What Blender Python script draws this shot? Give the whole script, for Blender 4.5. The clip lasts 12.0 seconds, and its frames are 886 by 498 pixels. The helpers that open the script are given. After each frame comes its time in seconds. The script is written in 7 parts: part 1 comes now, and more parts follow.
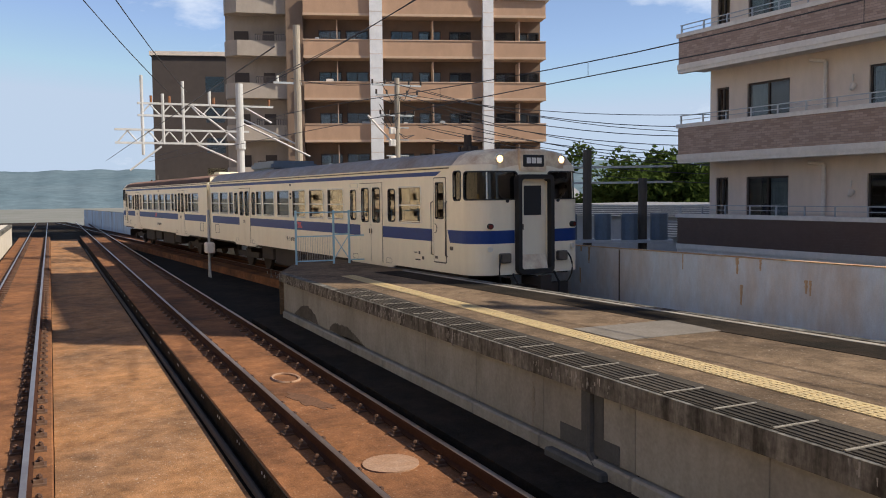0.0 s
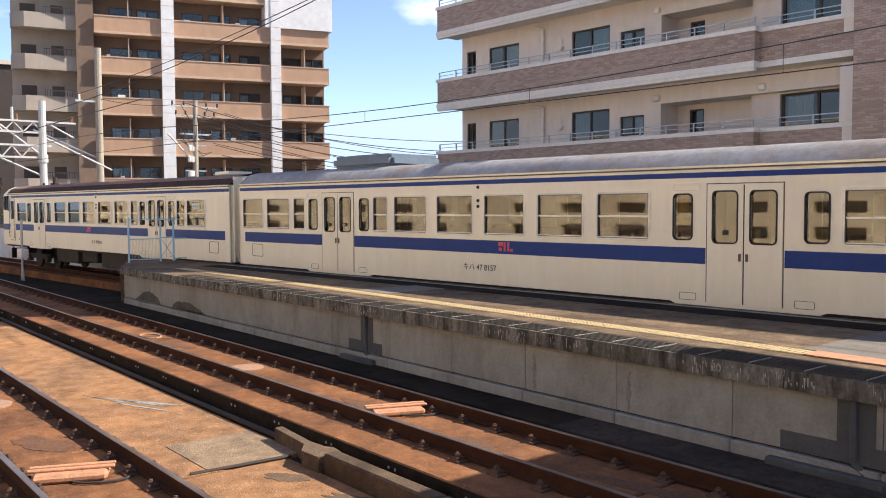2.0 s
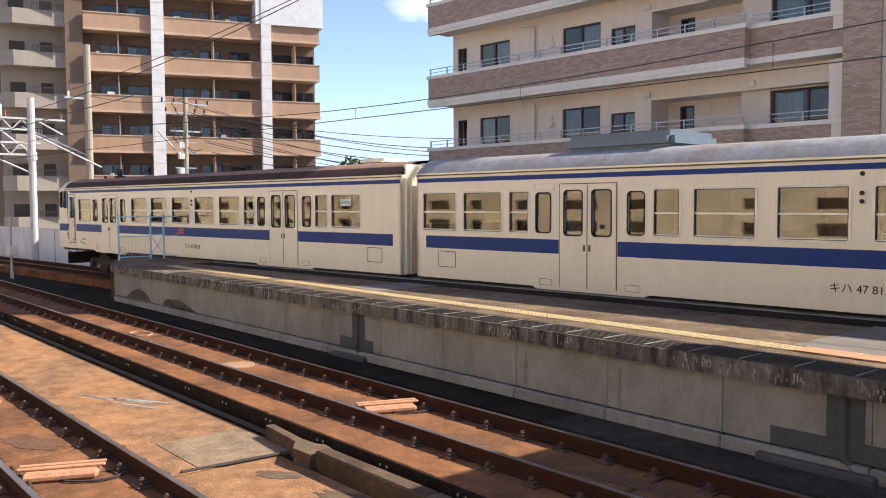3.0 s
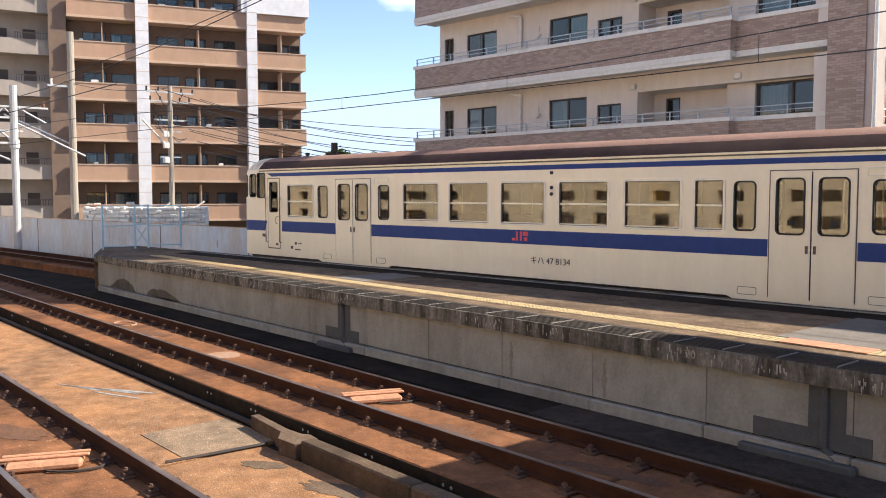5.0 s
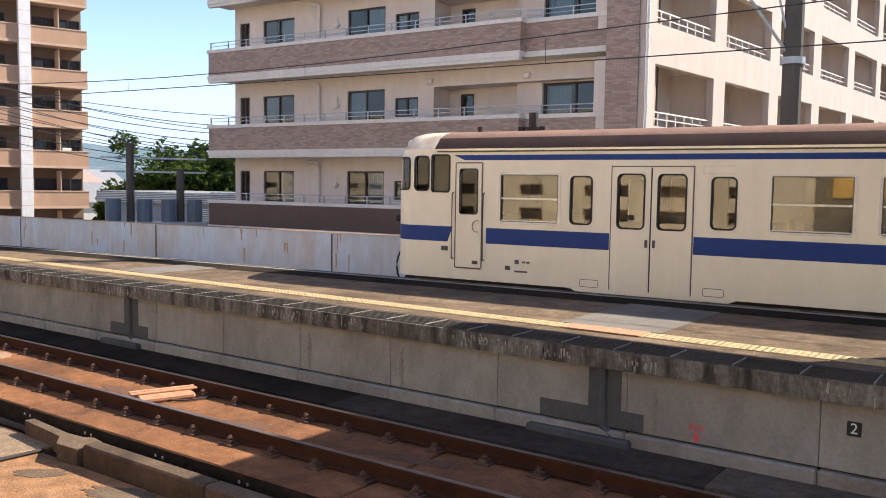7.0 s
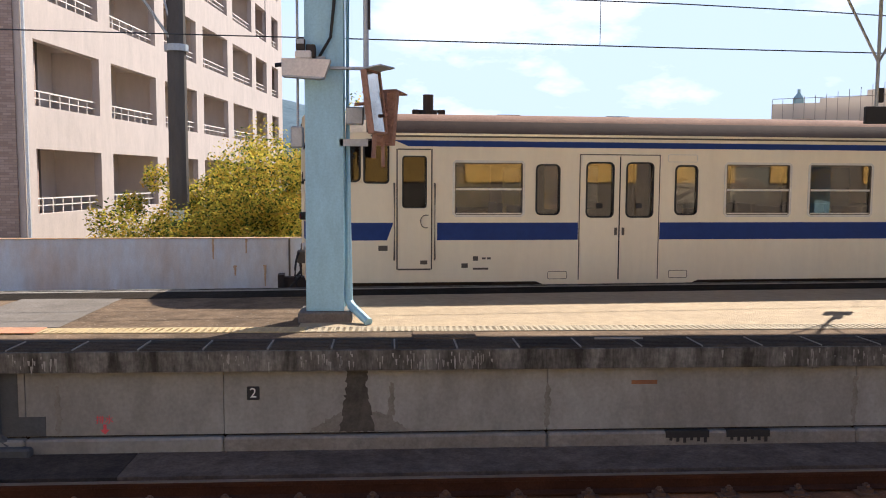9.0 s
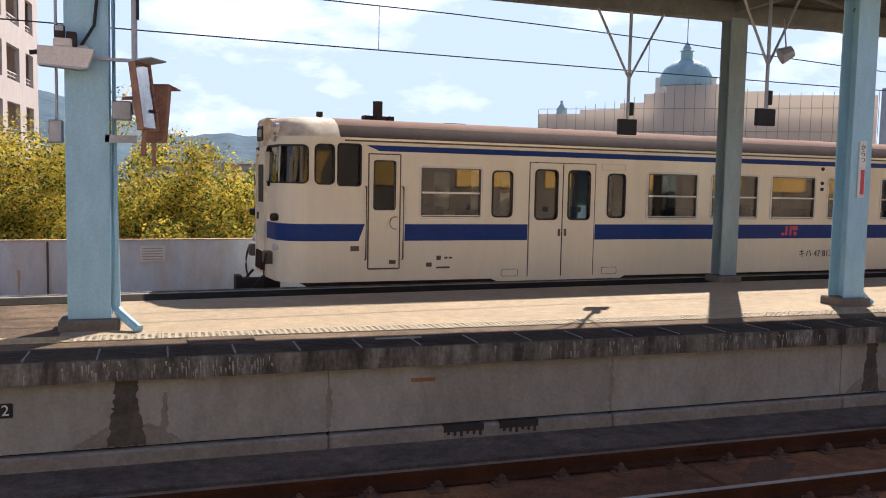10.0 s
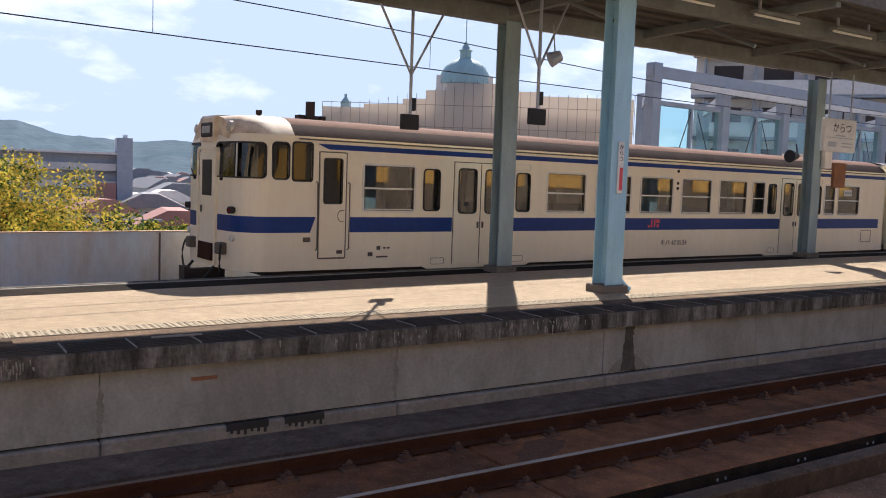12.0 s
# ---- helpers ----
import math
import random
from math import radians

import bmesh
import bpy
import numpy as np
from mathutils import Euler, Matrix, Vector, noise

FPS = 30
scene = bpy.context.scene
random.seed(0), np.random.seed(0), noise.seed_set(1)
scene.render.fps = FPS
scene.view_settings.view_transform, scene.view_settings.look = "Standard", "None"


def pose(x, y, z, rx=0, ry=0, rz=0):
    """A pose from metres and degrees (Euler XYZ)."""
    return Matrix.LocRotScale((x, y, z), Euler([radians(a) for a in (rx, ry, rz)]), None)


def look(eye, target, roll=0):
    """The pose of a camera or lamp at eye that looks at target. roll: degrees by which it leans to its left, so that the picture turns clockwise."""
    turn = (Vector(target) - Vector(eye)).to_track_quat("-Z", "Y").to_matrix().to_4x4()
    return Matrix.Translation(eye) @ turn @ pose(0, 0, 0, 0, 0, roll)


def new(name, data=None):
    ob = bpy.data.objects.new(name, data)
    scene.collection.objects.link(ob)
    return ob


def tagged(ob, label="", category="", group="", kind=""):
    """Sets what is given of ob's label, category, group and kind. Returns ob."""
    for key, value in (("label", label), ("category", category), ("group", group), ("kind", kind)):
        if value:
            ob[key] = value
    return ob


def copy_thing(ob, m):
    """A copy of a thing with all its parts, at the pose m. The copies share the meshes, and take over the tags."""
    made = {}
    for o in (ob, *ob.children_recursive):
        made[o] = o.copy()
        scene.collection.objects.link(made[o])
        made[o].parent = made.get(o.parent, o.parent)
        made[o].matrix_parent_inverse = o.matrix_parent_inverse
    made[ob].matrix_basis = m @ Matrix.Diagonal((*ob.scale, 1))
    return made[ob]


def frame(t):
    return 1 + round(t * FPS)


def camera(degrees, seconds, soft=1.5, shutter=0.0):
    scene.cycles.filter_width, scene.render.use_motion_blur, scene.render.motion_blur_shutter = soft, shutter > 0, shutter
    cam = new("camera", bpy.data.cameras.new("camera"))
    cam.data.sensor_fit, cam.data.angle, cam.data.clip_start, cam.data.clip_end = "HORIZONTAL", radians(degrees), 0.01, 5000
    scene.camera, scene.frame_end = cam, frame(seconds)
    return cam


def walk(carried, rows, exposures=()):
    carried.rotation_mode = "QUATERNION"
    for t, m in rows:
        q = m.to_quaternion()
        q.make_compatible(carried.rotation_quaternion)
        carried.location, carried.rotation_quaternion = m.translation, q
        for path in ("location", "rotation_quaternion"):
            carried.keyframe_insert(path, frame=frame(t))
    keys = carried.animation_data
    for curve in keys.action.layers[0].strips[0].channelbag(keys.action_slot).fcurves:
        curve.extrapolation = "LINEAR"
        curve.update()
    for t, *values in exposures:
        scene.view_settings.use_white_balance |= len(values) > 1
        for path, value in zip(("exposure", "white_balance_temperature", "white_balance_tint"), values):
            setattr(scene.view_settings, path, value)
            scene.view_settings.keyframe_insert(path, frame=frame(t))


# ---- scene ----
import itertools

# ---------- camera and its way ----------
cam = camera(55.07, 12.0, soft=1.0)
TURNS = [(1.0, 51.95, -3.07, 0.16), (1.5, 51.02, -3.04, 0.22), (2.0, 50.58, -2.86, 0.22), (2.5, 50.14, -2.88, 0.36),
         (4.5, 49.56, -3.61, 0.02), (5.0, 49.06, -3.70, 0.03), (5.5, 48.55, -3.87, -0.19), (6.0, 47.49, -4.01, -0.55),
         (6.5, 43.89, -4.04, -1.03), (7.0, 35.57, -4.21, -0.88), (7.5, 25.97, -4.71, -0.45), (9.5, -11.82, -4.78, -0.71),
         (10.0, -18.30, -4.54, -1.19), (10.5, -22.84, -4.42, -1.19), (11.0, -25.67, -4.51, -1.47),
         (11.5, -29.06, -4.57, -1.73), (12.0, -32.71, -4.62, -1.98)]
EYE = (0.0, 0.0, 2.6)
PATH = [(0.0, pose(-5.2, 3.45, 2.65, 86.34, 0.63, 65.2)), (0.2, pose(-4.05, 2.7, 2.65, 86.45, 0.55, 62.2)),
        (0.35, pose(-2.5, 1.7, 2.65, 86.6, 0.48, 59.3)), (0.5, pose(-1.48, 1.04, 2.65, 86.73, 0.41, 56.77)), (0.65, pose(-0.55, 0.4, 2.62, 86.85, 0.3, 54.2)),
        (0.8, pose(-0.05, 0.03, 2.6, 86.93, 0.2, 52.6))]
PATH += [(t, pose(*EYE, 90 + p, r, y)) for t, y, p, r in TURNS]
EXPOSURES = [(0.0, 0.65, 6800, 9), (0.3, 0.87, 6650, 10), (0.7, 1.19, 6550, 10), (4.0, 1.29, 6550, 10), (7.0, 1.45, 6550, 10), (7.6, 1.42, 6500, 10),
             (9.3, 1.18, 6420, 13), (12.0, 1.02, 6380, 15)]
walk(cam, PATH, EXPOSURES)

# ---------- light ----------
SUN = Vector((0.59, 0.81, 0.0)).normalized() * math.cos(radians(40)) + Vector((0, 0, math.sin(radians(40))))
world = bpy.data.worlds.new("sky")
scene.world = world
world.use_nodes = True
wn, wl = world.node_tree.nodes, world.node_tree.links
sky = wn.new("ShaderNodeTexSky")
sky.sky_type, sky.sun_disc = "NISHITA", False
sky.sun_elevation, sky.sun_rotation = radians(40), math.atan2(SUN.x, SUN.y)
sky.air_density, sky.dust_density, sky.ozone_density = 0.8, 0.2, 2.5
wtc = wn.new("ShaderNodeTexCoord")
wmap = wn.new("ShaderNodeMapping")
wmap.inputs["Scale"].default_value = (1.0, 1.0, 2.6)
wl.new(wtc.outputs["Generated"], wmap.inputs["Vector"])
wnoise = wn.new("ShaderNodeTexNoise")
wnoise.inputs["Scale"].default_value, wnoise.inputs["Detail"].default_value = 4.6, 9.0
wnoise.inputs["Roughness"].default_value = 0.58
wl.new(wmap.outputs["Vector"], wnoise.inputs["Vector"])
wramp = wn.new("ShaderNodeValToRGB")
wramp.color_ramp.elements[0].position, wramp.color_ramp.elements[1].position = 0.54, 0.74
wramp.color_ramp.elements[0].color, wramp.color_ramp.elements[1].color = (0, 0, 0, 1), (0.8, 0.8, 0.8, 1)
wl.new(wnoise.outputs["Fac"], wramp.inputs["Fac"])
wmix = wn.new("ShaderNodeMix")
wmix.data_type = "RGBA"
wmix.inputs["B"].default_value = (5.2, 5.4, 5.8, 1)
wl.new(wramp.outputs["Color"], wmix.inputs["Factor"])
wsat = wn.new("ShaderNodeHueSaturation")
wsat.inputs["Hue"].default_value, wsat.inputs["Saturation"].default_value, wsat.inputs["Value"].default_value = 0.508, 0.98, 0.75
wl.new(sky.outputs["Color"], wsat.inputs["Color"])
wcap = wn.new("ShaderNodeVectorMath")
wcap.operation = "MINIMUM"
wcap.inputs[1].default_value = (2.35, 2.95, 3.9)
wl.new(wsat.outputs["Color"], wcap.inputs[0])
wl.new(wcap.outputs["Vector"], wmix.inputs["A"])
wl.new(wmix.outputs["Result"], wn["Background"].inputs["Color"])
wn["Background"].inputs["Strength"].default_value = 0.14

sun = new("sun", bpy.data.lights.new("sun", "SUN"))
sun.data.energy, sun.data.angle, sun.data.color = 4.15, radians(0.53), (1.0, 0.93, 0.82)
sun.matrix_world = look((0, 0, 30), Vector((0, 0, 30)) - SUN)


# ---------- materials ----------
def mat(name, c, c2=None, scale=1.5, amt=0.6, rough=0.75, metal=0.0, bump=0.15, fine=40.0, streak=1.0, rand=0.0, spec=0.4, g=0.17, island=False, mid=0.1, speck=0.0):
    """Two colours mixed by broad stains, a fine grain over them, bump, and a tone of its own for each piece."""
    m = bpy.data.materials.new(name)
    m.use_nodes = True
    n, l = m.node_tree.nodes, m.node_tree.links
    b = n["Principled BSDF"]
    b.inputs["Roughness"].default_value, b.inputs["Metallic"].default_value = rough, metal
    b.inputs["Specular IOR Level"].default_value = spec
    tc, mp = n.new("ShaderNodeTexCoord"), n.new("ShaderNodeMapping")
    mp.inputs["Scale"].default_value = (1, 1, 1 / streak)
    spot = tc.outputs["Object"]
    if rand and not island:
        lies, shift = n.new("ShaderNodeObjectInfo"), n.new("ShaderNodeVectorMath")
        l.new(tc.outputs["Object"], shift.inputs[0])
        l.new(lies.outputs["Location"], shift.inputs[1])
        spot = shift.outputs["Vector"]
    l.new(spot, mp.inputs["Vector"])
    big, small = n.new("ShaderNodeTexNoise"), n.new("ShaderNodeTexNoise")
    big.inputs["Scale"].default_value, big.inputs["Detail"].default_value, big.inputs["Roughness"].default_value = scale, 6, 0.65
    small.inputs["Scale"].default_value, small.inputs["Detail"].default_value = fine, 5
    l.new(mp.outputs["Vector"], big.inputs["Vector"])
    l.new(spot, small.inputs["Vector"])
    ramp = n.new("ShaderNodeValToRGB")
    ramp.color_ramp.elements[0].position, ramp.color_ramp.elements[1].position = 0.38, 0.66
    l.new(big.outputs["Fac"], ramp.inputs["Fac"])
    mul = n.new("ShaderNodeMath")
    mul.operation = "MULTIPLY"
    mul.inputs[1].default_value = amt
    l.new(ramp.outputs["Color"], mul.inputs[0])
    mix = n.new("ShaderNodeMix")
    mix.data_type = "RGBA"
    mix.inputs["A"].default_value = (*c, 1)
    mix.inputs["B"].default_value = (*(c2 or [v * 0.6 for v in c]), 1)
    l.new(mul.outputs[0], mix.inputs["Factor"])
    grain = n.new("ShaderNodeMapRange")
    grain.inputs["To Min"].default_value, grain.inputs["To Max"].default_value = 1 - g * 1.1, 1 + g
    l.new(small.outputs["Fac"], grain.inputs["Value"])
    mott, mott_r, mott_m = n.new("ShaderNodeTexNoise"), n.new("ShaderNodeMapRange"), n.new("ShaderNodeMath")
    mott.inputs["Scale"].default_value, mott.inputs["Detail"].default_value, mott.inputs["Roughness"].default_value = scale * 5.3, 7, 0.7
    l.new(mp.outputs["Vector"], mott.inputs["Vector"])
    mott_r.inputs["From Min"].default_value, mott_r.inputs["From Max"].default_value = 0.3, 0.7
    mott_r.inputs["To Min"].default_value, mott_r.inputs["To Max"].default_value = 1 - mid, 1 + mid
    l.new(mott.outputs["Fac"], mott_r.inputs["Value"])
    mott_m.operation = "MULTIPLY"
    l.new(grain.outputs["Result"], mott_m.inputs[0])
    l.new(mott_r.outputs["Result"], mott_m.inputs[1])
    tone = mott_m.outputs[0]
    hsv = n.new("ShaderNodeHueSaturation")
    if speck:
        dots, dots_r, dots_x = n.new("ShaderNodeTexNoise"), n.new("ShaderNodeMapRange"), n.new("ShaderNodeMix")
        dots.inputs["Scale"].default_value, dots.inputs["Detail"].default_value = 38.0, 2
        l.new(spot, dots.inputs["Vector"])
        dots_r.inputs["From Min"].default_value, dots_r.inputs["From Max"].default_value, dots_r.inputs["To Max"].default_value = 0.64, 0.74, speck
        l.new(dots.outputs["Fac"], dots_r.inputs["Value"])
        dots_x.data_type = "RGBA"
        dots_x.inputs["B"].default_value = (0.55, 0.5, 0.42, 1)
        l.new(mix.outputs["Result"], dots_x.inputs["A"])
        l.new(dots_r.outputs["Result"], dots_x.inputs["Factor"])
        l.new(dots_x.outputs["Result"], hsv.inputs["Color"])
    else:
        l.new(mix.outputs["Result"], hsv.inputs["Color"])
    if rand:
        info = n.new("ShaderNodeNewGeometry" if island else "ShaderNodeObjectInfo")
        rr = n.new("ShaderNodeMapRange")
        rr.inputs["To Min"].default_value, rr.inputs["To Max"].default_value = 1 - rand, 1 + rand
        l.new(info.outputs["Random Per Island" if island else "Random"], rr.inputs["Value"])
        m2 = n.new("ShaderNodeMath")
        m2.operation = "MULTIPLY"
        l.new(tone, m2.inputs[0])
        l.new(rr.outputs["Result"], m2.inputs[1])
        l.new(m2.outputs[0], hsv.inputs["Value"])
    else:
        l.new(tone, hsv.inputs["Value"])
    l.new(hsv.outputs["Color"], b.inputs["Base Color"])
    if bump:
        bp = n.new("ShaderNodeBump")
        bp.inputs["Strength"].default_value, bp.inputs["Distance"].default_value = bump, 0.02
        l.new(small.outputs["Fac"], bp.inputs["Height"])
        l.new(bp.outputs["Normal"], b.inputs["Normal"])
    return m


def brick_mat(name, c1, c2, mortar, w=0.23, h=0.07):
    """Small wall tiles in running bond, laid along x or y and up z."""
    m = bpy.data.materials.new(name)
    m.use_nodes = True
    n, l = m.node_tree.nodes, m.node_tree.links
    tc, sep, com = n.new("ShaderNodeTexCoord"), n.new("ShaderNodeSeparateXYZ"), n.new("ShaderNodeCombineXYZ")
    add = n.new("ShaderNodeMath")
    l.new(tc.outputs["Object"], sep.inputs[0])
    l.new(sep.outputs["X"], add.inputs[0])
    l.new(sep.outputs["Y"], add.inputs[1])
    l.new(add.outputs[0], com.inputs["X"])
    l.new(sep.outputs["Z"], com.inputs["Y"])
    br = n.new("ShaderNodeTexBrick")
    br.inputs["Scale"].default_value = 1.0
    br.inputs["Brick Width"].default_value, br.inputs["Row Height"].default_value = w, h
    br.inputs["Mortar Size"].default_value, br.inputs["Mortar Smooth"].default_value = 0.006, 0.3
    br.inputs["Color1"].default_value, br.inputs["Color2"].default_value, br.inputs["Mortar"].default_value = (*c1, 1), (*c2, 1), (*mortar, 1)
    l.new(com.outputs[0], br.inputs["Vector"])
    b = n["Principled BSDF"]
    l.new(br.outputs["Color"], b.inputs["Base Color"])
    b.inputs["Roughness"].default_value = 0.6
    bp = n.new("ShaderNodeBump")
    bp.inputs["Strength"].default_value, bp.inputs["Distance"].default_value = 0.4, 0.01
    l.new(br.outputs["Fac"], bp.inputs["Height"])
    bp.invert = True
    l.new(bp.outputs["Normal"], b.inputs["Normal"])
    return m


def glass_mat(name, tint, gloss=0.08, rough=0.02):
    """A thin pane: tinted see-through and a mirror-like sheen that grows at grazing angles."""
    m = bpy.data.materials.new(name)
    m.use_nodes = True
    n, l = m.node_tree.nodes, m.node_tree.links
    tr, gl, mx, lw = n.new("ShaderNodeBsdfTransparent"), n.new("ShaderNodeBsdfGlossy"), n.new("ShaderNodeMixShader"), n.new("ShaderNodeLayerWeight")
    pw, ma = n.new("ShaderNodeMath"), n.new("ShaderNodeMath")
    tr.inputs["Color"].default_value = (*tint, 1)
    gl.inputs["Roughness"].default_value = rough
    lw.inputs["Blend"].default_value = 0.5
    pw.operation, ma.operation = "POWER", "MULTIPLY_ADD"
    pw.inputs[1].default_value = 4.0
    ma.inputs[1].default_value, ma.inputs[2].default_value = 0.75, gloss
    l.new(lw.outputs["Facing"], pw.inputs[0])
    l.new(pw.outputs[0], ma.inputs[0])
    l.new(ma.outputs[0], mx.inputs["Fac"])
    l.new(tr.outputs[0], mx.inputs[1])
    l.new(gl.outputs[0], mx.inputs[2])
    l.new(mx.outputs[0], n["Material Output"].inputs["Surface"])
    return m


def leaf_mat(name, c, c2):
    """Leaves: each its own tone, and light shining through."""
    m = bpy.data.materials.new(name)
    m.use_nodes = True
    n, l = m.node_tree.nodes, m.node_tree.links
    geo, mix = n.new("ShaderNodeNewGeometry"), n.new("ShaderNodeMix")
    mix.data_type = "RGBA"
    mix.inputs["A"].default_value, mix.inputs["B"].default_value = (*c, 1), (*c2, 1)
    l.new(geo.outputs["Random Per Island"], mix.inputs["Factor"])
    d, t, s = n.new("ShaderNodeBsdfDiffuse"), n.new("ShaderNodeBsdfTranslucent"), n.new("ShaderNodeMixShader")
    l.new(mix.outputs["Result"], d.inputs["Color"])
    l.new(mix.outputs["Result"], t.inputs["Color"])
    s.inputs["Fac"].default_value = 0.5
    l.new(d.outputs[0], s.inputs[1])
    l.new(t.outputs[0], s.inputs[2])
    l.new(s.outputs[0], n["Material Output"].inputs["Surface"])
    return m


def glow_mat(name, c, strength):
    m = bpy.data.materials.new(name)
    m.use_nodes = True
    b = m.node_tree.nodes["Principled BSDF"]
    b.inputs["Base Color"].default_value = (*c, 1)
    b.inputs["Emission Color"].default_value, b.inputs["Emission Strength"].default_value = (*c, 1), strength
    return m


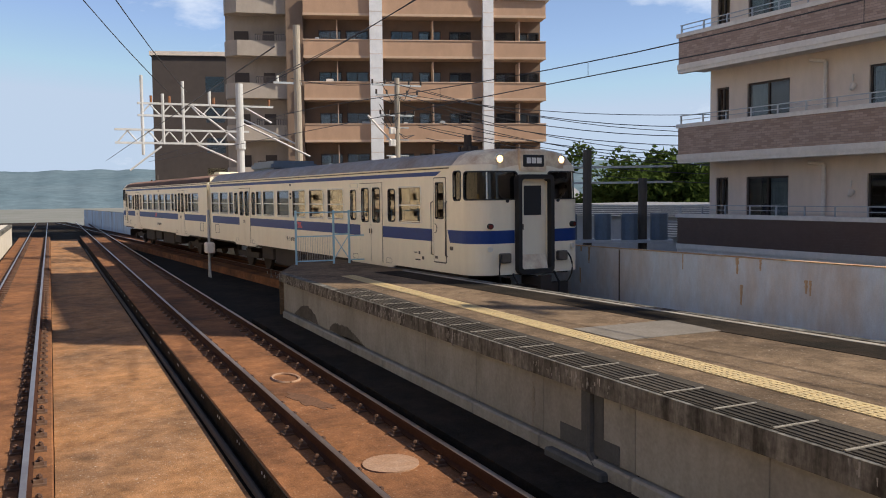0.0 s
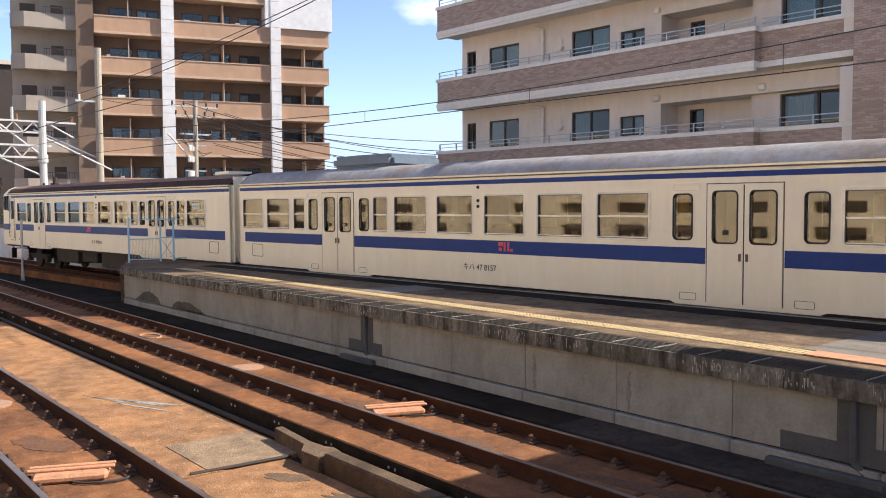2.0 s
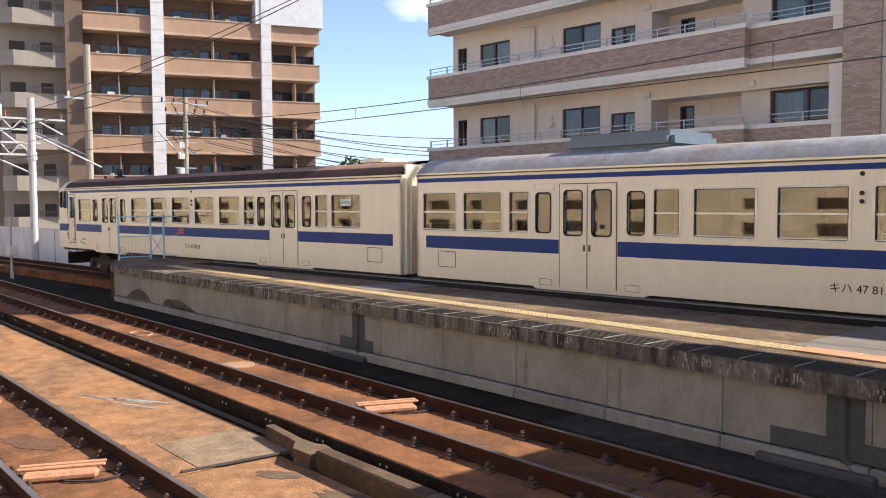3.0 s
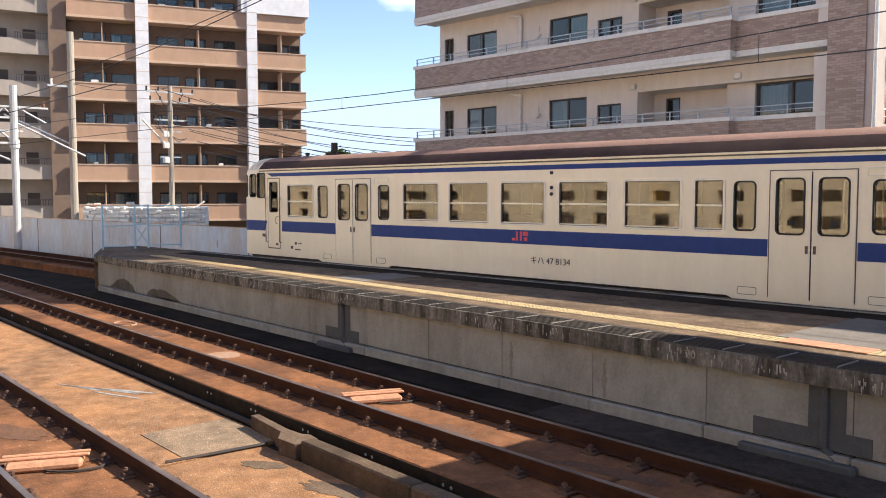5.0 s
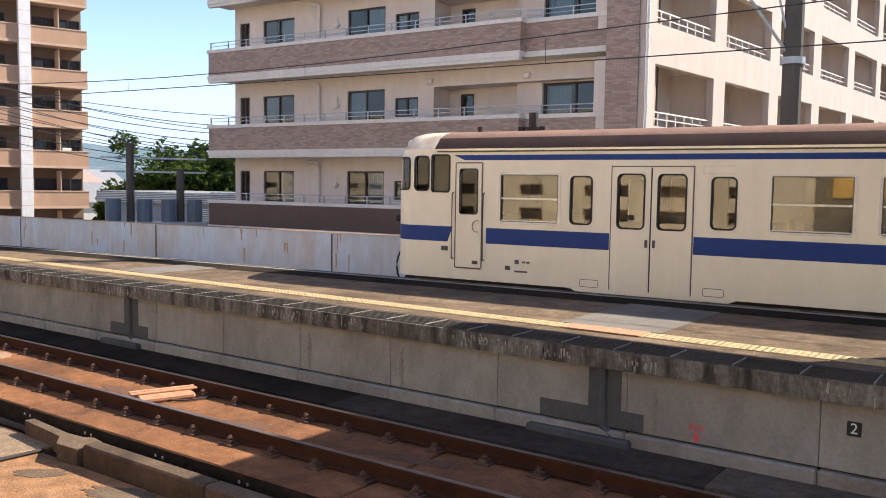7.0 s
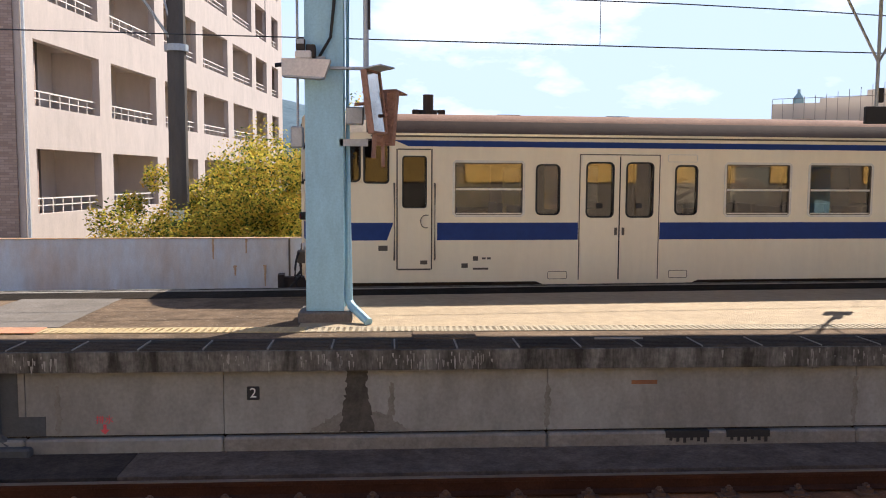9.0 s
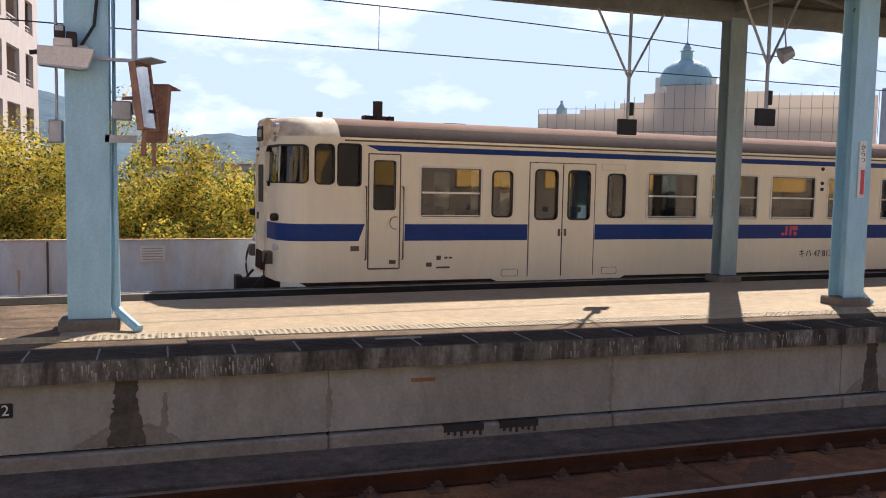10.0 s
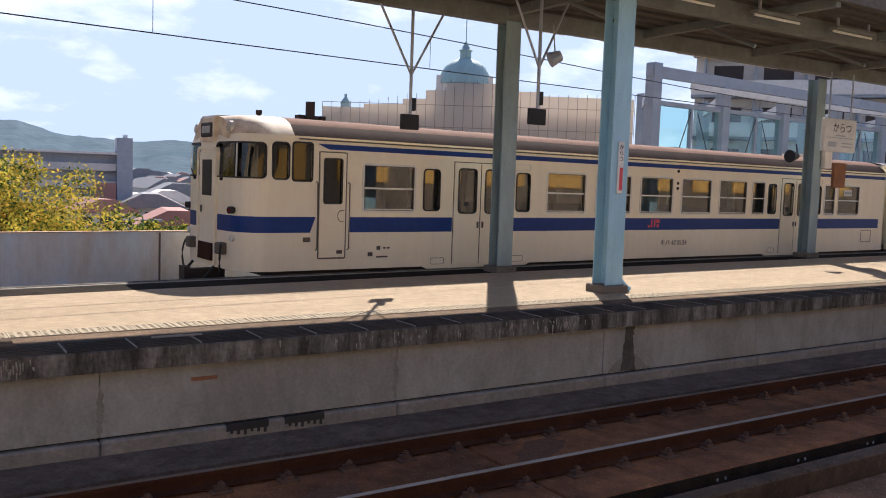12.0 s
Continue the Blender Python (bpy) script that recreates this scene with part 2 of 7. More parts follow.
M = {
    "cream": mat("cream_paint", (0.84, 0.765, 0.595), (0.76, 0.66, 0.49), 0.8, 0.45, 0.42, bump=0.02, fine=9, streak=6, spec=0.35, g=0.035, mid=0.04),
    "blue": mat("blue_stripe", (0.006, 0.036, 0.18), (0.008, 0.042, 0.2), 1.5, 0.5, 0.45, bump=0.0, spec=0.25, g=0.05),
    "roof": mat("train_roof", (0.3, 0.185, 0.14), (0.22, 0.13, 0.1), 1.2, 0.8, 0.92, bump=0.1, spec=0.08, g=0.3),
    "roofgrey": mat("train_roof_grey", (0.3, 0.3, 0.31), (0.24, 0.185, 0.15), 1.2, 0.75, 0.9, bump=0.1, spec=0.1, g=0.3, mid=0.2),
    "rubber": mat("black_rubber", (0.02, 0.02, 0.02), None, 3, 0.4, 0.7, bump=0.05),
    "dark": mat("underframe", (0.035, 0.03, 0.027), (0.06, 0.04, 0.03), 3, 0.7, 0.85),
    "alu": mat("window_sash", (0.68, 0.66, 0.6), None, 4, 0.3, 0.35, 0.3, bump=0.02),
    "seat": mat("seat_moquette", (0.05, 0.07, 0.2), (0.1, 0.05, 0.06), 4, 0.6, 0.9),
    "inner": mat("cabin_lining", (0.27, 0.22, 0.16), (0.22, 0.18, 0.135), 1.2, 0.4, 0.6),
    "line": mat("seam", (0.12, 0.1, 0.08), None, 4, 0.4, 0.7, bump=0),
    "red": mat("red_mark", (0.65, 0.08, 0.1), None, 4, 0.2, 0.5, bump=0),
    "black": mat("black_paint", (0.02, 0.02, 0.022), None, 4, 0.3, 0.6, bump=0),
    "white": mat("white_paint", (0.75, 0.74, 0.7), (0.55, 0.54, 0.5), 2, 0.5, 0.6),
    "chrome": mat("metal_bar", (0.5, 0.5, 0.48), None, 5, 0.4, 0.35, 0.8, bump=0.02),
    "glass": glass_mat("train_glass", (0.6, 0.57, 0.5), 0.11),
    "darkglass": glass_mat("cab_glass", (0.13, 0.14, 0.15), 0.05),
    "winglass": glass_mat("house_glass", (0.62, 0.67, 0.69), 0.06),
    "teal": glass_mat("teal_glass", (0.76, 0.93, 0.92), 0.05, 0.05),
    "concrete": mat("platform_wall", (0.27, 0.265, 0.25), (0.16, 0.148, 0.13), 0.9, 0.6, 0.95, bump=0.15, fine=26, streak=2, rand=0.08, spec=0.15, g=0.2, mid=0.14),
    "patch": mat("grey_mortar", (0.085, 0.09, 0.095), (0.055, 0.058, 0.06), 1.5, 0.6, 0.9, spec=0.1),
    "lip": mat("platform_lip", (0.05, 0.045, 0.038), (0.3, 0.285, 0.255), 4.2, 0.62, 0.95, bump=0.4, fine=24, streak=5, spec=0.1, g=0.5, mid=0.35),
    "asphalt": mat("platform_asphalt", (0.19, 0.13, 0.083), (0.08, 0.056, 0.038), 0.7, 0.8, 0.95, bump=0.5, fine=55, spec=0.1, g=0.5, mid=0.4, speck=0.35),
    "grate": mat("edge_grating", (0.05, 0.044, 0.038), (0.1, 0.082, 0.065), 2, 0.6, 0.95, bump=0.3, rand=0.2, spec=0.1, g=0.4),
    "yellow": mat("yellow_tactile", (0.56, 0.42, 0.21), (0.3, 0.23, 0.14), 1.6, 0.75, 0.8, bump=0.2, g=0.4),
    "paleline": mat("pale_edge", (0.33, 0.3, 0.26), (0.17, 0.15, 0.13), 2, 0.7, 0.9, spec=0.1),
    "slabstain": mat("dark_slab_stain", (0.15, 0.078, 0.047), (0.11, 0.06, 0.04), 3, 0.7, 0.95, bump=0.3, spec=0.1, g=0.35, mid=0.3),
    "slab": mat("stained_slab", (0.24, 0.105, 0.047), (0.1, 0.048, 0.028), 0.7, 0.85, 0.95, bump=0.4, fine=45, spec=0.1, g=0.4, mid=0.35, speck=0.2, rand=0.06),
    "midslab": mat("stained_concrete", (0.34, 0.17, 0.078), (0.165, 0.098, 0.06), 0.55, 0.9, 0.95, bump=0.6, fine=60, spec=0.1, g=0.45, mid=0.4, speck=0.6),
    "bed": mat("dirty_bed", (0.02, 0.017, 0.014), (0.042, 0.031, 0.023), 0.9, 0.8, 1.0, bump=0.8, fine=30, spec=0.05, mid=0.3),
    "rail": mat("rusty_rail", (0.042, 0.018, 0.011), (0.075, 0.032, 0.018), 2, 0.7, 0.9, 0.0, fine=50, spec=0.1, g=0.4),
    "railhead": mat("rail_head", (0.3, 0.25, 0.22), (0.12, 0.07, 0.05), 1.2, 0.6, 0.32, 0.7, bump=0.03),
    "clip": mat("rail_clip", (0.09, 0.045, 0.028), (0.2, 0.12, 0.075), 6, 0.6, 0.8, 0.1),
    "trough": mat("cable_trough", (0.135, 0.092, 0.06), (0.06, 0.043, 0.031), 1.1, 0.8, 0.95, bump=0.4, rand=0.2, spec=0.1, g=0.4, mid=0.25, speck=0.2),
    "orange": mat("orange_paint", (0.52, 0.25, 0.135), (0.3, 0.155, 0.09), 8, 0.7, 0.8, g=0.3, mid=0.2),
    "post": mat("pale_blue_paint", (0.34, 0.57, 0.68), (0.27, 0.46, 0.55), 1.2, 0.5, 0.5, bump=0.05, streak=4),
    "bluewall": mat("pale_blue_wall", (0.57, 0.66, 0.74), (0.5, 0.34, 0.2), 1.1, 0.5, 0.7, bump=0.1, streak=3, rand=0.06, g=0.12, mid=0.12),
    # Tone carries the shade of the tower's wing; other parts reuse it.
    "taupe": mat("taupe_render", (0.34, 0.285, 0.24), (0.27, 0.225, 0.19), 0.3, 0.5, 0.85, bump=0.05, streak=2),
    "mast": mat("grey_white_mast", (0.5, 0.5, 0.5), (0.38, 0.37, 0.35), 1.5, 0.6, 0.6, streak=3),
    "postold": mat("weathered_blue_grey", (0.28, 0.37, 0.39), (0.17, 0.2, 0.19), 1.2, 0.7, 0.65, bump=0.1, streak=4),
    # Amber of the unseen panels that the train windows mirror.
    "amber": mat("unseen_amber_panel", (0.86, 0.52, 0.15), (0.7, 0.4, 0.12), 0.8, 0.5, 0.8),
    "rust": mat("rust", (0.3, 0.13, 0.06), (0.16, 0.075, 0.045), 2.5, 0.8, 0.9, bump=0.3),
    "canopy": mat("canopy_deck", (0.125, 0.108, 0.09), (0.07, 0.06, 0.05), 1.2, 0.8, 0.9, mid=0.2),
    "beam": mat("canopy_beam", (0.2, 0.215, 0.2), (0.13, 0.125, 0.11), 1.2, 0.7, 0.75, mid=0.15),
    "steel": mat("galvanised", (0.42, 0.44, 0.46), (0.3, 0.31, 0.32), 3, 0.5, 0.5, 0.4),
    "pole": mat("concrete_pole", (0.36, 0.31, 0.25), (0.26, 0.22, 0.18), 2, 0.6, 0.9, streak=4),
    "wire": mat("cable", (0.04, 0.04, 0.045), None, 3, 0.2, 0.6, bump=0),
    "beige": mat("beige_render", (0.7, 0.6, 0.525), (0.6, 0.515, 0.45), 0.6, 0.6, 0.85, bump=0.08, streak=3, g=0.1, mid=0.07),
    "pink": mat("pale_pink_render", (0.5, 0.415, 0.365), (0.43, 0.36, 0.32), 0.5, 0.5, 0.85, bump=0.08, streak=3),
    "capw": mat("pale_coping", (0.72, 0.66, 0.6), (0.6, 0.55, 0.5), 1, 0.5, 0.8),
    "tile": brick_mat("mauve_tile", (0.27, 0.18, 0.14), (0.4, 0.285, 0.23), (0.23, 0.165, 0.135)),
    "louvre": mat("brown_panel", (0.12, 0.075, 0.062), (0.15, 0.1, 0.08), 1, 0.4, 0.6),
    "tan": mat("tan_render", (0.46, 0.285, 0.185), (0.4, 0.245, 0.16), 0.25, 0.5, 0.85, bump=0.05, streak=2),
    "tanpale": mat("tan_coping", (0.55, 0.38, 0.27), (0.48, 0.33, 0.235), 0.3, 0.4, 0.85, bump=0.05),
    # Balcony-recess shade put into this tan, darker than the facade's.
    "tanshade": mat("tan_wall_shaded", (0.2, 0.135, 0.095), (0.16, 0.105, 0.078), 0.3, 0.5, 0.85, bump=0.05),
    "whitecol": mat("white_column", (0.72, 0.7, 0.7), (0.62, 0.6, 0.6), 0.4, 0.4, 0.8, bump=0.05),
    "umber": mat("dark_tile", (0.065, 0.05, 0.045), (0.09, 0.07, 0.06), 0.4, 0.5, 0.8),
    "stone": mat("white_stone", (0.78, 0.74, 0.68), (0.56, 0.52, 0.46), 2, 0.5, 0.85, rand=0.14, bump=0.3),
    "curtain": mat("curtain", (0.72, 0.74, 0.72), (0.55, 0.58, 0.58), 3, 0.5, 0.9, streak=6),
    # Dimness of unlit rooms and cab put into the colour.
    "room": mat("room_shade", (0.15, 0.125, 0.11), None, 1, 0.4, 0.9),
    "ygsign": mat("yellow_board", (0.85, 0.62, 0.02), (0.75, 0.52, 0.02), 3, 0.3, 0.5, bump=0),
    "ground": mat("town_ground", (0.2, 0.19, 0.17), (0.13, 0.14, 0.1), 0.03, 0.7, 0.95, fine=2),
    # Blue-grey base colour carries the distance haze over the woods.
    "hill": mat("hazed_hill", (0.13, 0.175, 0.2), (0.095, 0.14, 0.165), 0.012, 0.8, 1.0, fine=0.08, bump=0, spec=0.0, mid=0.2),
    "leafy": leaf_mat("leafy", (0.66, 0.5, 0.075), (0.34, 0.34, 0.06)),
    "leafo": leaf_mat("leafo", (0.62, 0.36, 0.07), (0.44, 0.33, 0.06)),
    "leafd": leaf_mat("leafd", (0.05, 0.085, 0.022), (0.085, 0.12, 0.03)),
    "sand": mat("light_asphalt", (0.42, 0.315, 0.195), (0.32, 0.235, 0.145), 1.2, 0.6, 0.9, bump=0.6, fine=70, g=0.45, mid=0.18, speck=0.5),
    "stainrust": mat("rust_run", (0.42, 0.24, 0.1), (0.56, 0.45, 0.33), 5, 0.85, 0.85, streak=3, mid=0.2),
    "cement": mat("cement_patch", (0.27, 0.18, 0.105), (0.13, 0.09, 0.06), 1.0, 0.8, 0.9, bump=0.6, fine=70, g=0.5, mid=0.35, speck=0.9),
    "damp": mat("damp_concrete", (0.06, 0.055, 0.048), (0.12, 0.11, 0.096), 3, 0.8, 0.8, bump=0.1, spec=0.1, mid=0.2),
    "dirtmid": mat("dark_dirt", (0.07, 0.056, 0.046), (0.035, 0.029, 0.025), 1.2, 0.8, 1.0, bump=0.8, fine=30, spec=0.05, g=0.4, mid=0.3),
    # Dirt with haze over the shade lifted into its colour.
    "dirt": mat("brown_dirt_hazed", (0.15, 0.116, 0.092), (0.075, 0.06, 0.05), 1.2, 0.8, 1.0, bump=0.8, fine=30, spec=0.05, g=0.4, mid=0.3),
    # Tone for faint stains, and for shade painted on the right-hand footings.
    "faint": mat("faint_stain_and_shade", (0.185, 0.17, 0.15), (0.25, 0.232, 0.208), 3, 0.8, 0.95, spec=0.1, mid=0.2),
    "cap": mat("grout_cap", (0.3, 0.17, 0.1), (0.36, 0.24, 0.17), 3, 0.7, 0.9, g=0.4),
    "lime": mat("lime_run", (0.36, 0.345, 0.32), (0.15, 0.14, 0.125), 9, 0.9, 0.95, streak=5, spec=0.1, mid=0.3),
    "greycement": mat("grey_cement", (0.2, 0.175, 0.15), (0.13, 0.112, 0.093), 1.5, 0.7, 0.95, spec=0.1, g=0.35),
    "brow": mat("stained_cream", (0.78, 0.68, 0.5), (0.4, 0.22, 0.13), 2.2, 0.75, 0.55, bump=0.05, g=0.1),
    "redlens": mat("dark_red_lens", (0.12, 0.015, 0.015), None, 3, 0.2, 0.25, bump=0),
    # Near-black copy of the roof brown, with the flanks' shade in it.
    "roofshade": mat("roof_side_shade", (0.05, 0.03, 0.026), (0.08, 0.05, 0.04), 1.2, 0.7, 0.85, bump=0.1, spec=0.12, streak=4),
    "rustpaint": mat("rusty_paint", (0.36, 0.2, 0.14), (0.2, 0.1, 0.065), 7, 0.7, 0.85, bump=0.2, mid=0.2),
    "sandtile": mat("worn_tactile", (0.4, 0.33, 0.22), (0.27, 0.21, 0.14), 2.0, 0.7, 0.85, bump=0.2, g=0.3, mid=0.2),
    "joint": mat("stained_joint", (0.42, 0.36, 0.3), (0.3, 0.2, 0.13), 3, 0.7, 0.85, streak=3),
    "greypole": mat("dark_concrete_pole", (0.1, 0.085, 0.072), (0.065, 0.055, 0.048), 2, 0.6, 0.9, streak=4),
    "bark": mat("bark", (0.1, 0.075, 0.055), (0.06, 0.045, 0.035), 3, 0.7, 0.95, bump=0.5),
    "scaff": leaf_mat("scaffold_net", (0.8, 0.72, 0.62), (0.7, 0.63, 0.55)),
    "copper": mat("green_copper", (0.34, 0.47, 0.45), (0.22, 0.32, 0.31), 0.6, 0.6, 0.6, 0.1, streak=4),
    "roofred": mat("red_roof", (0.42, 0.2, 0.16), (0.34, 0.17, 0.14), 1, 0.5, 0.8),
    "roofslate": mat("grey_roof", (0.2, 0.2, 0.21), (0.28, 0.27, 0.26), 1, 0.5, 0.7),
    "housewall": mat("house_wall", (0.6, 0.56, 0.5), (0.5, 0.46, 0.42), 0.5, 0.5, 0.85),
    "greywall": mat("grey_render", (0.33, 0.35, 0.38), (0.27, 0.28, 0.3), 0.4, 0.5, 0.8),
    # Tan and dark tones of the unseen wall, for reflections and bounce.
    "tanback": mat("unseen_tan_wall", (0.86, 0.7, 0.48), (0.6, 0.47, 0.31), 0.5, 0.8, 0.85),
    "dado": mat("unseen_dark_wall", (0.17, 0.14, 0.115), (0.26, 0.21, 0.16), 0.5, 0.7, 0.8),
    # Concrete lightened to throw sunlight back onto the train's side.
    "bounceslab": mat("bounce_concrete", (0.55, 0.5, 0.43), (0.42, 0.37, 0.31), 0.8, 0.6, 0.9, bump=0.3, speck=0.3),
    "mirror": mat("mirror_face", (0.6, 0.58, 0.56), (0.35, 0.3, 0.26), 5, 0.6, 0.12, 1.0, bump=0),
    "lamp": glow_mat("lit_headlamp", (1.0, 0.6, 0.25), 2.6),
    "lens": mat("lamp_lens", (0.5, 0.45, 0.38), None, 4, 0.3, 0.2, bump=0),
    "tube": mat("lamp_tube", (0.75, 0.72, 0.65), None, 3, 0.2, 0.4, bump=0),
    "bluebox": mat("grey_blue_box", (0.13, 0.17, 0.22), (0.1, 0.13, 0.16), 2, 0.5, 0.5, 0.2),
}


# ---------- tools ----------
def part(name, bm, material, parent=None, label="", smooth=False, m=None):
    me = bpy.data.meshes.new(name)
    bm.normal_update()
    bm.to_mesh(me)
    bm.free()
    me.materials.append(M[material])
    if smooth:
        me.polygons.foreach_set("use_smooth", [True] * len(me.polygons))
    ob = new(name, me)
    if parent is not None:
        ob.parent = parent
    if m is not None:
        ob.matrix_basis = m
    if label:
        ob["label"] = label
    return ob


def thing(name, label, category, group="", kind="", m=None):
    ob = tagged(new(name), label, category, group, kind)
    if m is not None:
        ob.matrix_basis = m
    return ob


def box(bm, x0, x1, y0, y1, z0, z1, m=None):
    vs = [bm.verts.new(Vector(p) if m is None else m @ Vector(p)) for p in
          ((x0, y0, z0), (x1, y0, z0), (x1, y1, z0), (x0, y1, z0), (x0, y0, z1), (x1, y0, z1), (x1, y1, z1), (x0, y1, z1))]
    for f in ((0, 3, 2, 1), (4, 5, 6, 7), (0, 1, 5, 4), (1, 2, 6, 5), (2, 3, 7, 6), (3, 0, 4, 7)):
        bm.faces.new([vs[i] for i in f])
    return bm


def boxes(*args):
    bm = bmesh.new()
    for a in args:
        box(bm, *a)
    return bm


def rbox(x0, x1, y0, y1, z0, z1, r=0.02, seg=1):
    bm = boxes((x0, x1, y0, y1, z0, z1))
    bmesh.ops.bevel(bm, geom=bm.edges[:], offset=r, segments=seg, affect="EDGES")
    return bm


def tube(bm, p0, p1, r, n=8, r2=None):
    p0, p1 = Vector(p0), Vector(p1)
    q = (p1 - p0).to_track_quat("Z", "Y").to_matrix()
    rings = []
    for p, rr in ((p0, r), (p1, r if r2 is None else r2)):
        rings.append([bm.verts.new(p + q @ Vector((rr * math.cos(2 * math.pi * i / n), rr * math.sin(2 * math.pi * i / n), 0))) for i in range(n)])
    for i in range(n):
        bm.faces.new((rings[0][i], rings[0][(i + 1) % n], rings[1][(i + 1) % n], rings[1][i]))
    bm.faces.new(rings[0][::-1])
    bm.faces.new(rings[1])
    return bm


def tubes(*args):
    bm = bmesh.new()
    for a in args:
        tube(bm, *a)
    return bm


def chain(bm, pts, r, n=6):
    """One unbroken tube through the points."""
    pts = [Vector(p) for p in pts]
    rings = []
    for i, p in enumerate(pts):
        d = (pts[min(i + 1, len(pts) - 1)] - pts[max(i - 1, 0)]).normalized()
        side = d.cross(Vector((0, 0, 1)))
        side = side.normalized() if side.length > 1e-3 else Vector((1, 0, 0))
        up = side.cross(d)
        rings.append([bm.verts.new(p + side * r * math.cos(2 * math.pi * k / n) + up * r * math.sin(2 * math.pi * k / n)) for k in range(n)])
    for a, b in zip(rings, rings[1:]):
        for k in range(n):
            bm.faces.new((a[k], a[(k + 1) % n], b[(k + 1) % n], b[k]))
    bm.faces.new(rings[0][::-1])
    bm.faces.new(rings[-1])
    return bm


def prism(bm, poly, y0, y1, m=None):
    """A polygon in x and z drawn out from y0 to y1."""
    t = m or Matrix()
    a = [bm.verts.new(t @ Vector((x, y0, z))) for x, z in poly]
    b = [bm.verts.new(t @ Vector((x, y1, z))) for x, z in poly]
    bm.faces.new(a)
    bm.faces.new(b[::-1])
    k = len(poly)
    for i in range(k):
        bm.faces.new((a[(i + 1) % k], a[i], b[i], b[(i + 1) % k]))
    return bm


def sheet_with_holes(bm, put, s_cuts, z_cuts, holes, thick):
    """A wall of the given thickness laid by put(s, z, depth), with real openings."""
    s_all = sorted(set(round(v, 4) for v in list(s_cuts) + [h[0] for h in holes] + [h[1] for h in holes]))
    z_all = sorted(set(round(v, 4) for v in list(z_cuts) + [h[2] for h in holes] + [h[3] for h in holes]))
    solid = {}
    for i in range(len(s_all) - 1):
        for j in range(len(z_all) - 1):
            s, z = (s_all[i] + s_all[i + 1]) / 2, (z_all[j] + z_all[j + 1]) / 2
            solid[i, j] = not any(h[0] < s < h[1] and h[2] < z < h[3] for h in holes)
    vs = {}

    def v(i, j, d):
        if (i, j, d) not in vs:
            vs[i, j, d] = bm.verts.new(put(s_all[i], z_all[j], thick if d else 0.0))
        return vs[i, j, d]
    for (i, j), ok in solid.items():
        if not ok:
            continue
        bm.faces.new((v(i, j, 0), v(i + 1, j, 0), v(i + 1, j + 1, 0), v(i, j + 1, 0)))
        bm.faces.new((v(i, j + 1, 1), v(i + 1, j + 1, 1), v(i + 1, j, 1), v(i, j, 1)))
        for (di, dj), (a, b) in {(-1, 0): ((i, j), (i, j + 1)), (1, 0): ((i + 1, j + 1), (i + 1, j)), (0, -1): ((i + 1, j), (i, j)), (0, 1): ((i, j + 1), (i + 1, j + 1))}.items():
            if not solid.get((i + di, j + dj), False):
                bm.faces.new((v(*a, 1), v(*b, 1), v(*b, 0), v(*a, 0))[::-1])
    return bm


def text(name, words, size, material, m, parent=None, extrude=0.002):
    cu = bpy.data.curves.new(name, "FONT")
    cu.body, cu.size, cu.extrude, cu.align_x, cu.align_y = words, size, extrude, "CENTER", "CENTER"
    tmp = bpy.data.objects.new(name, cu)
    scene.collection.objects.link(tmp)
    me = bpy.data.meshes.new_from_object(tmp.evaluated_get(bpy.context.evaluated_depsgraph_get()))
    bpy.data.objects.remove(tmp)
    me.materials.clear()
    me.materials.append(M[material])
    ob = new(name, me)
    ob.matrix_basis = m
    ob.parent = parent
    return ob


def side_y(x):
    """The near side of the moving train, and so the line of its track."""
    bend = 0.029 * (x + 2) if x > -2 else 0.0
    return bend + (12.85 + 0.055 * x - 0.0013 * x * x if x > -14 else 11.825 + 0.0914 * (x + 14))


def ribbon(bm, f0, f1, z0, z1, x0, x1, step=2.0):
    """A long block between two lines y = f0(x) and y = f1(x)."""
    k = max(1, math.ceil((x1 - x0) / step))
    rows = []
    for i in range(k + 1):
        x = x0 + (x1 - x0) * i / k
        rows.append([bm.verts.new((x, y, z)) for y, z in ((f0(x), z0), (f1(x), z0), (f1(x), z1), (f0(x), z1))])
    for a, b in zip(rows, rows[1:]):
        for i in range(4):
            j = (i + 1) % 4
            bm.faces.new((a[i], b[i], b[j], a[j])[::-1])
    bm.faces.new(rows[0])
    bm.faces.new(rows[-1][::-1])
    return bm


# ---------- ground, bed and tracks ----------
BED = -0.45
bm = bmesh.new()
k = 24
bm.faces.new([bm.verts.new((4000 * math.cos(2 * math.pi * i / k), 4000 * math.sin(2 * math.pi * i / k), -6)) for i in range(k)])
tagged(part("ground", bm, "ground"), "grey and green town ground below the viaduct", "ground", kind="structure")

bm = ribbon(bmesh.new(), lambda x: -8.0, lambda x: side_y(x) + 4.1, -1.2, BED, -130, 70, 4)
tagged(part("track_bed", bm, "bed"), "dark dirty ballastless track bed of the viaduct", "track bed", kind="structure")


def slabs(name, y0, y1, z1, x0, x1, length, material, label):
    host = thing(name, label, "track slab", kind="structure")
    shared = None
    x = x0
    while x < x1:
        if shared is None:
            first = part("slab", rbox(0, length - 0.03, y0, y1, BED - 0.02, z1, 0.015), material, host, m=pose(x, 0, 0))
            shared = first.data
        else:
            o = new("slab", shared)
            o.parent, o.matrix_basis = host, pose(x, 0, 0)
        x += length
    return host


slabs("track_slab_far", 5.39, 7.42, -0.17, -75, 50, 5.0, "slab", "rust-stained concrete track slabs beside the platform")
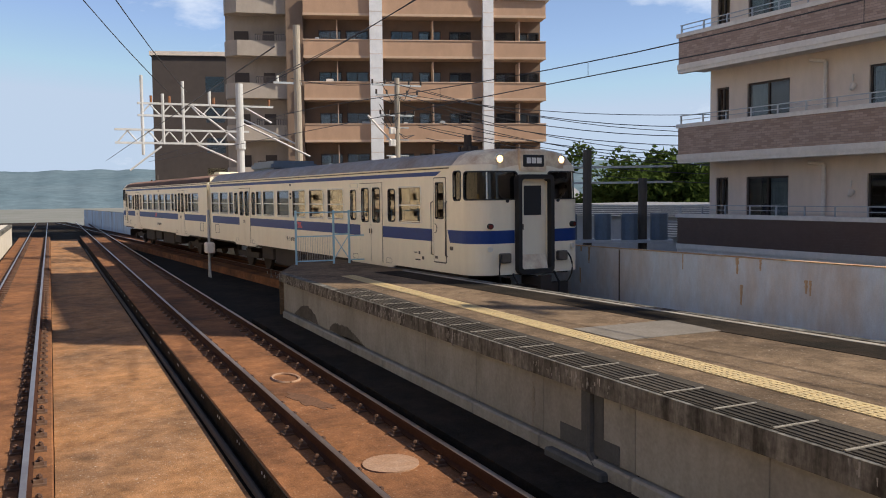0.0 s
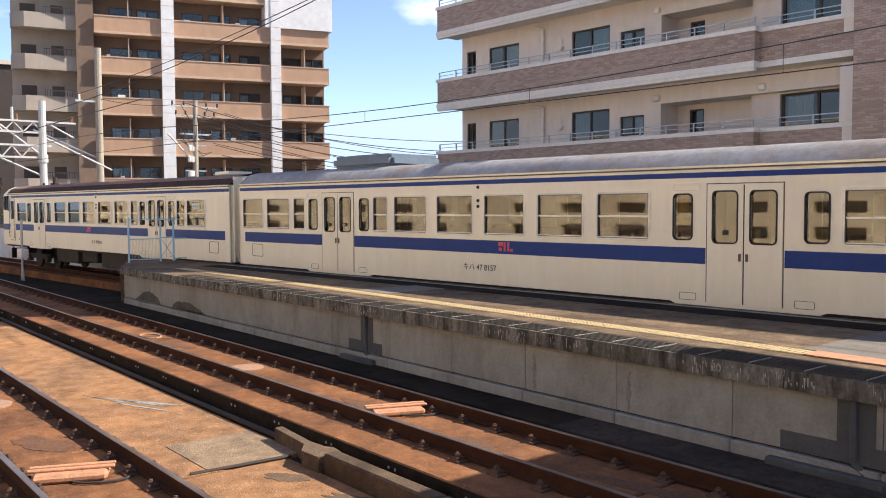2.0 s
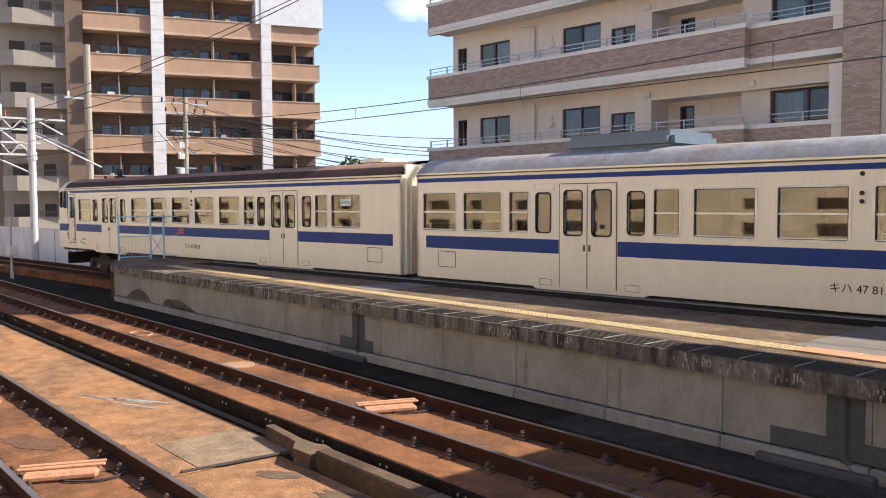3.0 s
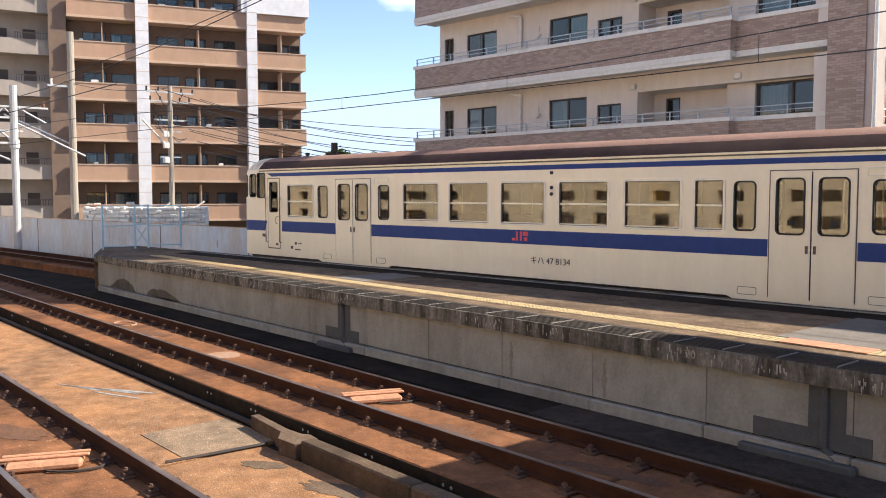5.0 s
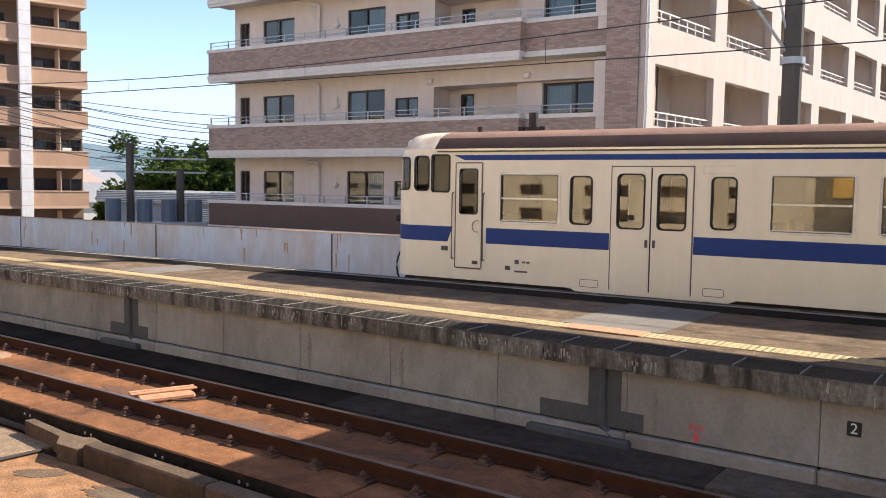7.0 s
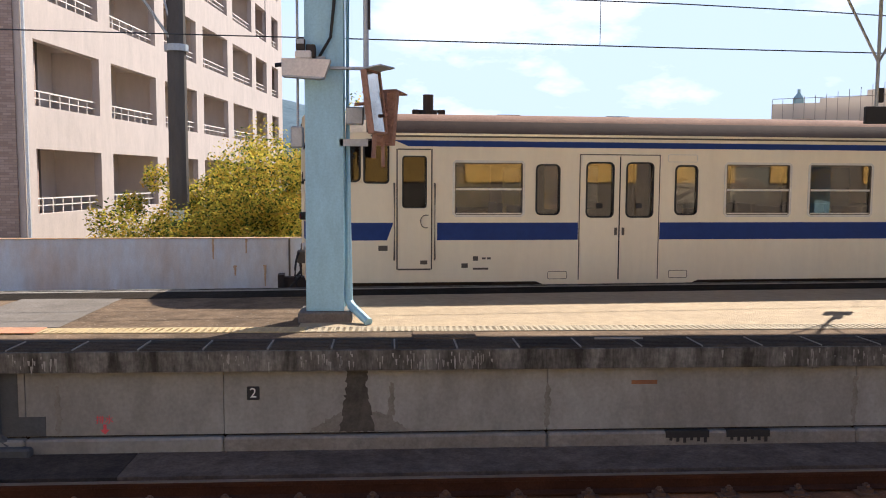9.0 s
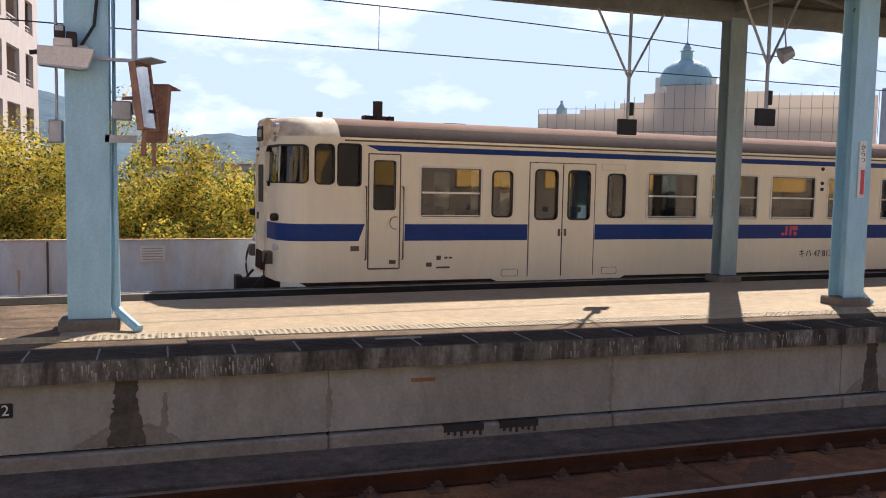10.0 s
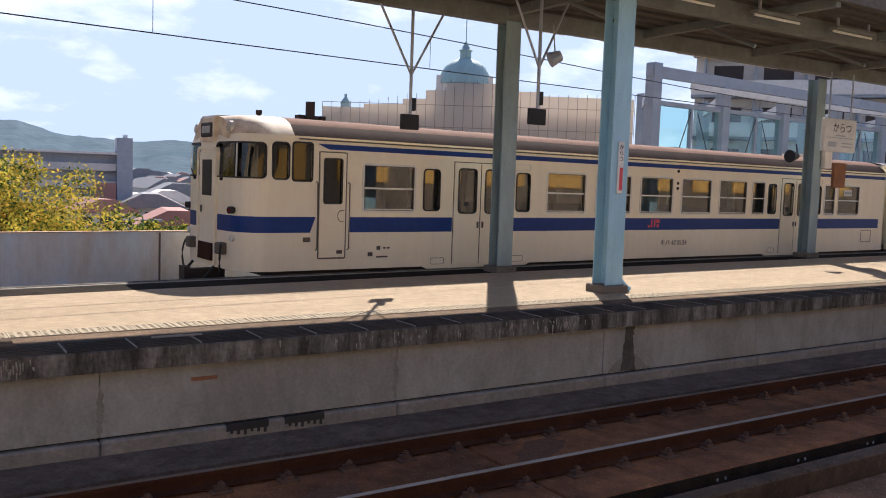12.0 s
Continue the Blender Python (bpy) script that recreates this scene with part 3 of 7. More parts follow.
slabs("track_slab_near", 1.3, 3.38, -0.17, -75, 50, 5.0, "slab", "rust-stained concrete track slabs of the near track")
bm = boxes((-75, -9.05, 3.39, 5.2, BED - 0.02, -0.41), (-9.03, 50, 3.39, 4.97, BED - 0.02, -0.425))
tagged(part("middle_strip", bm, "midslab"), "orange-stained rough concrete strip between the tracks", "concrete strip", kind="structure")
tagged(part("cement_patch", boxes((-10.4, -9.08, 4.0, 5.15, -0.42, -0.402)), "cement"), "pale grey cement patch on the strip", "patch", kind="structure")


def rail_profile():
    half = [(-0.064, -0.153), (-0.064, -0.14), (-0.012, -0.12), (-0.01, -0.045), (-0.034, -0.035), (-0.034, -0.006), (-0.026, 0.0)]
    return half + [(-x, z) for x, z in half[::-1]]


def rail(name, f, x0, x1, label, step=4.0):
    prof = rail_profile()
    host = bmesh.new()
    head = bmesh.new()
    kk = max(1, math.ceil((x1 - x0) / step))
    rows = []
    for i in range(kk + 1):
        x = x0 + (x1 - x0) * i / kk
        rows.append([host.verts.new((x, f(x) + a, z)) for a, z in prof])
    for a, b in zip(rows, rows[1:]):
        for i in range(len(prof)):
            j = (i + 1) % len(prof)
            host.faces.new((a[i], a[j], b[j], b[i])[::-1])
    host.faces.new(rows[0])
    host.faces.new(rows[-1][::-1])
    ribbon(head, lambda x: f(x) - 0.03, lambda x: f(x) + 0.03, 0.0, 0.004, x0, x1, step)
    ob = tagged(part(name, host, "rail"), label, "rail", "rails", "structure")
    part("running_surface", head, "railhead", ob, "worn shiny rail head")
    return ob


def clip_mesh():
    bm = boxes((-0.09, 0.09, -0.19, 0.19, -0.172, -0.15))
    for sgn in (-1, 1):
        box(bm, -0.05, 0.05, sgn * 0.115 - 0.045, sgn * 0.115 + 0.045, -0.15, -0.118)
        tube(bm, (0.0, sgn * 0.125, -0.15), (0.0, sgn * 0.125, -0.07), 0.018, 6)
        tube(bm, (0.0, sgn * 0.125, -0.1), (0.0, sgn * 0.125, -0.085), 0.034, 6)
    return bm


clip_data = None
RAILS = [("rail_far_inner", 6.04), ("rail_far_outer", 7.17), ("rail_near_inner", 2.0), ("rail_near_outer", 3.13)]
for nm, yy in RAILS:
    r = rail(nm, lambda x, yy=yy: yy, -110, 60, "rusty brown steel rail with a worn head")
    x, far = -33.0, bmesh.new()
    while x < 22:
        if clip_data is None:
            c = part("rail_clip", clip_mesh(), "clip", r, m=pose(x, yy, 0))
            clip_data = c.data
        else:
            c = new("rail_clip", clip_data)
            c.parent, c.matrix_basis = r, pose(x, yy, 0)
        x += 0.62
    x = -33.62
    while x > -75:
        box(far, x - 0.08, x + 0.08, yy - 0.19, yy + 0.19, -0.172, -0.12)
        x -= 0.62
    tagged(part("far_clips", far, "clip", r), kind="stuff")
for off, nm in ((0.86, "rail_curve_inner"), (1.99, "rail_curve_outer")):
    rail(nm, lambda x, off=off: side_y(x) + off, -110, 60, "rusty rail of the curving platform track", 2.0)
bm = ribbon(bmesh.new(), lambda x: side_y(x) + 0.3, lambda x: side_y(x) + 2.55, BED - 0.02, -0.17, -75, 60, 3)
tagged(part("track_slab_curve", bm, "slab"), "stained concrete slab under the curving track", "track slab", kind="structure")

# cable troughs between the tracks
trough = thing("cable_trough", "weathered concrete cable trough with lids between the tracks", "cable trough", kind="structure")
lid = None
x = -8.25
while x < 30:
    if lid is None:
        lid = part("trough_unit", rbox(0, 1.985, 5.0, 5.2, BED - 0.02, -0.2, 0.02), "trough", trough, m=pose(x, 0, 0)).data
    else:
        o = new("trough_unit", lid)
        o.parent, o.matrix_basis = trough, pose(x, 0, 0)
    x += 2.0
bm = bmesh.new()
outl = [(-9.75, 5.3), (-9.75, 5.19), (-8.85, 5.1), (-8.62, 4.93), (-8.27, 4.95), (-8.27, 5.26), (-8.5, 5.3), (-8.6, 5.24), (-8.9, 5.22)]
lo = [bm.verts.new((p, q, BED - 0.02)) for p, q in outl]
hi = [bm.verts.new((p, q, -0.24)) for p, q in outl]
bm.faces.new(lo[::-1])
bm.faces.new(hi)
for i in range(len(outl)):
    j = (i + 1) % len(outl)
    bm.faces.new((lo[i], lo[j], hi[j], hi[i]))
part("trough_junction", bm, "trough", trough, "broken concrete junction piece")
bm = chain(bmesh.new(), [(-60, 5.27, -0.385), (-30, 5.27, -0.385), (-9.75, 5.27, -0.385)], 0.04, 8)
tagged(part("conduit", bm, "dark"), "dark steel conduit lying beside the trough", "pipe")
bm = chain(bmesh.new(), [(-9.1, 3.78, -0.4), (-9.04, 4.4, -0.4), (-9.0, 5.0, -0.4)], 0.022, 6)
tagged(part("hose", bm, "dark"), "thin dark conduit across the concrete strip", "pipe")

bm = bmesh.new()
x = -40.0
while x < 10:
    for q in (0, 0.12):
        tube(bm, (x + q, 5.4, -0.26), (x + q, 5.372, -0.26), 0.018, 6)
    x += 1.3
tagged(part("slab_bolts", bm, "steel"), "pale bolt heads in the dark slab edge", "bolts", kind="stuff")
# Thin black strip: shade on the slab's near face put into colour.
tagged(part("slab_edge", boxes((-75, 50, 5.378, 5.388, BED, -0.18)), "bed"), "edge strip of the track slab, painted black for its shade", "slab edge", kind="structure")
# stains and scuffs lying on the concrete strip and the slabs
def floor_blot(x, y, z, rx, ry, turn, seed, material, label):
    rng = random.Random(seed)
    pts = []
    for i in range(40):
        q = 2 * math.pi * i / 40
        k3 = 1 + 0.35 * noise.noise(Vector((math.cos(q) * 2, math.sin(q) * 2, seed))) + rng.uniform(-0.12, 0.12)
        pts.append((rx * k3 * math.cos(q), ry * k3 * math.sin(q)))
    bmq = bmesh.new()
    lo = [bmq.verts.new((p, q, -0.004)) for p, q in pts]
    hi = [bmq.verts.new((p, q, 0.003)) for p, q in pts]
    bmq.faces.new(lo[::-1])
    bmq.faces.new(hi)
    for i in range(40):
        j = (i + 1) % 40
        bmq.faces.new((lo[i], lo[j], hi[j], hi[i]))
    tagged(part("floor_stain", bmq, material, m=pose(x, y, z, 0, 0, turn)), label, "stain", "floor stains", "structure")


for i, (x, y, rx, ry, turn) in enumerate(((-13.25, 4.5, 0.75, 0.035, 26), (-12.95, 4.72, 0.6, 0.05, 30), (-12.7, 4.55, 0.5, 0.03, 22), (-13.6, 4.3, 0.5, 0.025, 20))):
    floor_blot(x, y, -0.409, rx, ry, turn, 40 + i, "lime", "white scuff mark on the concrete strip")
for i, (x, y, rx, ry, turn) in enumerate(((-8.35, 4.6, 0.28, 0.13, 30), (-7.2, 4.75, 0.4, 0.16, 20), (-6.0, 4.4, 0.35, 0.2, 0), (-5.0, 4.6, 0.5, 0.12, 10))):
    floor_blot(x, y, -0.424, rx, ry, turn, 50 + i, "trough", "dark oil stain on the concrete strip")
for i, (x, y, rx, ry) in enumerate(((-9.9, 6.6, 0.5, 0.14), (-7.4, 6.5, 0.35, 0.2), (-5.2, 6.7, 0.6, 0.12), (-16.5, 6.6, 0.6, 0.15), (-10.6, 2.6, 0.5, 0.2), (3.1, 6.5, 0.4, 0.2), (5.6, 6.7, 0.5, 0.18))):
    floor_blot(x, y, -0.169, rx, ry, 5 * i, 60 + i, "slabstain", "dark brown stain between the rails")
bm = chain(bmesh.new(), [(-18.06 + 0.33 * math.cos(q), 6.67 + 0.2 * math.sin(q), -0.165) for q in np.linspace(0, 6.2, 27)], 0.025, 5)
tagged(part("cable_loop", bm, "cap"), "pale cable ring lying between the rails", "cable")
# orange markers lying between the rails
def track_marker(x, y, z, turn):
    t = thing("track_marker", "worn orange track transponder between the rails", "track marker", "track markers", m=pose(x, y, z, 0, 0, turn))
    part("cover", rbox(-0.36, 0.36, -0.17, 0.17, 0.0, 0.09, 0.03), "orange", t)
    part("bar", rbox(-0.42, 0.42, -0.03, 0.03, 0.09, 0.12, 0.01), "orange", t)
    part("bar", rbox(-0.42, 0.42, 0.09, 0.14, 0.09, 0.12, 0.01), "orange", t)
    bmq = chain(bmesh.new(), [(0.3 + 0.3 * math.cos(a), -0.1 - 0.18 * math.sin(a), 0.02) for a in np.linspace(-1.2, 2.9, 10)], 0.014, 5)
    part("cable", bmq, "dark", t)


track_marker(-9.1, 6.66, -0.17, 68)
track_marker(-9.05, 2.5, -0.17, 66)
for x, y, r in ((-13.4, 6.6, 0.3), (-13.2, 2.5, 0.36)):
    bm = tubes((((x, y, -0.17)), (x, y, -0.155), r, 24))
    tagged(part("slab_cap", bm, "cap"), "pale round grout cap in the slab", "grout cap", "slab caps", "structure")

# ---------- the far platform ----------
PZ, EDGE = 0.94, 8.06
far_edge = lambda x: side_y(x) - 0.09
PX0, PX1 = -24.0, 45.0
bm = ribbon(bmesh.new(), lambda x: EDGE + 0.02, far_edge, 0.74, PZ - 0.004, PX0, PX1, 1.5)
plat = tagged(part("platform", bm, "asphalt"), "worn brown asphalt island platform", "platform", kind="structure")
tagged(part("platform_tip", ribbon(bmesh.new(), lambda x: EDGE + (PX0 - x) * 0.42, far_edge, 0.0, PZ - 0.006, PX0 - 3.4, PX0, 1.0), "asphalt"), "tapered end of the asphalt platform", "platform", kind="structure")
bm = ribbon(bmesh.new(), lambda x: EDGE, lambda x: EDGE + 0.16, 0.745, PZ, PX0 - 0.02, PX1, 3)
bmesh.ops.bevel(bm, geom=[e for e in bm.edges if abs(e.verts[0].co.z - e.verts[1].co.z) < 1e-4 and abs(e.verts[0].co.y - e.verts[1].co.y) < 1e-4], offset=0.015, segments=1, affect="EDGES")
tagged(part("platform_edge", bm, "lip"), "dark weathered concrete platform edge with lime streaks", "platform edge", kind="structure")
wall = thing("platform_wall", "grey stained concrete retaining wall of the platform", "wall", kind="structure")
part("core", ribbon(bmesh.new(), lambda x: EDGE + 0.14, lambda x: far_edge(x) - 0.1, -0.4, 0.742, PX0 + 0.1, PX1, 3), "bed", wall)
def wall_pieces(xs, length, foot_mat="concrete"):
    top = part("panel", rbox(0, length - 0.006, EDGE + 0.1, EDGE + 0.2, 0.108, 0.741, 0.004), "concrete", wall, m=pose(xs[0], 0, 0)).data
    foot = part("footing", rbox(0, length - 0.006, EDGE + 0.04, EDGE + 0.2, -0.25, 0.09, 0.02), foot_mat, wall, m=pose(xs[0], 0, 0)).data
    for x in xs[1:]:
        for nm, d in (("panel", top), ("footing", foot)):
            o = new(nm, d)
            o.parent, o.matrix_basis = wall, pose(x, 0, 0)


wall_pieces([PX0 + 0.1 + 1.573 * i for i in range(13)], 1.573)
wall_pieces([-3.451], 1.861)
# Footings here are darker, the canopy's shade put into their colour.
wall_pieces([-1.59 + 3.15 * i for i in range(15)], 3.15, "faint")
# Dirt tone is lightened here to carry the haze.
tagged(part("wall_foot_dirt", boxes((-2.39, PX1, 7.43, EDGE + 0.06, -0.3, -0.045)), "dirt"), "brown dirt along the wall foot, lightened for haze", "dirt", kind="structure")
# Middle tone between the hazed dirt and the black.
tagged(part("wall_foot_dirt", boxes((-7.0, -2.4, 7.43, EDGE + 0.06, -0.3, -0.048)), "dirtmid"), "dark brown dirt along the wall foot, lightened for haze", "dirt", kind="structure")
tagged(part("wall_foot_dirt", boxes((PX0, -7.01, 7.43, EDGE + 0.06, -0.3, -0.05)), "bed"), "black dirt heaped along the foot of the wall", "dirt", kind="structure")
part("end_panel", boxes((PX0 + 0.0, PX0 + 0.1, EDGE + 0.1, far_edge(PX0) - 0.1, -0.25, 0.74)), "concrete", wall)

# drain chases, mortar patches and stains on the wall
def drain(x, wide, tall):
    t = thing("drain_pipe", "dark wet drain stain and pipe on the platform wall", "drain", "wall drains", m=pose(x, EDGE + 0.1, 0))
    part("pipe", tubes(((0, -0.012, 0.74), (0, -0.012, 0.12), 0.045, 8), ((0, -0.012, 0.12), (0.12, -0.02, 0.03), 0.045, 8)), "patch", t)
    part("mortar_strip", boxes((-0.17, 0.2, -0.006, 0.03, 0.3, 0.739)), "patch", t)
    part("mortar_patch", boxes((-wide, 0.45, -0.009, 0.03, 0.115, tall)), "patch", t)
    part("spill_step", rbox(-wide - 0.1, 0.35, -0.15, 0.02, -0.22, 0.03, 0.02), "patch", t)


drain(-12.0, 0.55, 0.3)
drain(-3.72, 0.75, 0.3)


def blot(name, x, pts, seed, material, label, depth=0.003):
    """A ragged stain: the polygon's sides are broken up at random."""
    rng = random.Random(seed)
    out = []
    for (ax, az), (bx, bz) in zip(pts, pts[1:] + pts[:1]):
        n = max(1, int(math.hypot(bx - ax, bz - az) / 0.025))
        for i in range(n):
            f = i / n
            keep = 0.0 if az > 0.72 and bz > 0.72 else 1.0
            out.append((ax + (bx - ax) * f + keep * rng.uniform(-0.016, 0.016), min(0.738, max(0.112, az + (bz - az) * f + keep * rng.uniform(-0.018, 0.018)))))
    bmq = prism(bmesh.new(), out, -depth, 0.01)
    tagged(part(name, bmq, material, m=pose(x, EDGE + 0.1, 0)), label, "stain", "wall stains", "structure")


WET = "dark wet stain running down the wall"
COLUMN = [(-0.07, 0.735), (-0.08, 0.55), (-0.1, 0.4), (-0.12, 0.24), (-0.16, 0.115), (0.2, 0.115), (0.16, 0.3), (0.14, 0.45), (0.12, 0.6), (0.13, 0.735)]
SPREAD = [(-0.16, 0.3), (-0.3, 0.22), (-0.45, 0.115), (0.55, 0.115), (0.35, 0.24), (0.19, 0.32)]
for i, (x, k3) in enumerate(((-0.34, 1.0), (8.3, 0.8))):
    blot("wet_stain", x, [(p * k3, z) for p, z in SPREAD], 10 + i, "faint", "grey damp spread at the foot of a wet stain", 0.002)
    blot("wet_stain", x, [(p * k3, z) for p, z in COLUMN], 1 + i, "damp", WET, 0.005)
blot("wet_stain", -22.2, [(-0.9, 0.12), (0.9, 0.12), (0.7, 0.28), (0.2, 0.4), (-0.3, 0.36), (-0.7, 0.2)], 3, "damp", "dark mossy damp stain low on the wall")
blot("wet_stain", -19.7, [(-0.9, 0.12), (1.1, 0.12), (0.8, 0.2), (0.2, 0.32), (-0.5, 0.3), (-0.8, 0.2)], 4, "damp", "dark mossy damp stain low on the wall")
for i, x in enumerate((1.56, -3.15, -13.1, 0.02, -6.42, -8.0, 4.7)):
    blot("seam_stain", x, [(-0.012, 0.6), (0.016, 0.6), (0.03, 0.36), (0.016, 0.13), (-0.02, 0.13), (-0.03, 0.4)], 30 + i, "faint", "dark narrow stain along a wall joint")
for x in (2.96, 3.58):
    bm = boxes((-0.22, 0.22, -0.07, 0.0, 0.03, 0.1))
    for i in range(6):
        box(bm, -0.18 + i * 0.07, -0.15 + i * 0.07, -0.064, -0.058, 0.0 - 0.012 * (i % 3), 0.03)
    tagged(part("tar_streak", bm, "black", m=pose(x, EDGE + 0.1, 0)), "black dripping tar smear along the wall seam", "stain", "tar smears", "structure")
bm = boxes((2.4, 2.66, EDGE + 0.096, EDGE + 0.11, 0.56, 0.6))
tagged(part("rust_mark", bm, "rust"), "brown rust streak on the wall", "stain", kind="structure")

# lime runs on the edge
rng = random.Random(5)
bm = bmesh.new()
for c, spread, num in ((-22.5, 1.2, 16), (-20, 1.6, 14), (-17.3, 0.6, 10), (-15, 0.5, 7), (-12.3, 0.4, 6), (-8.4, 0.35, 5), (-7.3, 0.3, 4), (-5.2, 0.2, 4), (-4.4, 0.2, 6), (-3.3, 0.2, 3), (-0.5, 0.25, 5), (0.35, 0.2, 4), (0.75, 0.15, 6), (-1.5, 0.1, 2), (4.4, 0.5, 5), (6.4, 0.6, 6), (7.0, 0.2, 5)):
    for i in range(num * 6):
        x = c + rng.gauss(0, spread)
        w, h = rng.uniform(0.002, 0.011), rng.uniform(0.02, 0.15) * rng.uniform(0.3, 1.0)
        z = rng.uniform(0.8, 0.932)
        prism(bm, [(x - w, z), (x + w, z), (x + w * 0.6, z - h), (x - w * 0.3, z - h * 0.9)], EDGE - 0.003, EDGE + 0.005)
tagged(part("lime_runs", bm, "lime"), "white lime streaks on the platform edge", "stain", kind="stuff")

# edge grating, tactile line, pale line
tagged(part("light_paving", ribbon(bmesh.new(), lambda x: 9.36, lambda x: far_edge(x) - 0.96, PZ - 0.003, PZ + 0.0025, -1.0, PX1, 1.5), "sand"), "light sandy asphalt of the main platform", "paving", kind="structure")
grates = thing("edge_grating", "dark slotted edge tiles with pale joints", "platform tiles", kind="structure")
bmg = boxes((0.0, 0.585, EDGE + 0.045, EDGE + 0.5, PZ - 0.004, PZ + 0.008))
for i in range(6):
    box(bmg, 0.02, 0.565, EDGE + 0.07 + i * 0.072, EDGE + 0.1 + i * 0.072, PZ + 0.008, PZ + 0.016)
gd = part("tile", bmg, "grate", grates, m=pose(-20, 0, 0)).data
jd = part("joint", boxes((0.588, 0.602, EDGE + 0.06, EDGE + 0.5, PZ - 0.002, PZ + 0.0145)), "paleline", grates, m=pose(-20, 0, 0)).data
for i in range(1, 62):
    for nm, d in (("tile", gd), ("joint", jd)):
        o = new(nm, d)
        o.parent, o.matrix_basis = grates, pose(-20 + 0.608 * i, 0, 0)
bm = boxes((-20.0, PX1, EDGE + 0.51, EDGE + 0.6, PZ - 0.004, PZ + 0.004))
tagged(part("edge_strip", bm, "grate"), "dark strip behind the edge tiles", "strip", kind="structure")
tact = thing("tactile_line", "worn yellow tactile warning line", "tactile line", kind="structure")
bmg = boxes((0, 0.295, 9.04, 9.34, PZ - 0.003, PZ + 0.006))
for i in range(4):
    for j in range(4):
        box(bmg, 0.025 + i * 0.07, 0.06 + i * 0.07, 9.065 + j * 0.07, 9.1 + j * 0.07, PZ + 0.006, PZ + 0.011)
td = part("tile", bmg, "yellow", tact, m=pose(-22.5, 0, 0)).data
td_worn = td.copy()
td_worn.materials[0] = M["sandtile"]
for i in range(1, 160):
    o = new("tile", td if -22.5 + 0.3 * i < -1.0 else td_worn)
    o.parent, o.matrix_basis = tact, pose(-22.5 + 0.3 * i, 0, 0)
tagged(part("pale_far_line", ribbon(bmesh.new(), lambda x: far_edge(x) - 0.28, lambda x: far_edge(x) - 0.18, PZ - 0.003, PZ + 0.004, -23, PX1, 1.5), "paleline"), "pale painted line along the far edge", "line", kind="structure")
tagged(part("far_kerb", ribbon(bmesh.new(), lambda x: far_edge(x) - 0.12, lambda x: far_edge(x) + 0.01, 0.72, PZ + 0.002, PX0, PX1, 1.5), "lip"), "dark worn kerb at the far platform edge", "platform edge", kind="structure")
tagged(part("dark_band", ribbon(bmesh.new(), lambda x: far_edge(x) - 0.95, lambda x: far_edge(x) - 0.3, PZ - 0.003, PZ + 0.002, -23, PX1, 1.5), "bed"), "dark band of asphalt near the far edge", "asphalt band", kind="structure")
tagged(part("cement_patch", boxes((-4.9, -3.6, 9.4, 11.6, PZ - 0.003, PZ + 0.003)), "greycement"), "pale grey cement repair across the platform", "patch", kind="structure")
tagged(part("cement_patch", boxes((-14.2, -13.2, 9.4, 10.9, PZ - 0.003, PZ + 0.003)), "greycement"), "pale cement repair across the platform", "patch", kind="structure")
tagged(part("orange_mark", boxes((-4.7, -3.7, 9.02, 9.36, PZ + 0.007, PZ + 0.0135)), "orange"), "faded orange stretch of the tactile line", "mark", kind="structure")
tagged(part("hatch", boxes((0.25, 0.9, 8.55, 8.95, PZ - 0.002, PZ + 0.018)), "trough"), "dull stained steel hatch in the platform edge", "hatch", kind="structure")
bm = rbox(2.1, 2.6, 8.46, 8.5, PZ + 0.0, PZ + 0.03, 0.005)
tagged(part("scrap_strip", bm, "paleline"), "small pale strip lying on the edge tiles", "strip")

# writing on the wall
face = lambda x, z, s=0.0: pose(x, EDGE + 0.098 - s, z, 90, 0, 0)
plate = tagged(part("number_plate", rbox(-0.06, 0.06, -0.012, 0.0, -0.066, 0.066, 0.008), "black", m=pose(-1.31, EDGE + 0.1, 0.51)), "small black plate with a white 2", "sign")
text("numeral", "2", 0.135, "white", pose(0, -0.0135, 0, 90, 0, 0), plate)
tagged(text("chalk_number", "20", 0.13, "lime", pose(-5.17, EDGE - 0.002, 0.85, 90, 0, 0)), "white stencilled number on the platform edge", "marking", kind="structure")
tagged(text("chalk_number", "561", 0.09, "paleline", face(-4.13, 0.65)), "faint chalk number on the wall", "marking", kind="structure")
tagged(text("red_letters", "\u6392\u6c34", 0.085, "red", face(-2.72, 0.26)), "small red characters on the wall", "marking", kind="structure")
bm = prism(bmesh.new(), [(-0.015, 0.1), (0.015, 0.1), (0.015, 0.05), (0.045, 0.05), (0.0, 0.0), (-0.045, 0.05), (-0.015, 0.05)], -0.002, 0.004)
tagged(part("red_arrow", bm, "red", m=pose(-2.72, EDGE + 0.099, 0.118)), "small red arrow pointing down", "marking", kind="structure")

# ---------- the near platform and an unseen closing wall, added for reflections and bounce ---
# Surface underfoot is pale to act as a reflector.
tagged(part("near_platform", boxes((-70, 50, -8.6, 1.02, BED, PZ - 0.01)), "bounceslab"), "concrete platform underfoot, made pale to bounce light", "platform", kind="structure")
tagged(part("near_platform_edge", boxes((-70, 50, 0.86, 1.06, 0.74, PZ)), "lip"), "dark concrete edge of the near platform", "platform edge", kind="structure")
tagged(part("near_tactile_line", boxes((-70, 50, -0.35, -0.05, PZ - 0.011, PZ - 0.002)), "yellow"), "yellow tactile line on the near platform", "tactile line", kind="structure")
# Wall out of view, laid out for what the train glass reflects.
BX = -4.0
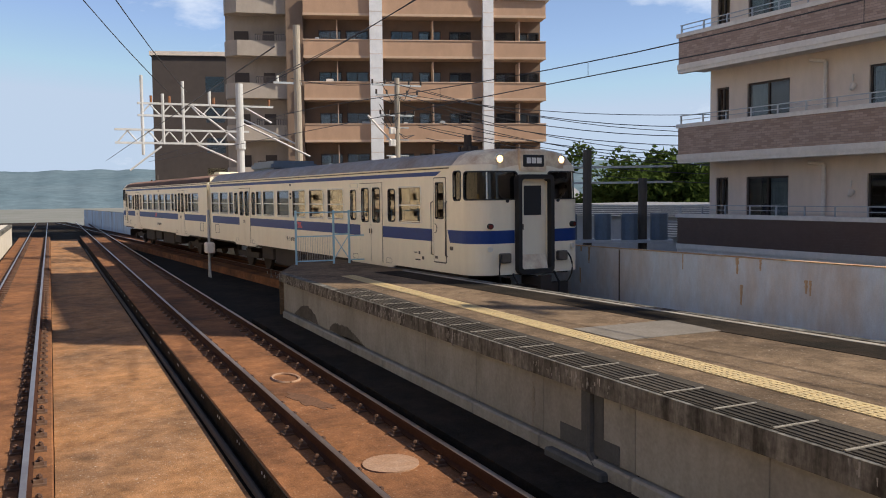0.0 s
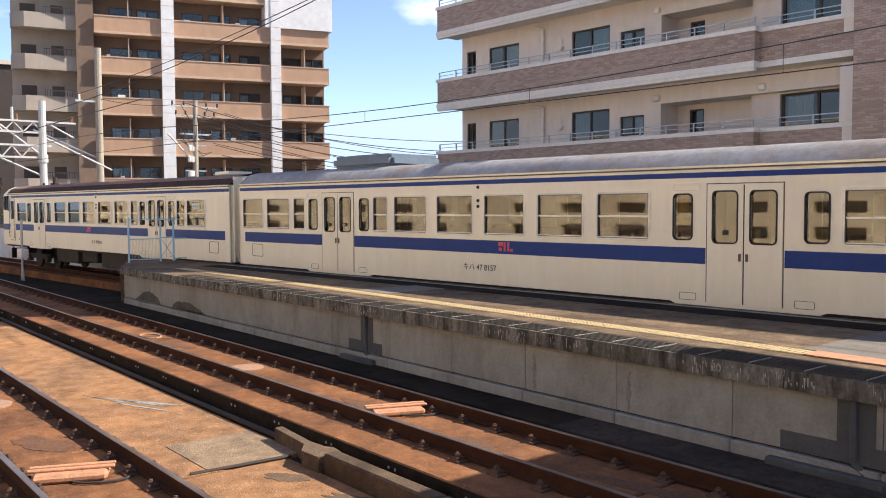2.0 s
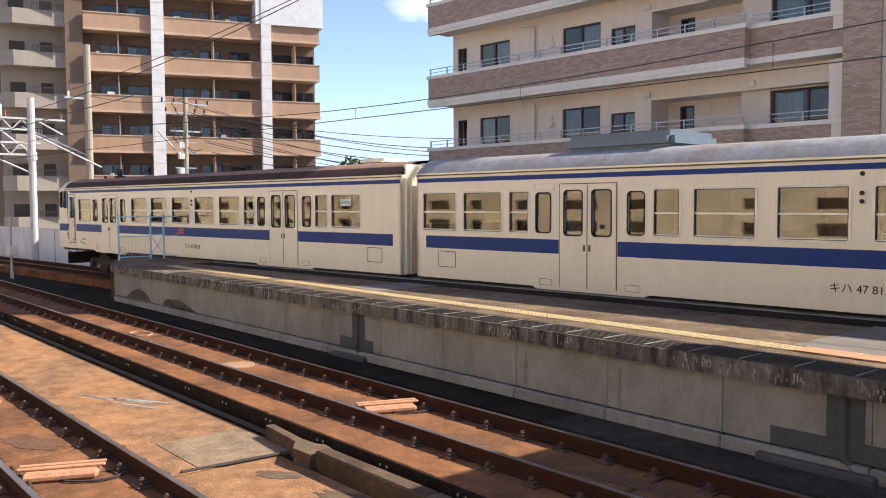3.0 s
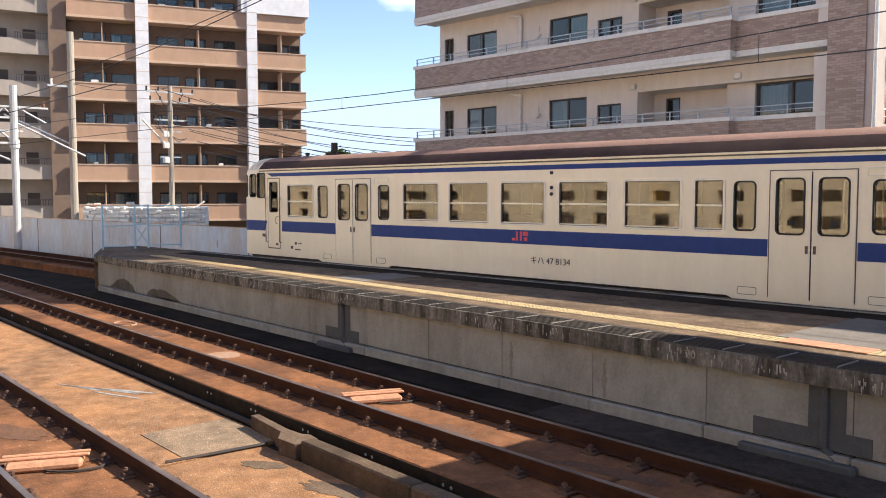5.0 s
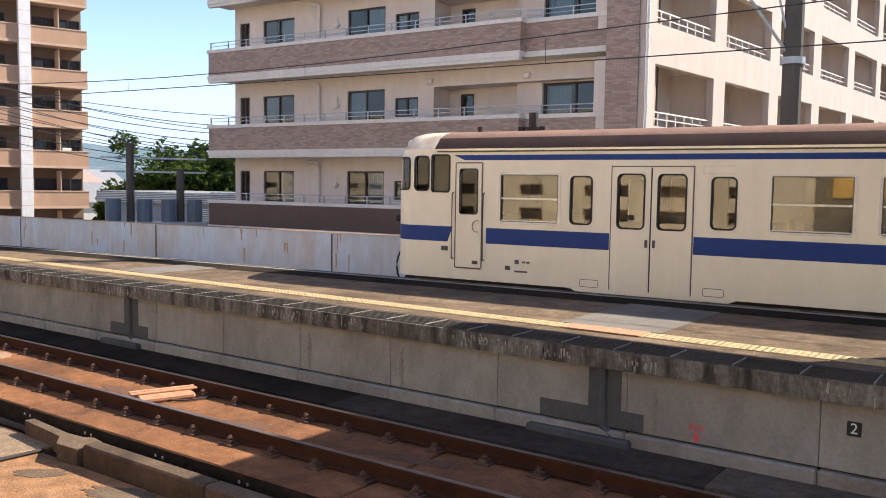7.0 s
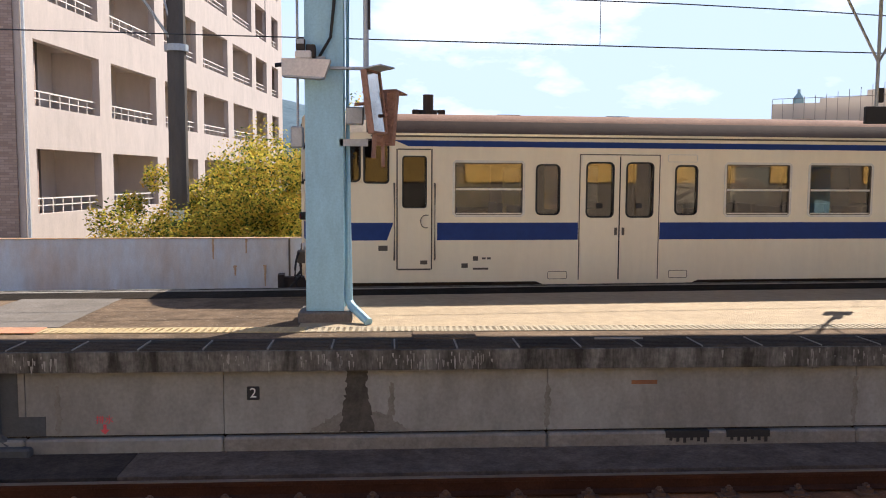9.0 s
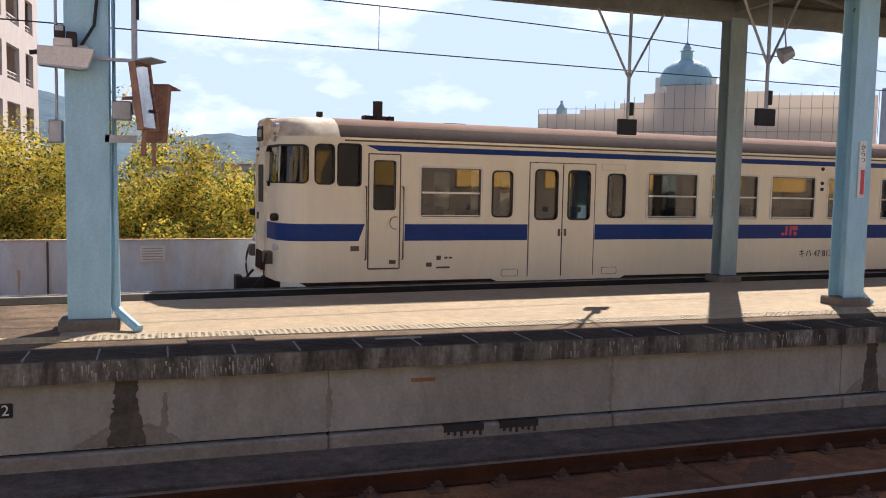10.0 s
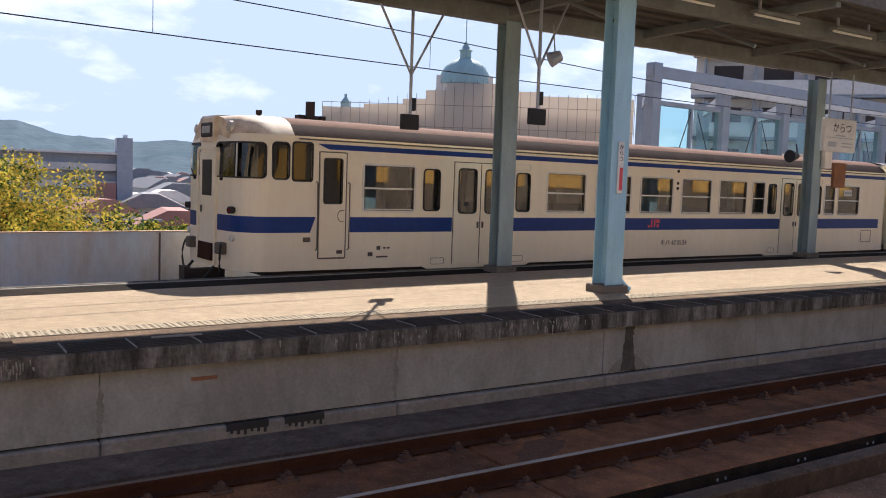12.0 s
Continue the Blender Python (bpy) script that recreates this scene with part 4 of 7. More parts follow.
tagged(part("back_wall", boxes((BX, 70, -9.0, -8.6, 2.2, 8.5)), "dado"), "unseen dark upper wall added for window reflections", "wall", kind="structure")
for x in np.arange(BX + 0.6, 68, 4.6):
    tagged(part("reflected_panel", rbox(x, x + 2.9, -8.6, -8.52, 2.4, 4.4, 0.01), "amber"), "unseen amber panel added for window reflections", "panel", "wall panels", "structure")
dado = boxes((BX, 70, -9.0, -8.57, -1.0, 2.197))
for x in np.arange(BX + 1.2, 68, 2.3):
    box(dado, x, x + 0.5, -8.57, -8.5, 0.9, 1.7)
tagged(part("unseen_wall_base", dado, "dado"), "unseen dark lower wall added for window reflections", "wall", kind="structure")
bw2 = sheet_with_holes(bmesh.new(), lambda s, z, d: Vector((s, -8.6 - d, z)), [-70, BX - 0.004], [-1.0, 8.5], [(x, x + w, z, z + h) for x, w in zip(np.arange(-68, -6, 2.9), itertools.cycle((1.5, 0.8, 1.1, 1.9))) for z, h in ((1.25, 0.5), (2.3, 0.45), (4.6, 1.3))], 0.3)
bmesh.ops.reverse_faces(bw2, faces=bw2.faces[:])
tagged(part("back_wall_tan", bw2, "tanback"), "unseen tan wall with openings, added for reflections and bounce", "wall", kind="structure")
tagged(part("unseen_wall_backing", boxes((-70, BX - 0.004, -9.4, -9.1, -1.0, 8.5)), "taupe"), "unseen taupe backing behind the wall openings", "wall", kind="structure")

# ---------- pale blue wall beyond the curving track ----------
bw = thing("noise_wall", "pale blue rusting steel panel wall beyond the track", "wall", kind="structure")
xs = -107.3
while xs < 62:
    w = 6.2
    a, b = Vector((xs, side_y(xs) + 3.55, 0)), Vector((xs + w, side_y(xs + w) + 3.55, 0))
    ln, ang = (b - a).length, math.degrees(math.atan2((b - a).y, (b - a).x))
    part("panel", rbox(0.012, ln - 0.012, 0, 0.12, -0.6, 1.42, 0.008), "bluewall", bw, m=pose(a.x, a.y, 0, 0, 0, ang))
    part("coping", boxes((0, ln, -0.012, 0.13, 1.42, 1.435)), "stainrust", bw, m=pose(a.x, a.y, 0, 0, 0, ang))
    part("joint_strip", boxes((-0.018, 0.018, -0.012, 0.0, -0.5, 1.4)), "line", bw, m=pose(a.x, a.y, 0, 0, 0, ang))
    xs += w
rng = random.Random(3)
for x in (-19.0, -17.2, -16.6, -15.9, -14.3, -13.8, -12.2, -11.7, -10.9, -9.8, -8.6, -7.1, -3.0, -2.2, 1.4, 0.6, -21.5, -23.2, -26.5, -29):
    for q in range(rng.randint(1, 3)):
        h, w = rng.uniform(0.1, 0.45), rng.uniform(0.012, 0.05)
        n = 9
        left = [(-w * rng.uniform(0.4, 1.0) * (1 - 0.6 * i / n), -h * i / n) for i in range(n + 1)]
        right = [(w * rng.uniform(0.4, 1.0) * (1 - 0.6 * i / n), -h * i / n) for i in range(n, -1, -1)]
        xx = x + rng.uniform(-0.4, 0.4)
        tagged(part("rust_stain", prism(bmesh.new(), left + right, -0.004, 0.006), "stainrust", m=pose(xx, side_y(xx) + 3.546, 1.41 - rng.choice((0, 0, 0.3, 0.5)), 0, 0, 4 if xx > -14 else 5.2)), "brown rust run on the pale wall", "stain", "rust stains", "structure")


# ---------- the train ----------
LEN, HALF = 20.25, 1.42
Z0, ZG, ZT = 0.98, 3.26, 3.62
CORNER = 0.55


def outline(s):
    """Plan of the body: s runs from the middle of the cab face round the corner and along the side."""
    if s >= CORNER:
        return Vector((s, -HALF)), Vector((0, -1))
    if s >= -0.25:
        a = (s + 0.25) / (CORNER + 0.25) * math.pi / 2
        return Vector((0.04 + CORNER - 0.04 - (CORNER - 0.04) * math.cos(a), -0.9 - (HALF - 0.9) * math.sin(a))), Vector((-math.cos(a), -math.sin(a)))
    f = (s + 1.15) / 0.9
    return Vector((0.04 * f * f, -0.9 * f)), Vector((-1, 0))


def body_put(sign):
    def put(s, z, d=0.0):
        p, nrm = outline(s)
        tuck = 0.0
        if z > 2.9 and s < 0.9:
            tuck = 0.12 * ((z - 2.9) / 0.5) ** 2 * min(1.0, (0.9 - s) / 0.8)
        q = p - nrm * (d + tuck)
        return Vector((q.x, q.y * sign, z))
    return put


def skin(bm, put, s0, s1, z0, z1, off, r=0.0, step=0.12):
    """A thin patch laid on the body's skin, off metres proud of it; r rounds its corners."""
    ns = max(1, math.ceil((min(s1, CORNER + 0.1) - s0) / 0.06)) if s0 < CORNER else 1
    us = [s0 + (min(s1, CORNER + 0.1) - s0) * i / ns for i in range(ns + 1)] if s0 < CORNER else [s0]
    if us[-1] < s1:
        us.append(s1)
    if r:
        for q in (0.0, 0.13, 0.5, 1.0):
            us += [s0 + r * q, s1 - r * q]
    us = sorted(set(round(u, 4) for u in us))
    prev = None
    for u in us:
        e = min(u - s0, s1 - u)
        cut = r - math.sqrt(max(0.0, r * r - (r - e) ** 2)) if r and e < r else 0.0
        cur = [bm.verts.new(put(u, z0 + cut, -off)), bm.verts.new(put(u, z1 - cut, -off)), bm.verts.new(put(u, z1 - cut, -off + 0.012)), bm.verts.new(put(u, z0 + cut, -off + 0.012))]
        if prev:
            for i in range(4):
                j = (i + 1) % 4
                bm.faces.new((prev[i], cur[i], cur[j], prev[j]))
        else:
            bm.faces.new(cur)
        prev = cur
    bm.faces.new(prev[::-1])
    return bm


def ring(bm, put, s0, s1, z0, z1, w, off, r, seg=5):
    """A rounded frame round an opening."""
    def loop(e, rr):
        pts = []
        for cx, cz, a0 in ((s1 + e - rr, z1 + e - rr, 0), (s0 - e + rr, z1 + e - rr, 90), (s0 - e + rr, z0 - e + rr, 180), (s1 + e - rr, z0 - e + rr, 270)):
            pts += [(cx + rr * math.cos(radians(a0 + 90 * i / seg)), cz + rr * math.sin(radians(a0 + 90 * i / seg))) for i in range(seg + 1)]
        if s0 >= CORNER:
            return pts
        fine = []
        for (p, q), (u, v) in zip(pts, pts[1:] + pts[:1]):
            n = 14 if abs(u - p) > 0.2 else 1
            fine += [(p + (u - p) * i / n, q + (v - q) * i / n) for i in range(n)]
        return fine
    a, b = loop(w, r + w), loop(0, r)
    va = [bm.verts.new(put(s, z, -off)) for s, z in a]
    vb = [bm.verts.new(put(s, z, -off)) for s, z in b]
    vc = [bm.verts.new(put(s, z, 0.03)) for s, z in b]
    vd = [bm.verts.new(put(s, z, 0.0)) for s, z in a]
    kk = len(va)
    for i in range(kk):
        j = (i + 1) % kk
        bm.faces.new((va[i], va[j], vb[j], vb[i]))
        bm.faces.new((vb[i], vb[j], vc[j], vc[i]))
        bm.faces.new((vd[i], vd[j], va[j], va[i]))
    return bm


ZW0, ZW1 = 2.02, 2.82
BIG = [(2.33, 3.39), (6.7, 7.77), (8.12, 9.18), (9.54, 10.6), (10.96, 12.02), (12.38, 13.44)]
SMALL = [(13.71, 14.2), (17.02, 17.5)]
POCKET = [(3.62, 3.96), (5.87, 6.2), (14.4, 14.72), (16.47, 16.81)]
DOORS = [(4.31, 5.58), (14.97, 16.23)]
OVAL, SQUARE = (0.6, 0.87), (0.96, 1.3)
FRONT = (-0.74, 0.46)


def make_car(name, label, tail_windows, number, roofmat, lit):
    car = thing(name, label, "rail car", "train cars")
    CREW = (1.21, 1.71) if lit else (1.46, 1.96)
    bigs = BIG + tail_windows
    holes = [(a, b, ZW0, ZW1) for a, b in bigs + SMALL] + [(a, b, 2.04, 2.78) for a, b in POCKET]
    for a, b in DOORS:
        c = (a + b) / 2
        holes += [(a + 0.11, c - 0.12, 2.0, 2.82), (c + 0.12, b - 0.11, 2.0, 2.82)]
    holes += [(*OVAL, 2.54, 3.12)] + ([] if lit else [(*SQUARE, 2.52, 3.14)]) + [ (CREW[0] + 0.08, CREW[1] - 0.08, 2.14, 2.9), (*FRONT, 2.55, 3.1)]
    if lit:
        holes.append((-1.15, -0.79, 1.06, 2.95))
    for sgn, side in ((1, "near"), (-1, "far")):
        put = body_put(sgn)
        cuts = list(np.linspace(-1.15, CORNER, 22)) + [0.9, 1.5, LEN]
        bm = sheet_with_holes(bmesh.new(), put, cuts, [Z0, 1.63, 1.9, 2.9, 3.05, ZG], holes, 0.05)
        if sgn < 0:
            bmesh.ops.reverse_faces(bm, faces=bm.faces[:])
        part("side_wall", bm, "cream", car)
        # stripes
        stripe = [(-0.68, CREW[0] - 0.17), (CREW[1] + 0.1, 4.28), (5.61, 14.94), (16.26, LEN - 0.3)]
        for a, b in stripe:
            part("blue_stripe", skin(bmesh.new(), put, a, b, 1.63, 1.9, 0.003), "blue", car)
        e0 = CREW[0] - 0.17
        for tri in (((e0, 1.63), (e0, 1.9), (e0 + 0.1, 1.9)), ((1.4, 3.15), (1.62, 3.15), (1.62, 3.06))):
            bmq = bmesh.new()
            lo, hi = [bmq.verts.new(put(u, z, -0.0032)) for u, z in tri], [bmq.verts.new(put(u, z, 0.008)) for u, z in tri]
            bmq.faces.new(lo)
            bmq.faces.new(hi[::-1])
            for i in range(3):
                bmq.faces.new((lo[i], hi[i], hi[(i + 1) % 3], lo[(i + 1) % 3]))
            part("stripe_tip", bmq, "blue", car)
        part("upper_stripe", skin(bmesh.new(), put, 1.62, LEN - 0.05, 3.06, 3.15, 0.003), "blue", car)
        part("gutter", skin(bmesh.new(), put, 1.05, LEN, 3.2, 3.225, 0.02), "line", car)
        part("gutter", skin(bmesh.new(), put, 1.05, LEN, 3.245, ZG, 0.03), "cream", car)
        # passenger windows with sash and glass
        for a, b in bigs + SMALL:
            w = part("window", ring(bmesh.new(), put, a, b, ZW0, ZW1, 0.035, 0.012, 0.012, 1), "alu", car)
            part("gasket", ring(bmesh.new(), put, a + 0.014, b - 0.014, ZW0 + 0.014, ZW1 - 0.014, 0.014, 0.008, 0.01, 1), "line", w)
            bmq = skin(bmesh.new(), put, a, b, 2.4, 2.43, 0.004)
            part("sash_bar", bmq, "alu", w)
            part("sill", skin(bmesh.new(), put, a, b, ZW0, ZW0 + 0.03, 0.004), "alu", w)
            part("pane", skin(bmesh.new(), put, a, b, ZW0, ZW1, -0.025), "glass", w)
        for a, b in POCKET:
            w = part("pocket_window", ring(bmesh.new(), put, a, b, 2.04, 2.78, 0.026, 0.01, 0.06), "rubber", car)
            part("pane", skin(bmesh.new(), put, a, b, 2.04, 2.78, -0.025), "glass", w)
        for a, b in DOORS:
            c = (a + b) / 2
            for s0, s1, hx in ((a, c - 0.012, c - 0.06), (c + 0.012, b, c + 0.06)):
                dr = part("door", door_leaf(put, s0, s1, s0 + 0.11 if s0 == a else c + 0.12, c - 0.12 if s0 == a else b - 0.11), "cream", car, "cream sliding door leaf")
                w0, w1 = (a + 0.11, c - 0.12) if s0 == a else (c + 0.12, b - 0.11)
                part("door_window", ring(bmesh.new(), put, w0, w1, 2.0, 2.82, 0.026, 0.02, 0.06), "rubber", dr)
                part("pane", skin(bmesh.new(), put, w0, w1, 2.0, 2.82, -0.02), "glass", dr)
                part("handle", skin(bmesh.new(), put, hx - 0.02, hx + 0.02, 1.7, 1.82, 0.028), "line", dr)
                part("sticker", skin(bmesh.new(), put, (w0 + w1) / 2 - 0.05, (w0 + w1) / 2 + 0.05, 2.12, 2.2, -0.01), "black", dr)
            bmq = skin(bmesh.new(), put, c - 0.012, c + 0.012, 1.0, 2.93, 0.004)
            part("door_gap", bmq, "rubber", car)
            bmq = bmesh.new()
            for e0, e1, zz0, zz1 in ((a - 0.02, a - 0.004, 1.0, 2.95), (b + 0.004, b + 0.02, 1.0, 2.95), (a - 0.02, b + 0.02, 2.95, 2.965)):
                skin(bmq, put, e0, e1, zz0, zz1, 0.004)
            part("door_seam", bmq, "line", car)
            part("step_hatch", ring(bmesh.new(), put, a - 0.5, a - 0.2, 1.02, 1.13, 0.008, 0.004, 0.02, 2), "line", car)
            part("step_hatch", ring(bmesh.new(), put, b + 0.2, b + 0.5, 1.02, 1.13, 0.008, 0.004, 0.02, 2), "line", car)
            part("route_frame", ring(bmesh.new(), put, b + 0.15, b + 0.62, 2.86, 2.96, 0.012, 0.012, 0.01, 1), "alu", car)
        # crew door and cab windows
        cw = part("crew_door", door_leaf(put, CREW[0], CREW[1], CREW[0] + 0.08, CREW[1] - 0.08, 1.2, 3.0, 2.14, 2.9), "cream", car, "narrow cream crew door")
        part("door_window", ring(bmesh.new(), put, CREW[0] + 0.08, CREW[1] - 0.08, 2.14, 2.9, 0.018, 0.018, 0.03, 3), "rubber", cw)
        part("pane", skin(bmesh.new(), put, CREW[0] + 0.08, CREW[1] - 0.08, 2.14, 2.9, -0.02), "darkglass", cw)
        bmq = bmesh.new()
        for e0, e1, zz0, zz1 in ((CREW[0] - 0.025, CREW[0] - 0.005, 1.18, 3.02), (CREW[1] + 0.005, CREW[1] + 0.025, 1.18, 3.02), (CREW[0], CREW[1], 1.17, 1.195), (CREW[0], CREW[1], 3.005, 3.025)):
            skin(bmq, put, e0, e1, zz0, zz1, 0.005)
        part("door_seam", bmq, "line", car)
        for u in (CREW[0] - 0.06, CREW[1] + 0.06):
            part("handrail", chain(bmesh.new(), [put(u, 1.33, 0.0), put(u, 1.35, -0.05), put(u, 2.48, -0.05), put(u, 2.5, 0.0)], 0.013, 6), "line", car)
        bmq = chain(bmesh.new(), [put(CREW[1] - 0.07 + 0.09 * math.cos(a), 1.92 + 0.1 * math.sin(a), -0.03) for a in np.linspace(1.2, 5.0, 9)], 0.007, 5)
        part("handle", bmq, "line", cw)
        part("latch_plate", skin(bmesh.new(), put, CREW[1] - 0.16, CREW[1] - 0.05, 1.26, 1.32, 0.02), "line", cw)
        for nm, (a, b), zz0, zz1, r in (("cab_side_window", OVAL, 2.54, 3.12, 0.06), ("cab_side_window", SQUARE, 2.52, 3.14, 0.03), ("windscreen", FRONT, 2.55, 3.1, 0.06)):
            if lit and a == SQUARE[0]:
                continue
            w = part(nm, ring(bmesh.new(), put, a, b, zz0, zz1, 0.027, 0.012, r), "rubber", car)
            part("pane", skin(bmesh.new(), put, a, b, zz0, zz1, -0.025), "darkglass", w)
        w = tubes((put(-0.5, 2.5, -0.03), put(-0.3, 2.66, -0.03), 0.01, 5), (put(-0.5, 2.5, -0.04), put(-0.5, 2.5, 0.0), 0.03, 8))
        part("wiper", w, "black", car)
        part("windscreen_post", skin(bmesh.new(), put, -0.06, -0.03, 2.55, 3.1, 0.006), "alu", car)
        part("step_plate", skin(bmesh.new(), put, -0.62, -0.15, 2.36, 2.39, 0.05), "cream", car)
        # head lamp, tail lamp, jumper sockets and hoses on the face
        hl = part("headlamp", tubes((put(-0.36, 3.37, 0.2), put(-0.36, 3.37, -0.06), 0.115, 20, 0.1)), "cream", car)
        part("rim", tubes((put(-0.36, 3.37, -0.06), put(-0.36, 3.37, -0.075), 0.1, 20, 0.09)), "chrome", hl)
        part("lens", tubes((put(-0.36, 3.37, -0.075), put(-0.36, 3.37, -0.088), 0.075, 16, 0.06)), "lamp" if lit else "lens", hl)
        tl = part("tail_lamp", tubes((put(-0.1, 1.99, 0.03), put(-0.1, 1.99, -0.09), 0.06, 12)), "rubber", car)
        part("lens", tubes((put(-0.1, 1.99, -0.088), put(-0.1, 1.99, -0.1), 0.042, 12)), "redlens", tl)
        part("marker_disc", tubes((put(-0.1, 1.52, 0.02), put(-0.1, 1.52, -0.05), 0.055, 12)), "alu", car)
        bmq = rbox(-0.12, 0.04, -0.12, 0.12, -0.1, 0.1, 0.02)
        bmesh.ops.transform(bmq, matrix=Matrix.Translation(put(-0.42, 1.33, 0.0)), verts=bmq.verts[:])
        part("jumper_socket", bmq, "line", car)
        bmq = chain(bmesh.new(), [put(-0.36 + 0.14 * math.sin(a), 1.42 - 0.34 * (1 - math.cos(a)), -0.06 - 0.1 * math.sin(a)) for a in np.linspace(0, 3.0, 10)], 0.018, 6)
        part("jumper_cable", bmq, "rubber", car)
        for a, b in bigs:
            part("seat", seat(a - 0.05, sgn, False), "seat", car)
            part("seat", seat(b + 0.05, sgn, True), "seat", car)
        for zz in (3.0, 2.72, 2.6):
            part("side_lamp", tubes((put(10.78, zz, 0.0), put(10.78, zz, -0.025), 0.035, 8)), "black", car)
        # Screen painted dark for the dimness inside the cab.
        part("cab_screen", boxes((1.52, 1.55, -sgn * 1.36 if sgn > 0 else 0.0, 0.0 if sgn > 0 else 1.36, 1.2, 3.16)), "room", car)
        # hatch at the tail end, and small marks
        part("access_hatch", ring(bmesh.new(), put, 19.04, 19.56, 1.24, 1.56, 0.014, 0.006, 0.02, 2), "line", car)
        for k3, (u0, u1, za, zb) in enumerate(((2.62, 2.7, 1.31, 1.38), (2.76, 2.82, 1.33, 1.36), (2.84, 2.9, 1.33, 1.36), (2.44, 2.54, 1.2, 1.27), (2.62, 2.86, 1.17, 1.2))):
            part("inspection_mark", skin(bmesh.new(), put, u0 + CREW[0] - 1.46, u1 + CREW[0] - 1.46, za, zb, 0.003), "line", car)
        if not lit:
            st = part("window_sticker", skin(bmesh.new(), put, 18.02, 18.42, 2.55, 2.72, -0.012), "white", car, "white window sticker with green bars")
            for k3 in range(3):
                part("sticker_bar", skin(bmesh.new(), put, 18.06 + 0.12 * k3, 18.14 + 0.12 * k3, 2.6, 2.67, -0.008), "copper", st)
        part("class_mark", skin(bmesh.new(), put, CREW[0] - 0.3, CREW[0] - 0.16, 1.47, 1.55, 0.003), "line", car)
    # gangway in the cab face
    fx0, fx1 = (-0.13, 0.16) if lit else (-0.03, 0.1)
    part("gangway_frame", arch(fx0, fx1, 0.46, 0.98, 3.05, 0.09 if lit else 0.05, 0.12), "rubber" if lit else "cream", car, "black rubber gangway surround" if lit else "cream gangway surround")
    dd = part("end_door", rbox(0.06 if lit else -0.012, 0.15 if lit else 0.09, -0.37, 0.37, 1.06, 2.96, 0.008), "cream", car, "cream gangway door")
    px = 0.06 if lit else -0.012
    part("pane", boxes((px - 0.012, px - 0.001, -0.24, 0.2, 2.2, 2.82)), "black", dd)
    part("door_handle", rbox(px - 0.03, px - 0.001, 0.22, 0.26, 1.9, 2.02, 0.005), "line", dd)
    part("foot_plate", prism(bmesh.new(), [(px - (0.13 if lit else 0.04), 1.08), (px - 0.002, 1.08), (px - 0.002, 1.38), (px - 0.03, 1.38)], -0.33, 0.33), "brow" if lit else "rail", car, "worn fold-down foot plate")
    nb = part("number_board", prism(bmesh.new(), [(-0.02, 3.13), (0.9, 3.13), (0.9, 3.6), (0.02, 3.58), (-0.02, 3.53)], -0.33, 0.33), "brow", car, "cream box round the destination board")
    part("destination_board", rbox(-0.04, 0.0, -0.27, 0.27, 3.21, 3.46, 0.02), "black", nb, "dark destination board")
    for y0, y1 in ((-0.19, -0.07), (-0.05, 0.06), (0.08, 0.19)):
        part("destination_bar", boxes((-0.043, -0.039, y0, y1, 3.28, 3.4)), "white" if lit else "steel", nb)
    part("coupler", boxes((-0.34, 0.3, -0.1, 0.1, 0.75, 0.92), (-0.44, -0.34, -0.14, 0.14, 0.7, 0.97)), "dark", car)
    part("brake_hose", chain(bmesh.new(), [(-0.05, -0.5, 1.0), (-0.22, -0.5, 0.8), (-0.2, -0.52, 0.5), (-0.05, -0.54, 0.42)], 0.025, 6), "rubber", car)
    part("brake_hose", chain(bmesh.new(), [(-0.05, 0.55, 1.0), (-0.22, 0.55, 0.8), (-0.2, 0.57, 0.5), (-0.05, 0.58, 0.42)], 0.025, 6), "rubber", car)
    part("snow_guard", boxes((0.1, 0.2, -1.0, 1.0, 0.3, 0.75)), "dark", car)
    # roof: curved sheet with rounded brow over the cab
    bm = bmesh.new()
    rows = []
    for u in list(np.linspace(0.0, 1.1, 10)) + [6, 12, LEN]:
        row = []
        f = min(1.0, u / 1.1)
        for i in range(15):
            a = -1 + 2 * i / 14
            half = HALF
            if u < 1.1:
                lo = [s for s in np.linspace(-0.25, 1.1, 60) if outline(s)[0].x >= u]
                half = -outline(lo[0])[0].y if lo else HALF
                tuck = 0.12 * ((ZG - 2.9) / 0.5) ** 2
                half -= tuck * (1 - f) * 0.9
            z = ZG - 0.01 + (ZT - ZG) * (1 - abs(a) ** 4.5) ** 0.8 * (0.86 + 0.14 * math.sin(min(1.0, f * 1.6) * math.pi / 2))
            row.append(bm.verts.new((u + (0.065 if u < 1.1 else 0) * (1 - f), a * half * 1.0, z)))
        rows.append(row)
    for a, b in zip(rows, rows[1:]):
        for i in range(14):
            bm.faces.new((a[i], b[i], b[i + 1], a[i + 1]))
    front = [bm.verts.new(v.co) for v in rows[0]]
    lowv = [bm.verts.new((v.co.x, v.co.y, ZG - 0.08)) for v in front]
    for i in range(14):
        bm.faces.new((front[i], front[i + 1], lowv[i + 1], lowv[i]))
    rf = part("roof", bm, roofmat, car, smooth=True)
    rf.data.materials.append(M["roofshade"])
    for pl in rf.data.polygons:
        # Outer flanks of the brown roof get the painted side shade.
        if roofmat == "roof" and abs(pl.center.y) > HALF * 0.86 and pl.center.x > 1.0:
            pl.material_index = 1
    rf.data.materials.append(M["brow"])
    for p in rf.data.polygons:
        if p.center.x < 1.0:
            p.material_index = 2
